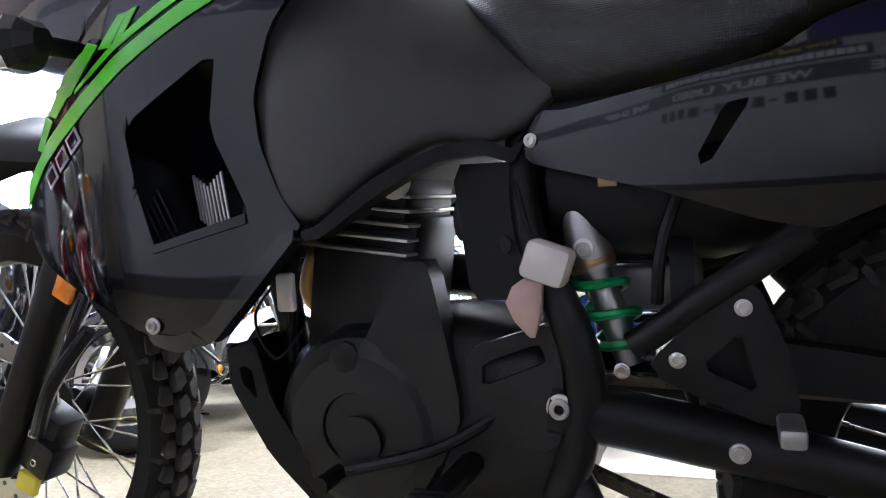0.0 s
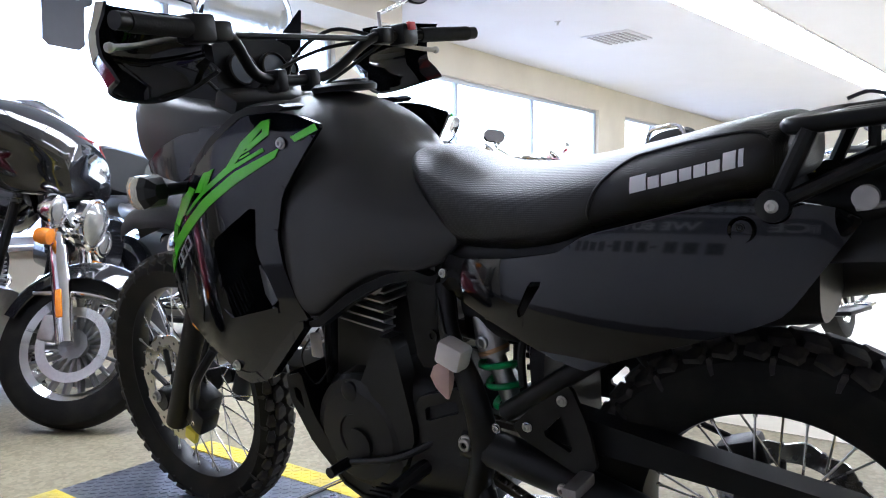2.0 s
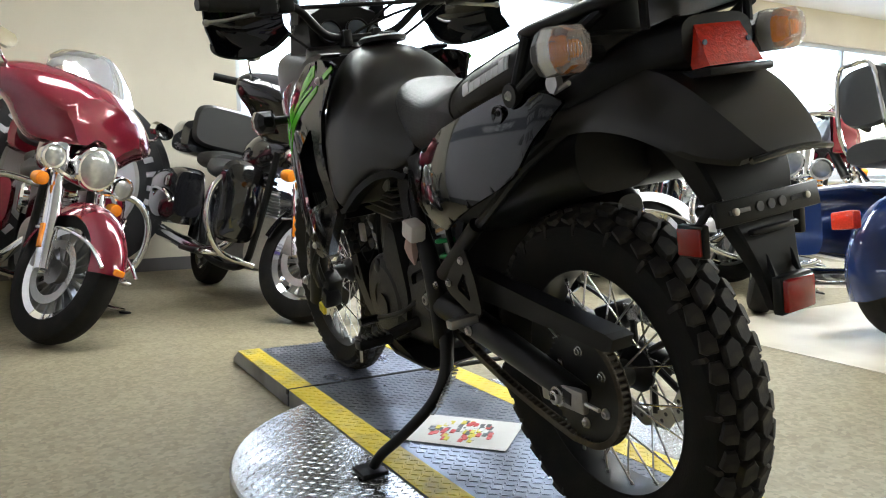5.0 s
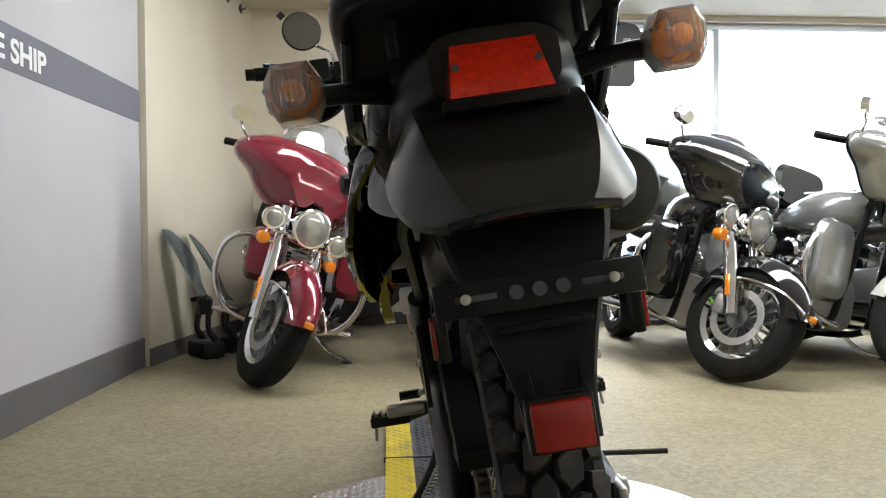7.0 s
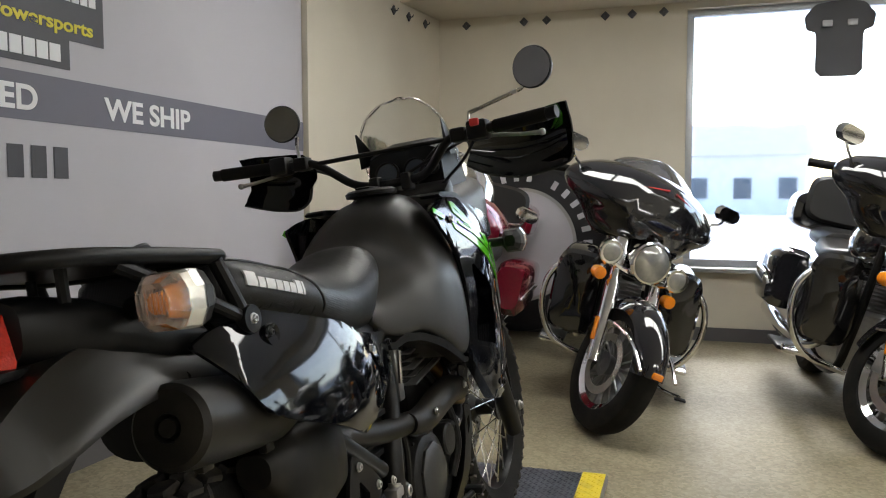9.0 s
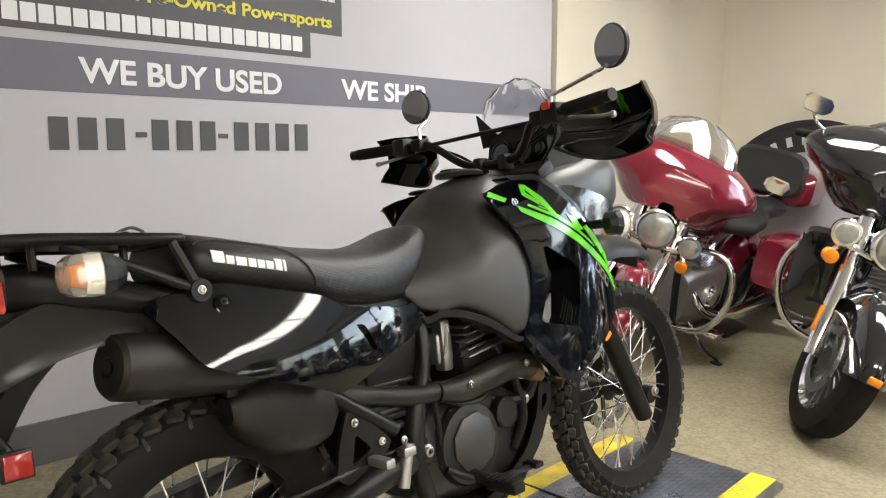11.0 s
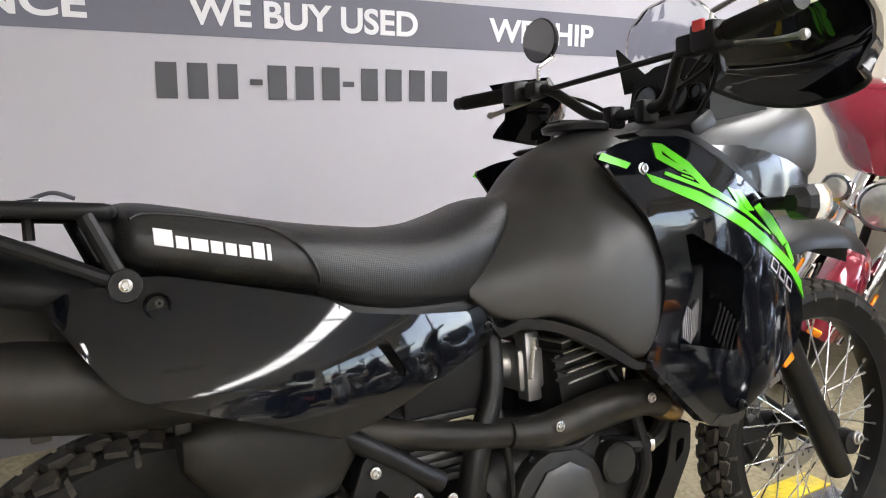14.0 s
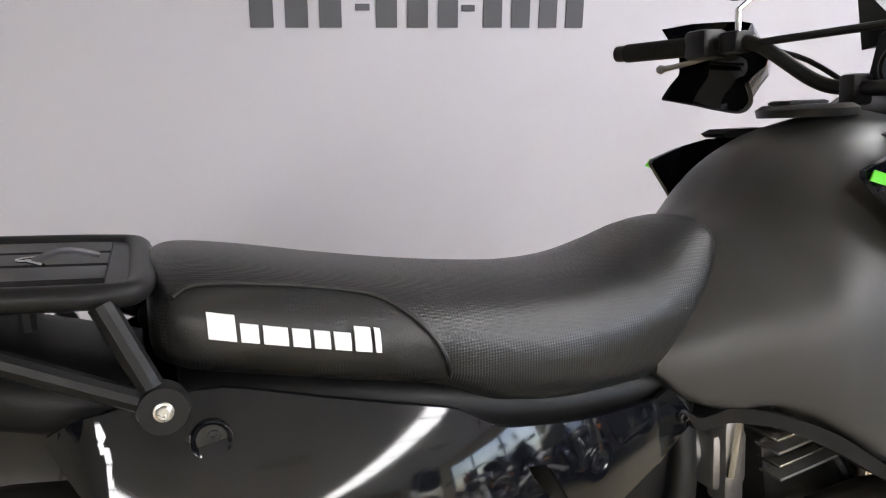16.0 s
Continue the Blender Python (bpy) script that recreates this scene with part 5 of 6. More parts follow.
lc = part("left_engine_cover", merge(cov, panel([(0.665, 0.40), (0.70, 0.585), (0.735, 0.585), (0.80, 0.47), (0.78, 0.33), (0.70, 0.33)], lambda y, z: 0.128, -1, 0.04, step=0.08, rnd=0.008)), "engine", eng, "black generator cover")
part("timing_plug", lathe([(0.032, 0), (0.032, 0.005), (0, 0.005)], 28, pose(-0.134, 0.80, 0.365, 0, 0, 180)), "engine", lc)
part("filler_plug", lathe([(0.02, 0), (0.02, 0.012), (0.012, 0.016), (0, 0.016)], 20, pose(-0.12, 0.815, 0.468, 0, 0, 180)), "frame_black", lc)
for k in range(8):
    a = radians(20 + 45 * k)
    part("cover_screw", bolt(-0.112, 0.805 + 0.112 * math.cos(a), 0.38 + 0.112 * math.sin(a), 0.006, -1), "frame_black", lc)
rc = part("right_engine_cover", merge(lathe([(0.1, 0), (0.1, 0.012), (0.094, 0.024), (0.075, 0.03), (0.0, 0.031)], 40, pose(0.1, 0.69, 0.395)), lathe([(0.038, 0), (0.038, 0.03), (0.034, 0.034), (0, 0.035)], 24, pose(0.1, 0.815, 0.44))), "engine", eng, "black clutch cover")
part("clutch_dome", lathe([(0.07, 0), (0.07, 0.006), (0.062, 0.011), (0, 0.012)], 9, pose(0.13, 0.69, 0.4)), M["tank"], rc)
for k in range(9):
    a = radians(40 * k)
    part("cover_screw", bolt(0.112, 0.69 + 0.098 * math.cos(a), 0.395 + 0.098 * math.sin(a), 0.006, 1), "frame_black", rc)
part("oil_pipe", tube([(0.11, 0.85, 0.34), (0.125, 0.88, 0.42), (0.11, 0.87, 0.52), (0.08, 0.84, 0.6)], 0.012, 10), "matte", eng)
part("coolant_hose", tube([(0.09, 0.8, 0.47), (0.12, 0.9, 0.46), (0.1, 0.96, 0.52), (0.06, 0.97, 0.62)], 0.016, 10), "matte", eng)
part("hose_clamp", lathe([(0.0175, -0.004), (0.0175, 0.004)], 18, pose(0.118, 0.895, 0.458, 0, 0, 80), False), "steel", eng)
cb = part("carburetor", merge(lathe([(0.03, -0.04), (0.034, -0.02), (0.034, 0.02), (0.03, 0.04)], 20, pose(0.03, 0.67, 0.63, 0, 0, 90)), rbox(0.0, 0.085, 0.645, 0.7, 0.585, 0.66, 0.01), rbox(0.06, 0.095, 0.655, 0.685, 0.57, 0.69, 0.006)), "alu", bike, "grey cast carburetor")
part("choke_rod", tube([(0.098, 0.66, 0.61), (0.1, 0.67, 0.68)], 0.005, 8, smooth=False), "steel", cb)
part("carb_screw", bolt(0.09, 0.675, 0.66, 0.008, 1), "steel", cb)
part("battery_box", rbox(-0.035, 0.1, 0.42, 0.6, 0.57, 0.72, 0.008), "matte", bike)
ribs = part("ribbed_guard", merge(*[rbox(0.08, 0.108, 0.40 + 0.01 * k, 0.545, 0.575 - 0.024 * k, 0.587 - 0.024 * k, 0.003) for k in range(5)]), "frame_black", bike, "ribbed black guard")
part("reservoir", rbox(0.05, 0.085, 0.43, 0.52, 0.5, 0.56, 0.006), "alu", bike)
bf = part("black_box_cover", panel([(0.578, 0.695), (0.668, 0.697), (0.652, 0.535), (0.576, 0.537)], lambda y, z: 0.113, -1, 0.03, step=0.1, rnd=0.008), "matte", bike, "black plastic cover plate")
part("cover_button", lathe([(0.0105, 0), (0.0105, 0.004), (0.006, 0.004), (0.006, 0.001), (0, 0.001)], 18, pose(-0.114, 0.607, 0.6, 0, 0, 180)), "frame_black", bf)
part("throttle_plug", lathe([(0.02, 0), (0.022, 0.006), (0.014, 0.01), (0, 0.011)], 22, pose(-0.1, 0.745, 0.682, 0, 0, 180)), "alu", bike, "round aluminium plug")
scov = part("sprocket_cover", panel([(0.66, 0.478), (0.552, 0.512), (0.525, 0.44), (0.556, 0.36), (0.655, 0.375)], lambda y, z: 0.122, -1, 0.02, hole=[(0.64, 0.462), (0.57, 0.487), (0.56, 0.465), (0.64, 0.435)], step=0.06, rnd=0.006), "engine", bike, "black open sprocket cover")
part("drive_nut", lathe([(0.021, 0), (0.021, 0.012), (0.011, 0.014), (0.01, 0.004), (0, 0.004)], 24, pose(-0.1, 0.618, 0.418, 0, 0, 180)), "alu", scov)
part("shift_lever", merge(tube([(-0.115, 0.625, 0.4), (-0.135, 0.7, 0.36), (-0.15, 0.82, 0.33)], 0.007, 8), tube([(-0.15, 0.82, 0.33), (-0.2, 0.82, 0.33)], 0.011, 10, smooth=False)), "frame_black", bike)
part("skid_plate", loft([[Vector((s, y + dy, z + dz)) for s, dy, dz in ((-0.13, 0, 0), (0.13, 0, 0), (0.13, -0.006, 0.006), (-0.13, -0.006, 0.006))] for y, z in ((0.992, 0.475), (0.985, 0.43), (0.93, 0.34), (0.86, 0.265), (0.78, 0.235), (0.58, 0.235))]), "matte", bike, "black plastic skid plate", smooth=False)
for s in (-1, 1):
    part("skid_wing", panel([(0.99, 0.475), (0.985, 0.425), (0.93, 0.335), (0.86, 0.262), (0.78, 0.235), (0.66, 0.235), (0.78, 0.27), (0.87, 0.33), (0.925, 0.41), (0.945, 0.49)], lambda y, z: 0.135 - 0.1 * max(0, 0.35 - z), s, 0.005, hole=[(0.972, 0.455), (0.968, 0.43), (0.945, 0.41), (0.953, 0.455)], step=0.06, rnd=0.003), "matte", bike)
part("brake_pedal", merge(tube([(0.125, 0.6, 0.36), (0.15, 0.7, 0.31), (0.16, 0.85, 0.3)], 0.008, 8), rbox(0.14, 0.185, 0.84, 0.87, 0.298, 0.312, 0.003)), "frame_black", bike)
part("rear_master_cylinder", merge(tube([(0.13, 0.49, 0.45), (0.13, 0.465, 0.36)], 0.013, 12, smooth=False), rbox(0.115, 0.145, 0.465, 0.5, 0.425, 0.445, 0.004)), "alu", bike)
for k, pts in enumerate(([(0.09, 0.6, 0.55), (0.115, 0.65, 0.5), (0.12, 0.74, 0.49), (0.1, 0.8, 0.52)], [(0.1, 0.58, 0.62), (0.12, 0.59, 0.5), (0.11, 0.6, 0.4)], [(-0.1, 0.4, 0.68), (-0.11, 0.43, 0.6), (-0.1, 0.44, 0.53)], [(-0.09, 0.6, 0.7), (-0.12, 0.585, 0.66), (-0.125, 0.572, 0.61)], [(0.0, 0.9, 0.7), (-0.06, 0.92, 0.6), (-0.07, 0.93, 0.45)])):
    part("hose", tube(pts, 0.007 if k != 3 else 0.003, 8), "frame_black", bike)
part("wire_loop", tube([(-0.11, 0.9, 0.58), (-0.12, 0.95, 0.52), (-0.11, 0.93, 0.46), (-0.1, 0.89, 0.5)], 0.002, 6), "frame_black", bike)
tg = part("drain_tag", rbox(-0.13, -0.118, 0.885, 0.91, 0.525, 0.575, 0.004), "white_tape", bike, "small white plastic sleeve")
part("wrapped_connector", merge(rbox(-0.02, 0.02, -0.026, 0.026, -0.022, 0.022, 0.008, pose(-0.135, 0.551, 0.58, 20, 0, 0))), "white_tape", bike, "white wrapped wiring connector")
part("connector_bag", loft([[Vector((-0.135 + 0.013 * c * w, 0.576 + dy + 0.02 * q * w, z)) for c, q in OCT] for z, w, dy in ((0.567, 0.45, -0.012), (0.555, 0.85, -0.002), (0.537, 1.0, 0.003), (0.516, 0.7, 0.001), (0.497, 0.15, -0.004))]), "pink", bike, "pinkish taped wiring bag")
part("clip", merge(rbox(-0.12, -0.114, 0.475, 0.495, 0.66, 0.676, 0.001)), "brass", bike, "small copper clip")

# shock with green spring
SHX = -0.07
sk = part("rear_shock", merge(tube([(SHX, 0.53, 0.655), (SHX, 0.526, 0.635), (SHX, 0.517, 0.59), (SHX, 0.511, 0.565)], [0.014, 0.023, 0.0265, 0.0265], 20, smooth=False), tube([(SHX, 0.511, 0.565), (SHX, 0.489, 0.503), (SHX, 0.474, 0.456)], [0.017, 0.018, 0.016], 16, smooth=False)), "alu", bike, "silver shock absorber")
part("shock_eye", tube([(SHX, 0.53, 0.65), (SHX, 0.524, 0.675), (SHX, 0.536, 0.698), (SHX, 0.552, 0.7)], [0.011, 0.009, 0.008, 0.007], 10), "alu", sk)
part("adjuster", lathe([(0.0115, 0), (0.0115, 0.006), (0.008, 0.007), (0.007, 0.003), (0, 0.003)], 20, pose(SHX - 0.024, 0.518, 0.592, 0, 0, 180)), "steel", sk)
part("adjuster_band", lathe([(0.0272, -0.004), (0.0285, 0), (0.0272, 0.004)], 24, pose(SHX, 0.513, 0.573, -20, 0, 0) @ pose(0, 0, 0, 0, 90, 0)), "brass", sk)
AX = Vector((0, 0.489 - 0.513, 0.503 - 0.57)).normalized()
part("coil_spring", tube([Vector((SHX, 0.513, 0.568)) + AX * (0.0058 * a) + Vector((0.0285 * math.cos(a), -AX.z * 0.0285 * math.sin(a), AX.y * 0.0285 * math.sin(a))) for a in np.linspace(0, 6.28 * 3.1, 70)], 0.0058, 8, smooth=False), "spring", sk, "green coil spring")

# swingarm, chain, sprocket, guard
for s in (-1, 1):
    sa = part("swingarm", tube([(s * 0.1, 0.56, 0.412), (s * 0.098, 0.4, 0.385), (s * 0.1, 0.2, 0.345), (s * 0.105, 0.03, 0.312)], [0.034, 0.033, 0.028, 0.024], 14, flat=1.0), "frame_black", bike, "black box swingarm")
    part("axle_plate", rbox(s * 0.118 - 0.007, s * 0.118 + 0.007, 0.0, 0.12, 0.292, 0.334, 0.004), "alu", sa)
    part("axle_nut", bolt(s * 0.127, 0.065, 0.312, 0.019, s), "steel", sa)
    part("adjuster_bolt", tube([(s * 0.118, 0.0, 0.312), (s * 0.118, -0.035, 0.31)], 0.004, 8, smooth=False), "steel", sa)
part("swingarm_bolt", bolt(-0.13, 0.36, 0.378, 0.011, -1), "steel", bike)
sprx = -0.068
bm = bmesh.new()
n = 86
rings = []
for dx in (-0.003, 0.003):
    rings.append([bm.verts.new((sprx + dx, RA[1] + r * math.cos(2 * math.pi * k / n), RA[2] + r * math.sin(2 * math.pi * k / n))) for k, r in ((k, 0.108 if k % 2 else 0.1) for k in range(n))])
bm.faces.new(rings[0]), bm.faces.new(rings[1])
for k in range(n):
    bm.faces.new((rings[0][k], rings[0][(k + 1) % n], rings[1][(k + 1) % n], rings[1][k]))
bmesh.ops.recalc_face_normals(bm, faces=bm.faces)
spk = part("rear_sprocket", bm, "engine", bike, "dark toothed rear sprocket")
for k in range(6):
    a = radians(30 + 60 * k)
    part("sprocket_bolt", bolt(sprx - 0.004, RA[1] + 0.068 * math.cos(a), RA[2] + 0.068 * math.sin(a), 0.0105, -1), "steel", spk)
loop = [(RA[1] + 0.107 * math.cos(a), RA[2] + 0.107 * math.sin(a)) for a in np.linspace(radians(100), radians(262), 26)]
loop += [(RA[1] + 0.02 + (0.6 - RA[1]) * t, 0.2 + 0.165 * t - 0.02 * math.sin(math.pi * t)) for t in np.linspace(0.04, 1, 36)]
loop += [(0.61 + 0.035 * math.cos(a), 0.405 + 0.038 * math.sin(a)) for a in np.linspace(radians(-70), radians(80), 7)]
loop += [(0.6 - (0.6 - RA[1]) * t, 0.443 - 0.022 * t) for t in np.linspace(0.03, 1, 36)]
chain = []
for (ya, za), (yb, zb) in zip(loop, loop[1:] + loop[:1]):
    L_ = math.hypot(yb - ya, zb - za)
    a = math.degrees(math.atan2(zb - za, yb - ya))
    for dx in (-0.009, 0.009):
        chain.append(rbox(-0.0018, 0.0018, -L_ * 0.56, L_ * 0.56, -0.0065, 0.0065, 0.0012, pose(sprx + dx, (ya + yb) / 2, (za + zb) / 2, a, 0, 0), 1))
    chain.append(lathe([(0.0055, -0.009), (0.0055, 0.009)], 8, pose(sprx, ya, za)))
tagged(part("drive_chain", merge(*chain), "chain", bike, "oily brown drive chain"), kind="stuff")
part("chain_guard", panel([(0.42, 0.5), (0.30, 0.485), (0.1, 0.455), (-0.062, 0.435), (-0.05, 0.405), (0.1, 0.418), (0.25, 0.43), (0.4, 0.44)], lambda y, z: 0.1, -1, 0.045, step=0.08, rnd=0.006), "matte", bike, "black plastic chain guard")
part("rear_caliper", merge(rbox(0.06, 0.11, -0.03, 0.04, -0.028, 0.028, 0.008, pose(0, 0.14, 0.395, -20, 0, 0))), "engine", bike)
part("rear_brake_hose", tube([(0.1, 0.17, 0.41), (0.125, 0.3, 0.43), (0.12, 0.45, 0.44)], 0.0055, 8), "frame_black", bike)
# side stand
ss = part("side_stand", tube([(-0.095, 0.54, 0.335), (-0.125, 0.5, 0.265), (-0.155, 0.49, 0.22), (-0.19, 0.505, 0.175), (-0.25, 0.532, 0.122), (-0.295, 0.55, 0.09), (-0.318, 0.56, 0.062)], [0.017, 0.016, 0.014, 0.013, 0.0125, 0.012, 0.012], 12), "frame_black", bike, "black side stand")
part("stand_foot", rbox(-0.032, 0.032, -0.035, 0.035, -0.006, 0.006, 0.004, pose(-0.324, 0.562, 0.0555, 0, 8.5, 0)), "frame_black", ss)
part("stand_spring", tube([(-0.12 - 0.0009 * k + 0.007 * math.cos(k * 1.3), 0.462 + 0.0002 * k + 0.007 * math.sin(k * 1.3), 0.27 - 0.0014 * k) for k in range(58)], 0.002, 6, smooth=False), "alu", ss)
part("spring_hook", tube([(-0.17, 0.474, 0.19), (-0.182, 0.482, 0.172), (-0.188, 0.5, 0.172)], 0.002, 6), "alu", ss)

# ---- front fairing, screen, bars ----
F = [(0.99, 0.97, 1.024, 0.12), (1.08, 0.935, 1.04, 0.155), (1.2, 0.9, 1.064, 0.168), (1.3, 0.893, 1.085, 0.16), (1.38, 0.9, 1.088, 0.137), (1.428, 0.922, 1.07, 0.108), (1.452, 0.945, 1.04, 0.075)]
fr = part("headlight_fairing", loft([oval(*(ease(u, list(range(7)), [q[k] for q in F]) for k in (3, 1, 2, 0)), 3.4, 44) for u in np.linspace(0, 6, 31)]), "tank", bike, "satin dark grey headlight fairing")
part("headlight_lens", loft([oval(0.078, 0.935, 1.04, 1.44, 4, 24), oval(0.068, 0.942, 1.03, 1.456, 4, 24), oval(0.045, 0.955, 1.015, 1.463, 4, 24)]), "clear_lens", fr)
for s in (-1, 1):
    part("fairing_cheek", panel([(0.98, 1.0), (1.06, 0.995), (1.16, 0.984), (1.26, 0.955), (1.34, 0.925), (1.33, 0.9), (1.25, 0.89), (1.2, 0.88), (1.12, 0.915), (1.04, 0.962)], lambda y, z: ease(y, [0.95, 1.08, 1.2, 1.3, 1.38], [0.115, 0.162, 0.175, 0.164, 0.135]) - 0.5 * max(0, z - 0.94) ** 1.5, s, 0.03, step=0.03, rnd=0.006), "fairing", fr, "silver-grey fairing cheek")
dash = part("dash_cowl", loft([[Vector((x, y, z)) for x, y, z in ((-0.115, 1.1, 1.04), (0.115, 1.1, 1.04), (0.105, 1.12, 1.15), (0.05, 1.13, 1.175), (-0.05, 1.13, 1.175), (-0.105, 1.12, 1.15))],
                              [Vector((x, y, z)) for x, y, z in ((-0.13, 1.26, 1.03), (0.13, 1.26, 1.03), (0.125, 1.2, 1.18), (0.06, 1.2, 1.195), (-0.06, 1.2, 1.195), (-0.125, 1.2, 1.18))]]), "matte", bike, "black instrument cowl")
for x, r in ((-0.05, 0.036), (0.035, 0.036), (0.085, 0.018)):
    g = part("gauge", lathe([(r, 0), (r, 0.012), (r - 0.004, 0.014), (r - 0.005, 0.008), (0, 0.008)], 28, pose(x, 1.108, 1.1, 0, 0, -90) @ pose(0, 0, 0, 0, -10, 0)), "frame_black", dash)
    part("gauge_face", lathe([(r - 0.006, 0.0085), (0, 0.0087)], 24, pose(x, 1.108, 1.1, 0, 0, -90) @ pose(0, 0, 0, 0, -10, 0)), M["pane_dark"], g)
for s in (-1, 1):
    part("screen_horn", loft([[Vector((s * 0.135, 1.12, 1.13)), Vector((s * 0.135, 1.2, 1.14)), Vector((s * 0.1, 1.18, 1.15))], [Vector((s * 0.128, 1.095, 1.225)), Vector((s * 0.128, 1.1, 1.227)), Vector((s * 0.125, 1.1, 1.226))]]), "matte", dash)
W = [(1.22, 1.12, 0.14), (1.195, 1.18, 0.138), (1.17, 1.235, 0.125), (1.152, 1.275, 0.098), (1.14, 1.305, 0.055), (1.136, 1.313, 0.015)]
sec = []
for y, z, w in W:
    row = [Vector((w * math.sin(t), y - 0.055 * (1 - math.cos(t)) * (w / 0.14), z - 0.01 * (1 - math.cos(t)))) for t in np.linspace(-1.5, 1.5, 17)]
    sec.append(row + [v + Vector((0, 0.003, 0)) for v in reversed(row)])
sc_ = part("windscreen", loft(sec), "screen", bike, "clear low windscreen")
part("screen_edge", tube([(w * s, y - 0.055 * 0.93 * (w / 0.14), z - 0.009) for s, (y, z, w) in [(-0.997, q) for q in W[1:]] + [(0.997, q) for q in W[:0:-1]]], 0.0022, 6), "clear_lens", sc_)

hbar = part("handlebar", tube([(-0.43, 0.885, 1.155), (-0.25, 0.935, 1.152), (-0.185, 0.955, 1.145), (-0.11, 0.995, 1.085), (-0.05, 1.005, 1.07), (0.05, 1.005, 1.07), (0.11, 0.995, 1.085), (0.185, 0.955, 1.145), (0.25, 0.935, 1.152), (0.45, 0.88, 1.155)], 0.0112, 12, 8), "frame_black", bike, "black tubular handlebar")
part("cross_brace", tube([(-0.19, 0.953, 1.148), (0.19, 0.953, 1.148)], 0.006, 10, smooth=False), "frame_black", hbar, "black cross brace")
for s in (-1, 1):
    part("bar_clamp", rbox(s * 0.045 - 0.014, s * 0.045 + 0.014, 0.985, 1.025, 1.045, 1.09, 0.006), "frame_black", hbar)
    gx = [0.3, 0.43] if s < 0 else [0.32, 0.455]
    gp = part("grip", tube([(s * gx[0], 0.92 if s < 0 else 0.917, 1.1535), (s * gx[1], 0.885 if s < 0 else 0.88, 1.155)], 0.0165, 16, smooth=False), "rubber", hbar, "black rubber grip")
    part("bar_end", tube([(s * (gx[1] - 0.004), 0.886 if s < 0 else 0.881, 1.155), (s * (gx[1] + 0.022), 0.88 if s < 0 else 0.875, 1.156)], 0.0145, 14, smooth=False), "frame_black", gp)
    sw = part("switch_housing", merge(rbox(s * 0.275 - 0.026, s * 0.275 + 0.026, 0.905, 0.955, 1.13, 1.178, 0.008), rbox(s * 0.22 - 0.02, s * 0.22 + 0.02, 0.925, 0.965, 1.135, 1.17, 0.006)), "frame_black", hbar)
    if s > 0:
        part("kill_switch", rbox(0.262, 0.285, 0.902, 0.912, 1.158, 1.176, 0.003, pose(0, -0.003, 0.004)), "print_red", sw, "red stop switch")
    part("lever_perch", tube([(s * 0.235, 0.95, 1.155), (s * 0.245, 0.985, 1.15)], 0.013, 10, smooth=False), "frame_black", hbar)
    lv = part("lever", tube([(s * 0.24, 0.985, 1.148), (s * 0.30, 0.985, 1.142), (s * 0.37, 0.965, 1.13), (s * 0.42, 0.955, 1.125)], [0.008, 0.0065, 0.006, 0.008], 10, flat=0.7), "alu", hbar, "silver lever")
    part("lever_ball", lathe([(0, -0.009), (0.007, -0.006), (0.009, 0), (0.007, 0.006), (0, 0.009)], 14, pose(s * 0.423, 0.954, 1.125)), "alu", lv)
    # hand guard: a curved open shell ahead of the grip
    R_ = []
    for x, y0, zt, zb in ((0.215, 1.03, 1.165, 1.08), (0.26, 1.07, 1.182, 1.052), (0.33, 1.098, 1.192, 1.036), (0.41, 1.1, 1.198, 1.042), (0.462, 1.075, 1.2, 1.054), (0.484, 1.02, 1.192, 1.066)):
        if s < 0:
            x, y0, zt, zb = 0.215 + (x - 0.215) * 0.76, y0 - 0.035, zt + 0.004, zb + 0.006
        row = [Vector((s * x, y0 - 0.03 * (2 * t - 1) ** 2 + (0.012 if 0.3 < t < 0.7 else 0), zb + (zt - zb) * t)) for t in np.linspace(0, 1, 7)]
        R_.append(row + [v + Vector((-s * 0.003, -0.005, 0)) for v in reversed(row)])
    part("hand_guard", loft(R_), "gloss", hbar, "gloss black hand guard")
    part("guard_lip", tube([Vector(r[0]) for r in R_], 0.004, 8), "matte", hbar)
    top = (s * 0.315, 1.03, 1.285) if s < 0 else (0.412, 0.985, 1.288)
    ms = part("mirror_stem", tube([(s * 0.238, 0.965, 1.165), (s * 0.245, 0.97, 1.205), (s * (abs(top[0]) - 0.035), top[1] + 0.012, top[2] - 0.045), (top[0] - s * 0.006, top[1] + 0.012, top[2] - 0.012)], 0.005, 10, smooth=False), "chrome" if s < 0 else "steel", hbar)
    mm_ = pose(top[0], top[1], top[2], 0, 0, -78 if s < 0 else -102)
    part("mirror_shell", lathe([(0.05, 0.0), (0.052, -0.004), (0.05, -0.014), (0.034, -0.026), (0, -0.03)], 40, mm_), "frame_black", ms, "round black mirror")
    part("mirror_glass", lathe([(0.0485, 0.0005), (0, 0.0008)], 40, mm_), "mirror", ms)
for pts in ([(-0.25, 0.97, 1.15), (-0.2, 1.08, 1.12), (-0.08, 1.1, 1.02), (-0.05, 1.05, 0.9)], [(0.25, 0.97, 1.15), (0.18, 1.06, 1.18), (0.06, 1.08, 1.1), (0.02, 1.05, 0.95)], [(0.26, 0.96, 1.15), (0.2, 1.02, 1.1), (0.1, 1.06, 1.03), (0.06, 1.0, 0.95)], [(0.235, 0.985, 1.15), (0.14, 1.07, 1.135), (-0.02, 1.075, 1.07), (-0.1, 1.1, 0.95)]):
    part("control_cable", tube(pts, 0.0045, 8), "frame_black", bike)
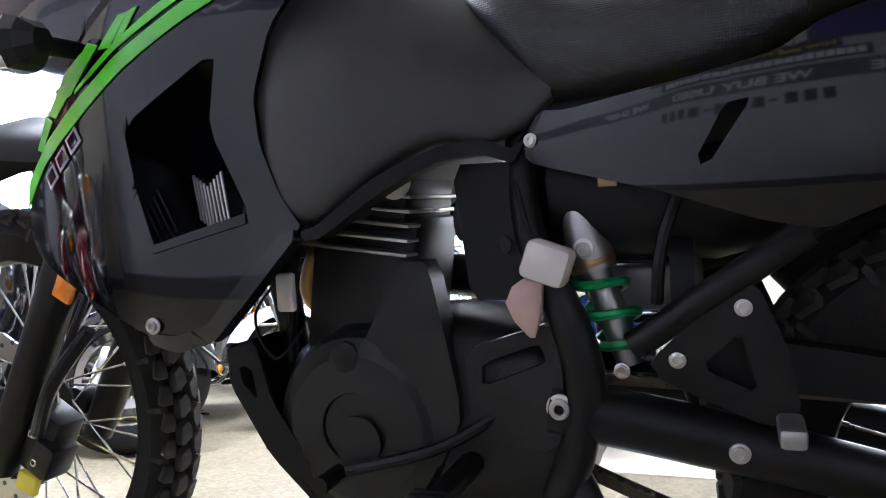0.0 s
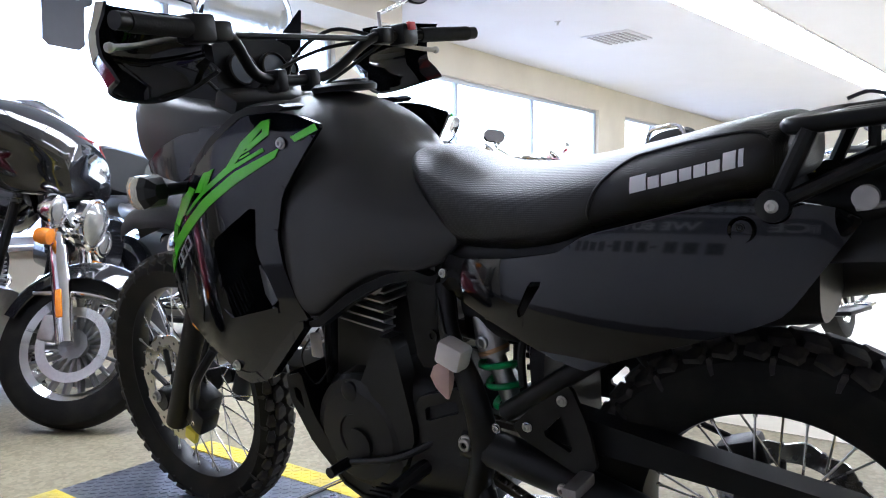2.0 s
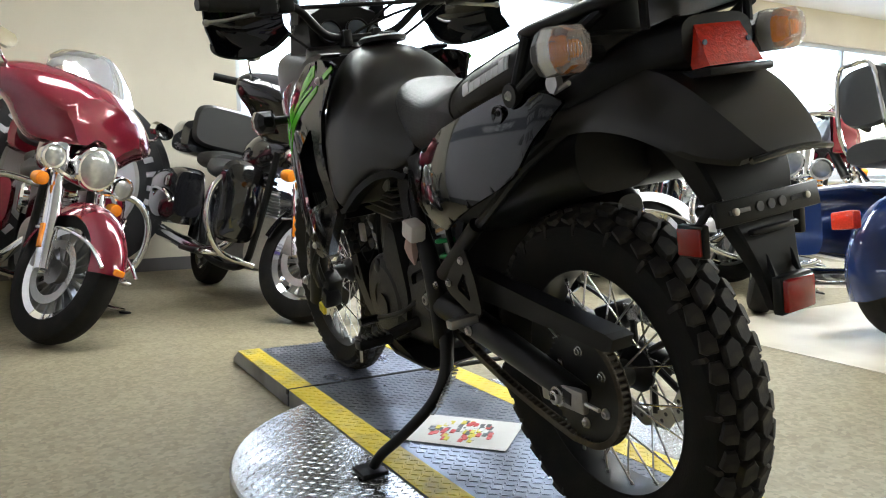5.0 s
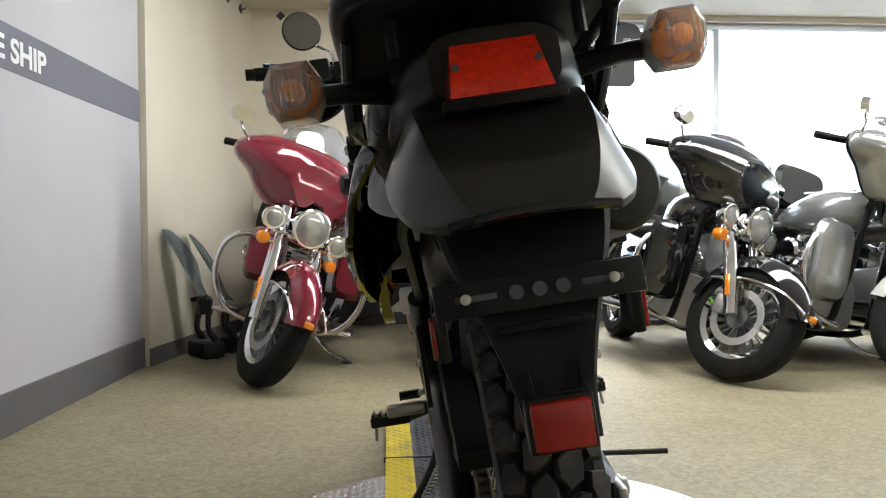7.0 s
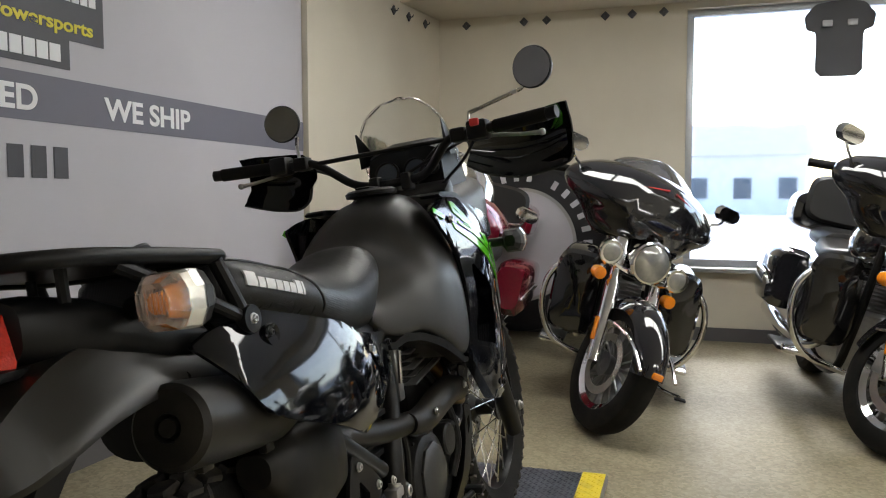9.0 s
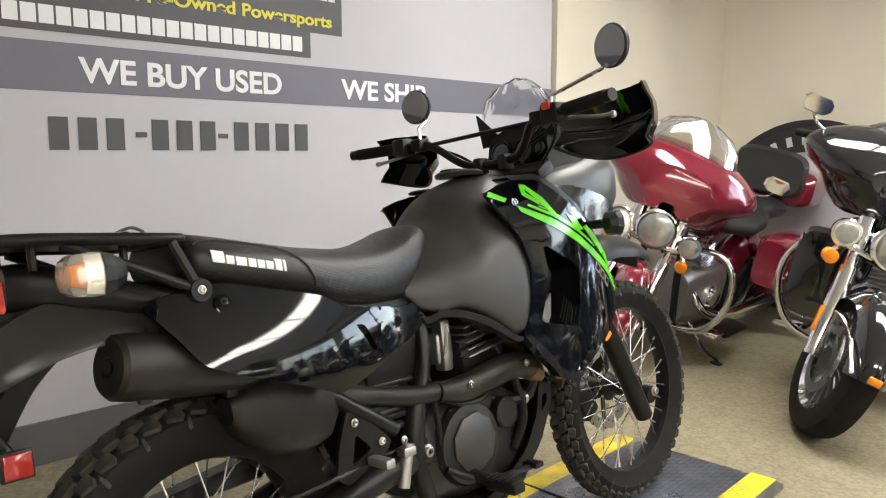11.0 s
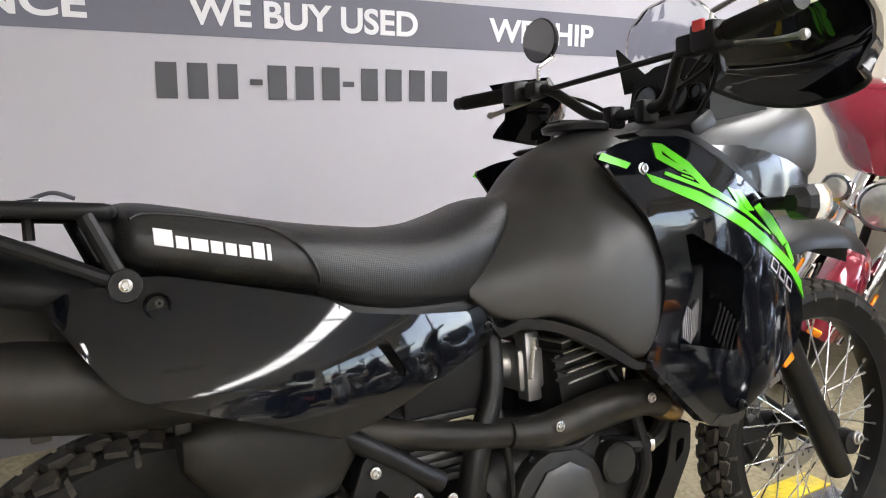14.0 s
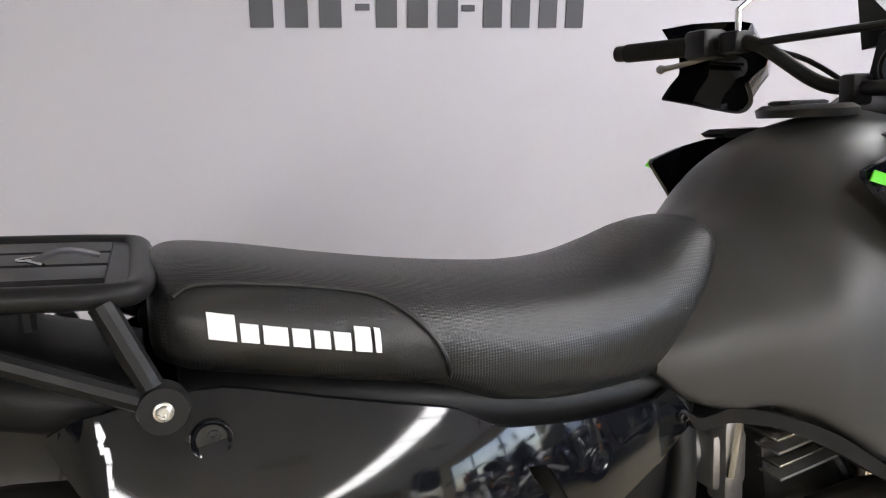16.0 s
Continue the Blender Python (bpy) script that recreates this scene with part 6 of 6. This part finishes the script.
part("ignition_lock", lathe([(0.016, 0), (0.016, 0.02), (0.009, 0.021), (0, 0.021)], 18, pose(0, 1.06, 1.05, 0, -80, 0)), "alu", bike)


# ---- touring motorcycles parked behind ----
M["maroon"] = mat("maroon_metallic_paint", (0.2, 0.012, 0.028), 0.14, 0.25, var=0.15, scale=60, coat=1.0)
M["black_paint"] = mat("deep_black_paint", (0.01, 0.01, 0.012), 0.08, var=0.1, coat=1.0)
M["pearl"] = mat("pearl_white_paint", (0.7, 0.7, 0.68), 0.15, var=0.05, coat=0.9)
M["silver_paint"] = mat("silver_paint", (0.4, 0.41, 0.4), 0.2, 0.6, var=0.08, coat=0.8)
M["blue_paint"] = mat("dark_blue_paint", (0.015, 0.035, 0.14), 0.12, 0.2, var=0.1, coat=1.0)
M["leather"] = mat("black_leather", (0.02, 0.02, 0.02), 0.42, var=0.12, scale=30, bump=0.2, bscale=150)
M["lamp_glass"] = mat("headlamp_glass", (0.5, 0.51, 0.5), 0.1, 0.65, var=0.25, scale=45, coat=0.6)
M["cast"] = mat("grey_cast_wheel", (0.24, 0.24, 0.24), 0.35, 0.9, var=0.15, scale=40)
M["smoke"] = mat("dark_smoked_screen", (0.05, 0.05, 0.05), 0.06, var=0.05, trans=0.35)
M["tint"] = mat("smoked_screen", (0.6, 0.56, 0.48), 0.05, var=0.05, trans=0.95)


def arc_fender(r, a0, a1, hw, drop, cy, cz, n=20):
    """A fender swept round a wheel's centre, from angle a0 to a1 (degrees, 0 ahead)."""
    rings = []
    for t in np.linspace(a0, a1, n):
        a = radians(t)
        row = []
        for u in np.linspace(-1, 1, 11):
            rr = r - drop * abs(u) ** 2.6
            row.append(Vector((hw * u, cy + rr * math.cos(a), cz + rr * math.sin(a))))
        inner = [Vector((v.x * 0.96, cy + (v.y - cy) * 0.985, cz + (v.z - cz) * 0.985)) for v in reversed(row)]
        rings.append(row + inner)
    return loft(rings)


def road_wheel(name, parent, m, R, w, slots):
    tyre = part(name, lathe([(R * 0.66, -w * 0.36), (R * 0.7, -w * 0.46), (R * 0.86, -w * 0.5), (R * 0.96, -w * 0.38), (R, -w * 0.12), (R, w * 0.12), (R * 0.96, w * 0.38), (R * 0.86, w * 0.5), (R * 0.7, w * 0.46), (R * 0.66, w * 0.36)], 64, m, True), "rubber", parent, "black road tyre")
    part("rim", lathe([(R * 0.6, -w * 0.3), (R * 0.685, -w * 0.42), (R * 0.695, -w * 0.38), (R * 0.66, -w * 0.2), (R * 0.66, w * 0.2), (R * 0.695, w * 0.38), (R * 0.685, w * 0.42), (R * 0.6, w * 0.3)], 56, m, True), "chrome", tyre, "polished rim")
    part("hub", lathe([(0.02, -w * 0.5), (0.045, -w * 0.48), (0.05, -w * 0.3), (0.035, 0), (0.05, w * 0.3), (0.045, w * 0.48), (0.02, w * 0.5)], 28, m), "cast", tyre)
    for k in range(slots):
        part("spoke", rbox(-w * 0.16, w * 0.16, -R * 0.022, R * 0.022, R * 0.13, R * 0.63, 0.003, m @ pose(0, 0, 0, 360 / slots * k, 0, 0), 1), "cast", tyre)
    for s in (-1, 1):
        part("brake_disc", lathe([(R * 0.35, -0.002), (R * 0.47, -0.002), (R * 0.47, 0.002), (R * 0.35, 0.002)], 44, m @ pose(s * w * 0.5, 0, 0), True), "steel", tyre)
        part("disc_carrier", lathe([(0.03, -0.003), (R * 0.19, -0.003), (R * 0.19, 0.003), (0.03, 0.003)], 9, m @ pose(s * w * 0.49, 0, 0), True), "cast", tyre)
    return tyre


def touring(m, label, paint, fender, steer=-18, lean=13, lowers=True, trunk=True, screen="tint", fairing=True, accent=None, bags=True):
    """A heavy touring motorcycle; its front tyre stands on the origin, facing +y."""
    b = thing("touring_motorcycle", m @ pose(0, 0, 0, 0, -lean, 0), label, "motorcycle", "parked touring motorcycles")
    ST = pose(0, 0.1, 0, 26, 0, 0) @ pose(0, 0, 0, 0, 0, steer) @ pose(0, 0, 0, -26, 0, 0) @ pose(0, -0.1, 0)

    def fp(name, bm, mm, label="", parent=None, smooth=True):
        bm.transform(ST)
        return part(name, bm, mm, parent or b, label, smooth)

    R = 0.31
    road_wheel("front_wheel", b, ST @ pose(0, 0, R), R, 0.125, 18)
    ff = fp("front_fender", arc_fender(0.345, 12, 168, 0.085, 0.085, 0, R), fender, "painted front fender")
    fp("fender_tip", rbox(-0.025, 0.025, 0.325, 0.345, 0.385, 0.415, 0.008), "amber", "amber fender light", ff)
    for s in (-1, 1):
        fp("fender_rail", tube([(s * 0.09, 0.34, 0.40), (s * 0.098, 0.2, 0.475), (s * 0.1, 0.0, 0.50), (s * 0.098, -0.2, 0.47)], 0.008, 8), "chrome", "chrome fender rail", ff)
        lg = fp("fork_slider", tube([(s * 0.115, 0.0, 0.3), (s * 0.115, -0.06, 0.44), (s * 0.115, -0.16, 0.66)], [0.034, 0.036, 0.034], 18, smooth=False), "chrome", "polished fork slider")
        fp("fork_tube", tube([(s * 0.115, -0.16, 0.66), (s * 0.115, -0.24, 0.82)], 0.025, 14, smooth=False), "chrome", "", lg)
        fp("fork_cover", tube([(s * 0.115, -0.19, 0.72), (s * 0.115, -0.26, 0.88)], 0.036, 14, smooth=False), "chrome", "", lg)
        fp("fork_reflector", rbox(s * 0.153 - 0.005, s * 0.153 + 0.005, -0.012, 0.012, -0.055, 0.055, 0.003, pose(0, -0.055, 0.44, 22, 0, 0)), "amber", "orange fork reflector", lg)
        fp("caliper", rbox(s * 0.085 - 0.02, s * 0.085 + 0.02, -0.13, -0.06, 0.3, 0.4, 0.012), "alu", "", lg)
        fg = fp("fog_lamp", lathe([(0.0, -0.06), (0.035, -0.055), (0.058, -0.02), (0.06, 0.01), (0.055, 0.014)], 28, pose(s * 0.19, -0.17, 0.785, 0, 0, 90)), "chrome", "chrome passing lamp")
        fp("lamp_lens", lathe([(0.055, 0.008), (0.04, 0.016), (0, 0.02)], 24, pose(s * 0.19, -0.17, 0.785, 0, 0, 90)), "lamp_glass", "", fg)
        sg_ = fp("turn_signal", lathe([(0, -0.04), (0.028, -0.03), (0.034, 0.0), (0.03, 0.022), (0, 0.03)], 20, pose(s * 0.2, -0.17, 0.675, 0, 0, 90)), "amber", "amber bullet turn signal")
        fp("signal_stem", tube([(s * 0.2, -0.17, 0.7), (s * 0.17, -0.19, 0.745)], 0.012, 8, smooth=False), "chrome", "", sg_)
        fp("handlebar", tube([(0, -0.42, 1.05), (s * 0.15, -0.44, 1.1), (s * 0.28, -0.52, 1.1), (s * 0.42, -0.66, 1.06)], 0.0135, 10), "chrome")
        fp("grip", tube([(s * 0.33, -0.57, 1.085), (s * 0.44, -0.68, 1.055)], 0.02, 12, smooth=False), "rubber")
        mr = fp("mirror_stem", tube([(s * 0.36, -0.5, 1.1), (s * 0.44, -0.46, 1.13), (s * 0.47, -0.47, 1.17)], 0.007, 8), "chrome")
        fp("mirror_head", loft([[Vector((s * 0.47 + 0.06 * c, -0.44, 1.2 + 0.034 * q)) for c, q in OCT], [Vector((s * 0.47 + 0.065 * c, -0.48, 1.2 + 0.038 * q)) for c, q in OCT]]), "chrome", "chrome mirror", mr)
    fp("lamp_bar", tube([(-0.19, -0.19, 0.76), (-0.09, -0.17, 0.73), (0.09, -0.17, 0.73), (0.19, -0.19, 0.76)], 0.018, 10), "chrome")
    hl = fp("headlamp", lathe([(0.0, -0.12), (0.06, -0.11), (0.098, -0.05), (0.104, 0.012), (0.097, 0.02)], 40, pose(0, -0.13, 0.81, 0, 0, 90)), "chrome", "large chrome headlamp")
    fp("headlamp_lens", lathe([(0.097, 0.012), (0.08, 0.026), (0.04, 0.036), (0, 0.038)], 36, pose(0, -0.13, 0.81, 0, 0, 90)), "lamp_glass", "", hl)
    if fairing:
        half = [(p.x, p.z) for p in spline([(0.0, 0, 0.925), (0.07, 0, 0.915), (0.115, 0, 0.86), (0.19, 0, 0.835), (0.26, 0, 0.875), (0.33, 0, 0.945), (0.405, 0, 0.99), (0.44, 0, 1.04), (0.415, 0, 1.1), (0.33, 0, 1.16), (0.23, 0, 1.2), (0.11, 0, 1.222), (0.0, 0, 1.228)], 3)]
        ring = half + [(-x, z) for x, z in half[-2:0:-1]]
        rings = []
        for y, k, dz in ((-0.40, 0.975, 0.0), (-0.37, 1.0, 0.0), (-0.325, 0.975, 0.0), (-0.26, 0.88, 0.0), (-0.205, 0.7, -0.01), (-0.175, 0.45, -0.02)):
            rings.append([Vector((x * k, y - 0.42 * abs(x * k) ** 1.5 - 0.35 * max(0, z - 1.05) * k, 1.03 + (z - 1.03) * (k * 0.7 + 0.3) + dz)) for x, z in ring])
        fa = fp("batwing_fairing", loft(rings), paint, "painted batwing fairing")
        if accent:
            for s in (-1, 1):
                fp("pinstripe", tube([(s * 0.02, -0.225, 1.16), (s * 0.16, -0.25, 1.12), (s * 0.27, -0.325, 1.06), (s * 0.345, -0.385, 0.97)], 0.004, 6), accent, "thin pinstripe", fa)
        sec = []
        low = 0.6 if screen == "smoke" else 1.0
        for y, z, w in ((-0.29, 1.17, 0.24), (-0.33, 1.23, 0.255), (-0.37, 1.29, 0.24), (-0.405, 1.345, 0.19), (-0.425, 1.37, 0.11)):
            row = [Vector((w * math.sin(t), y - 0.12 * (1 - math.cos(t)), 1.17 + (z - 1.17) * low - 0.05 * (1 - math.cos(t)))) for t in np.linspace(-1.45, 1.45, 13)]
            sec.append(row + [v + Vector((0, -0.004, 0)) for v in reversed(row)])
        fp("windscreen", loft(sec), screen, "smoked windscreen")
        fp("inner_fairing", loft([[Vector((x * 0.93, -0.415 - 0.42 * abs(x) ** 1.5 - 0.35 * max(0, z - 1.05), 1.03 + (z - 1.03) * 0.93)) for x, z in ring], [Vector((x * 0.5, -0.47, 1.03 + (z - 1.03) * 0.5)) for x, z in ring]]), "leather", "", fa)
    tk = part("fuel_tank", loft([oval(0.03, 0.86, 0.92, -0.5), oval(0.1, 0.79, 0.97, -0.55), oval(0.15, 0.74, 0.985, -0.68), oval(0.155, 0.735, 0.97, -0.82), oval(0.12, 0.74, 0.92, -0.98), oval(0.06, 0.76, 0.86, -1.1)]), paint, b, "painted teardrop tank")
    part("tank_console", rbox(-0.04, 0.04, -0.95, -0.6, 0.965, 0.99, 0.012), "chrome", tk)
    part("rider_seat", loft([oval(0.05, 0.74, 0.8, -0.98), oval(0.14, 0.7, 0.8, -1.08), oval(0.19, 0.68, 0.79, -1.25), oval(0.19, 0.7, 0.83, -1.4), oval(0.16, 0.74, 0.86, -1.48)]), "leather", b, "black leather saddle")
    part("pillion_seat", loft([oval(0.14, 0.76, 0.87, -1.44), oval(0.17, 0.76, 0.9, -1.55), oval(0.17, 0.77, 0.9, -1.75), oval(0.12, 0.78, 0.88, -1.82)]), "leather", b)
    if trunk:
        tp = part("tour_trunk", loft([oval(0.24, 0.86, 1.06, -1.78, 4), oval(0.28, 0.85, 1.1, -1.82, 4), oval(0.29, 0.85, 1.11, -2.0, 4), oval(0.27, 0.86, 1.09, -2.13, 4)]), paint, b, "painted rear trunk")
        part("trunk_latch", rbox(-0.05, 0.05, -2.15, -2.12, 0.95, 1.0, 0.006), "chrome", tp)
        part("trunk_backrest", loft([oval(0.22, 0.92, 1.2, -1.76, 4), oval(0.24, 0.91, 1.21, -1.73, 4), oval(0.22, 0.93, 1.19, -1.69, 4)]), "leather", tp, "padded backrest")
    else:
        part("backrest", loft([oval(0.13, 0.95, 1.2, -1.83, 3), oval(0.14, 0.94, 1.21, -1.8, 3), oval(0.12, 0.96, 1.19, -1.77, 3)]), "leather", b, "padded backrest")
        for s in (-1, 1):
            part("backrest_rail", tube([(s * 0.12, -1.7, 0.72), (s * 0.12, -1.84, 0.9), (s * 0.09, -1.87, 1.18), (0, -1.88, 1.21)], 0.01, 8), "chrome", b)
    road_wheel("rear_wheel", b, pose(0, -1.61, 0.31), 0.31, 0.15, 12)
    part("rear_fender", arc_fender(0.35, 25, 200, 0.11, 0.1, -1.61, 0.31), paint, b, "painted rear fender")
    part("tail_lamp", rbox(-0.06, 0.06, -2.0, -1.95, 0.5, 0.58, 0.012), "red_lens", b, "red tail lamp")
    part("crankcase", loft([oval(0.13, 0.2, 0.5, -0.62, 3.5), oval(0.15, 0.18, 0.52, -0.75, 3.5), oval(0.15, 0.18, 0.52, -1.0, 3.5), oval(0.12, 0.2, 0.5, -1.18, 3.5)]), "alu", b, "grey engine cases")
    for y, a in ((-0.78, 22), (-0.92, -22)):
        cy = part("cylinder", lathe([(0.068, 0.0), (0.068, 0.2)], 24, pose(0, y, 0.47, a, 0, 0) @ pose(0, 0, 0, 0, -90, 0)), "alu", b)
        for k in range(8):
            part("cylinder_fin", rbox(-0.088, 0.088, -0.082, 0.082, 0.02 + 0.021 * k, 0.026 + 0.021 * k, 0.002, pose(0, y, 0.47, a, 0, 0), 1), "alu" if lowers else "chrome", cy)
        part("rocker_box", rbox(-0.085, 0.085, -0.07, 0.07, 0.19, 0.25, 0.018, pose(0, y, 0.47, a, 0, 0)), "chrome", cy)
    for s in (-1, 1):
        part("air_cleaner" if s > 0 else "primary_cover", lathe([(0.085, 0), (0.085, 0.03), (0.07, 0.045), (0, 0.05)], 32, pose(s * 0.14, -0.86 if s > 0 else -0.9, 0.6 if s > 0 else 0.34, 0, 0, 0 if s > 0 else 180)), "chrome", b)
        part("crash_bar", tube([(s * 0.1, -0.48, 0.68), (s * 0.3, -0.47, 0.7), (s * 0.4, -0.47, 0.6), (s * 0.4, -0.47, 0.42), (s * 0.3, -0.48, 0.27), (s * 0.1, -0.5, 0.22)], 0.017, 12), "chrome", b, "chrome crash bar")
        if lowers:
            part("lower_fairing", loft([oval(0.1, 0.36, 0.74, -0.52, 4, 24, s * 0.25), oval(0.125, 0.33, 0.77, -0.47, 4, 24, s * 0.25), oval(0.11, 0.35, 0.75, -0.43, 4, 24, s * 0.25), oval(0.05, 0.45, 0.65, -0.41, 4, 24, s * 0.25)]), paint, b, "painted lower leg fairing")
        part("floorboard", rbox(s * 0.33 - 0.07, s * 0.33 + 0.07, -0.95, -0.62, 0.235, 0.26, 0.01, pose(0, 0, 0)), "frame_black", b)
        part("board_tip", rbox(s * 0.33 - 0.06, s * 0.33 + 0.06, -0.62, -0.5, 0.245, 0.27, 0.01), "chrome", b)
        part("exhaust_pipe", tube([(s * 0.1, -0.7, 0.42), (s * 0.2, -0.74, 0.3), (s * 0.23, -1.0, 0.25), (s * 0.25, -1.3, 0.26), (s * 0.26, -1.98, 0.3)], [0.024, 0.026, 0.03, 0.046, 0.046], 16), "chrome", b, "chrome exhaust")
        if bags:
            sb = part("saddlebag", loft([oval(0.085, 0.42, 0.7, -1.28, 4, 24, s * 0.3), oval(0.11, 0.37, 0.73, -1.34, 4, 24, s * 0.3), oval(0.115, 0.36, 0.73, -1.7, 4, 24, s * 0.3), oval(0.1, 0.4, 0.71, -1.9, 4, 24, s * 0.3)]), paint, b, "painted hard saddlebag")
            part("bag_rail", tube([(s * 0.40, -1.3, 0.5), (s * 0.43, -1.36, 0.56), (s * 0.43, -1.66, 0.58), (s * 0.4, -1.72, 0.52)], 0.011, 8), "chrome", sb)
            part("bag_latch", rbox(s * 0.405 - 0.012, s * 0.405 + 0.012, -1.45, -1.39, 0.6, 0.66, 0.005), "chrome", sb)
        part("frame_rail", tube([(s * 0.1, -0.42, 0.85), (s * 0.12, -0.48, 0.4), (s * 0.14, -0.6, 0.2), (s * 0.14, -1.3, 0.22), (s * 0.12, -1.55, 0.5)], 0.02, 10), "frame_black", b)
    part("steering_head", tube([(0, -0.26, 0.7), (0, -0.42, 1.02)], 0.04, 12, smooth=False), "frame_black", b)
    part("kickstand", tube([(-0.14, -0.72, 0.22), (-0.28, -0.66, 0.12), (-0.40, -0.6, 0.105)], 0.011, 10), "chrome", b, "chrome kickstand")
    part("stand_foot", rbox(-0.43, -0.37, -0.62, -0.57, 0.092, 0.102, 0.004), "rubber", b)
    return b


def parked(x, y, fx, fy):
    return pose(x, y, 0, 0, 0, math.degrees(math.atan2(-fx, fy)))


touring(parked(-0.9, 2.76, 0.02, -1), "maroon touring motorcycle with chrome fork and crash bar", "maroon", "maroon", 30, 13, False, True)
touring(parked(0.22, 2.66, 0.06, -1.0), "black touring motorcycle with red pinstripes and leg fairings", "black_paint", "black_paint", 30, 12, True, True, "smoke", accent="print_red")
touring(parked(1.42, 2.66, 0.04, -1.0), "black touring motorcycle with leg fairings and tall backrest", "black_paint", "black_paint", 30, 12, True, True, "smoke", accent="silver")
touring(parked(2.3, 2.42, 0.26, -0.96), "silver touring motorcycle with a white front fender", "silver_paint", "pearl", 30, 12, True, True)
touring(parked(3.1, 2.5, 0.4, -0.92), "black touring motorcycle with chrome wheels and bars", "black_paint", "black_paint", 28, 12, True, True, "smoke", accent="silver")
touring(parked(4.3, 2.9, 0.4, -0.92), "black touring motorcycle with a padded backrest", "black_paint", "black_paint", 28, 12, False, False)
touring(parked(5.5, 2.9, 0.4, -0.92), "maroon touring motorcycle with a padded backrest", "maroon", "maroon", 28, 12, False, False)
touring(parked(2.42, 1.68, -0.72, -0.7), "dark blue cruiser motorcycle with a long chrome fork", "blue_paint", "pearl", -6, 10, False, False, fairing=False, bags=False)
touring(parked(4.0, 0.55, 0.98, -0.18), "dark blue cruiser motorcycle with large chrome exhausts", "blue_paint", "black_paint", 8, 8, False, False, fairing=False)
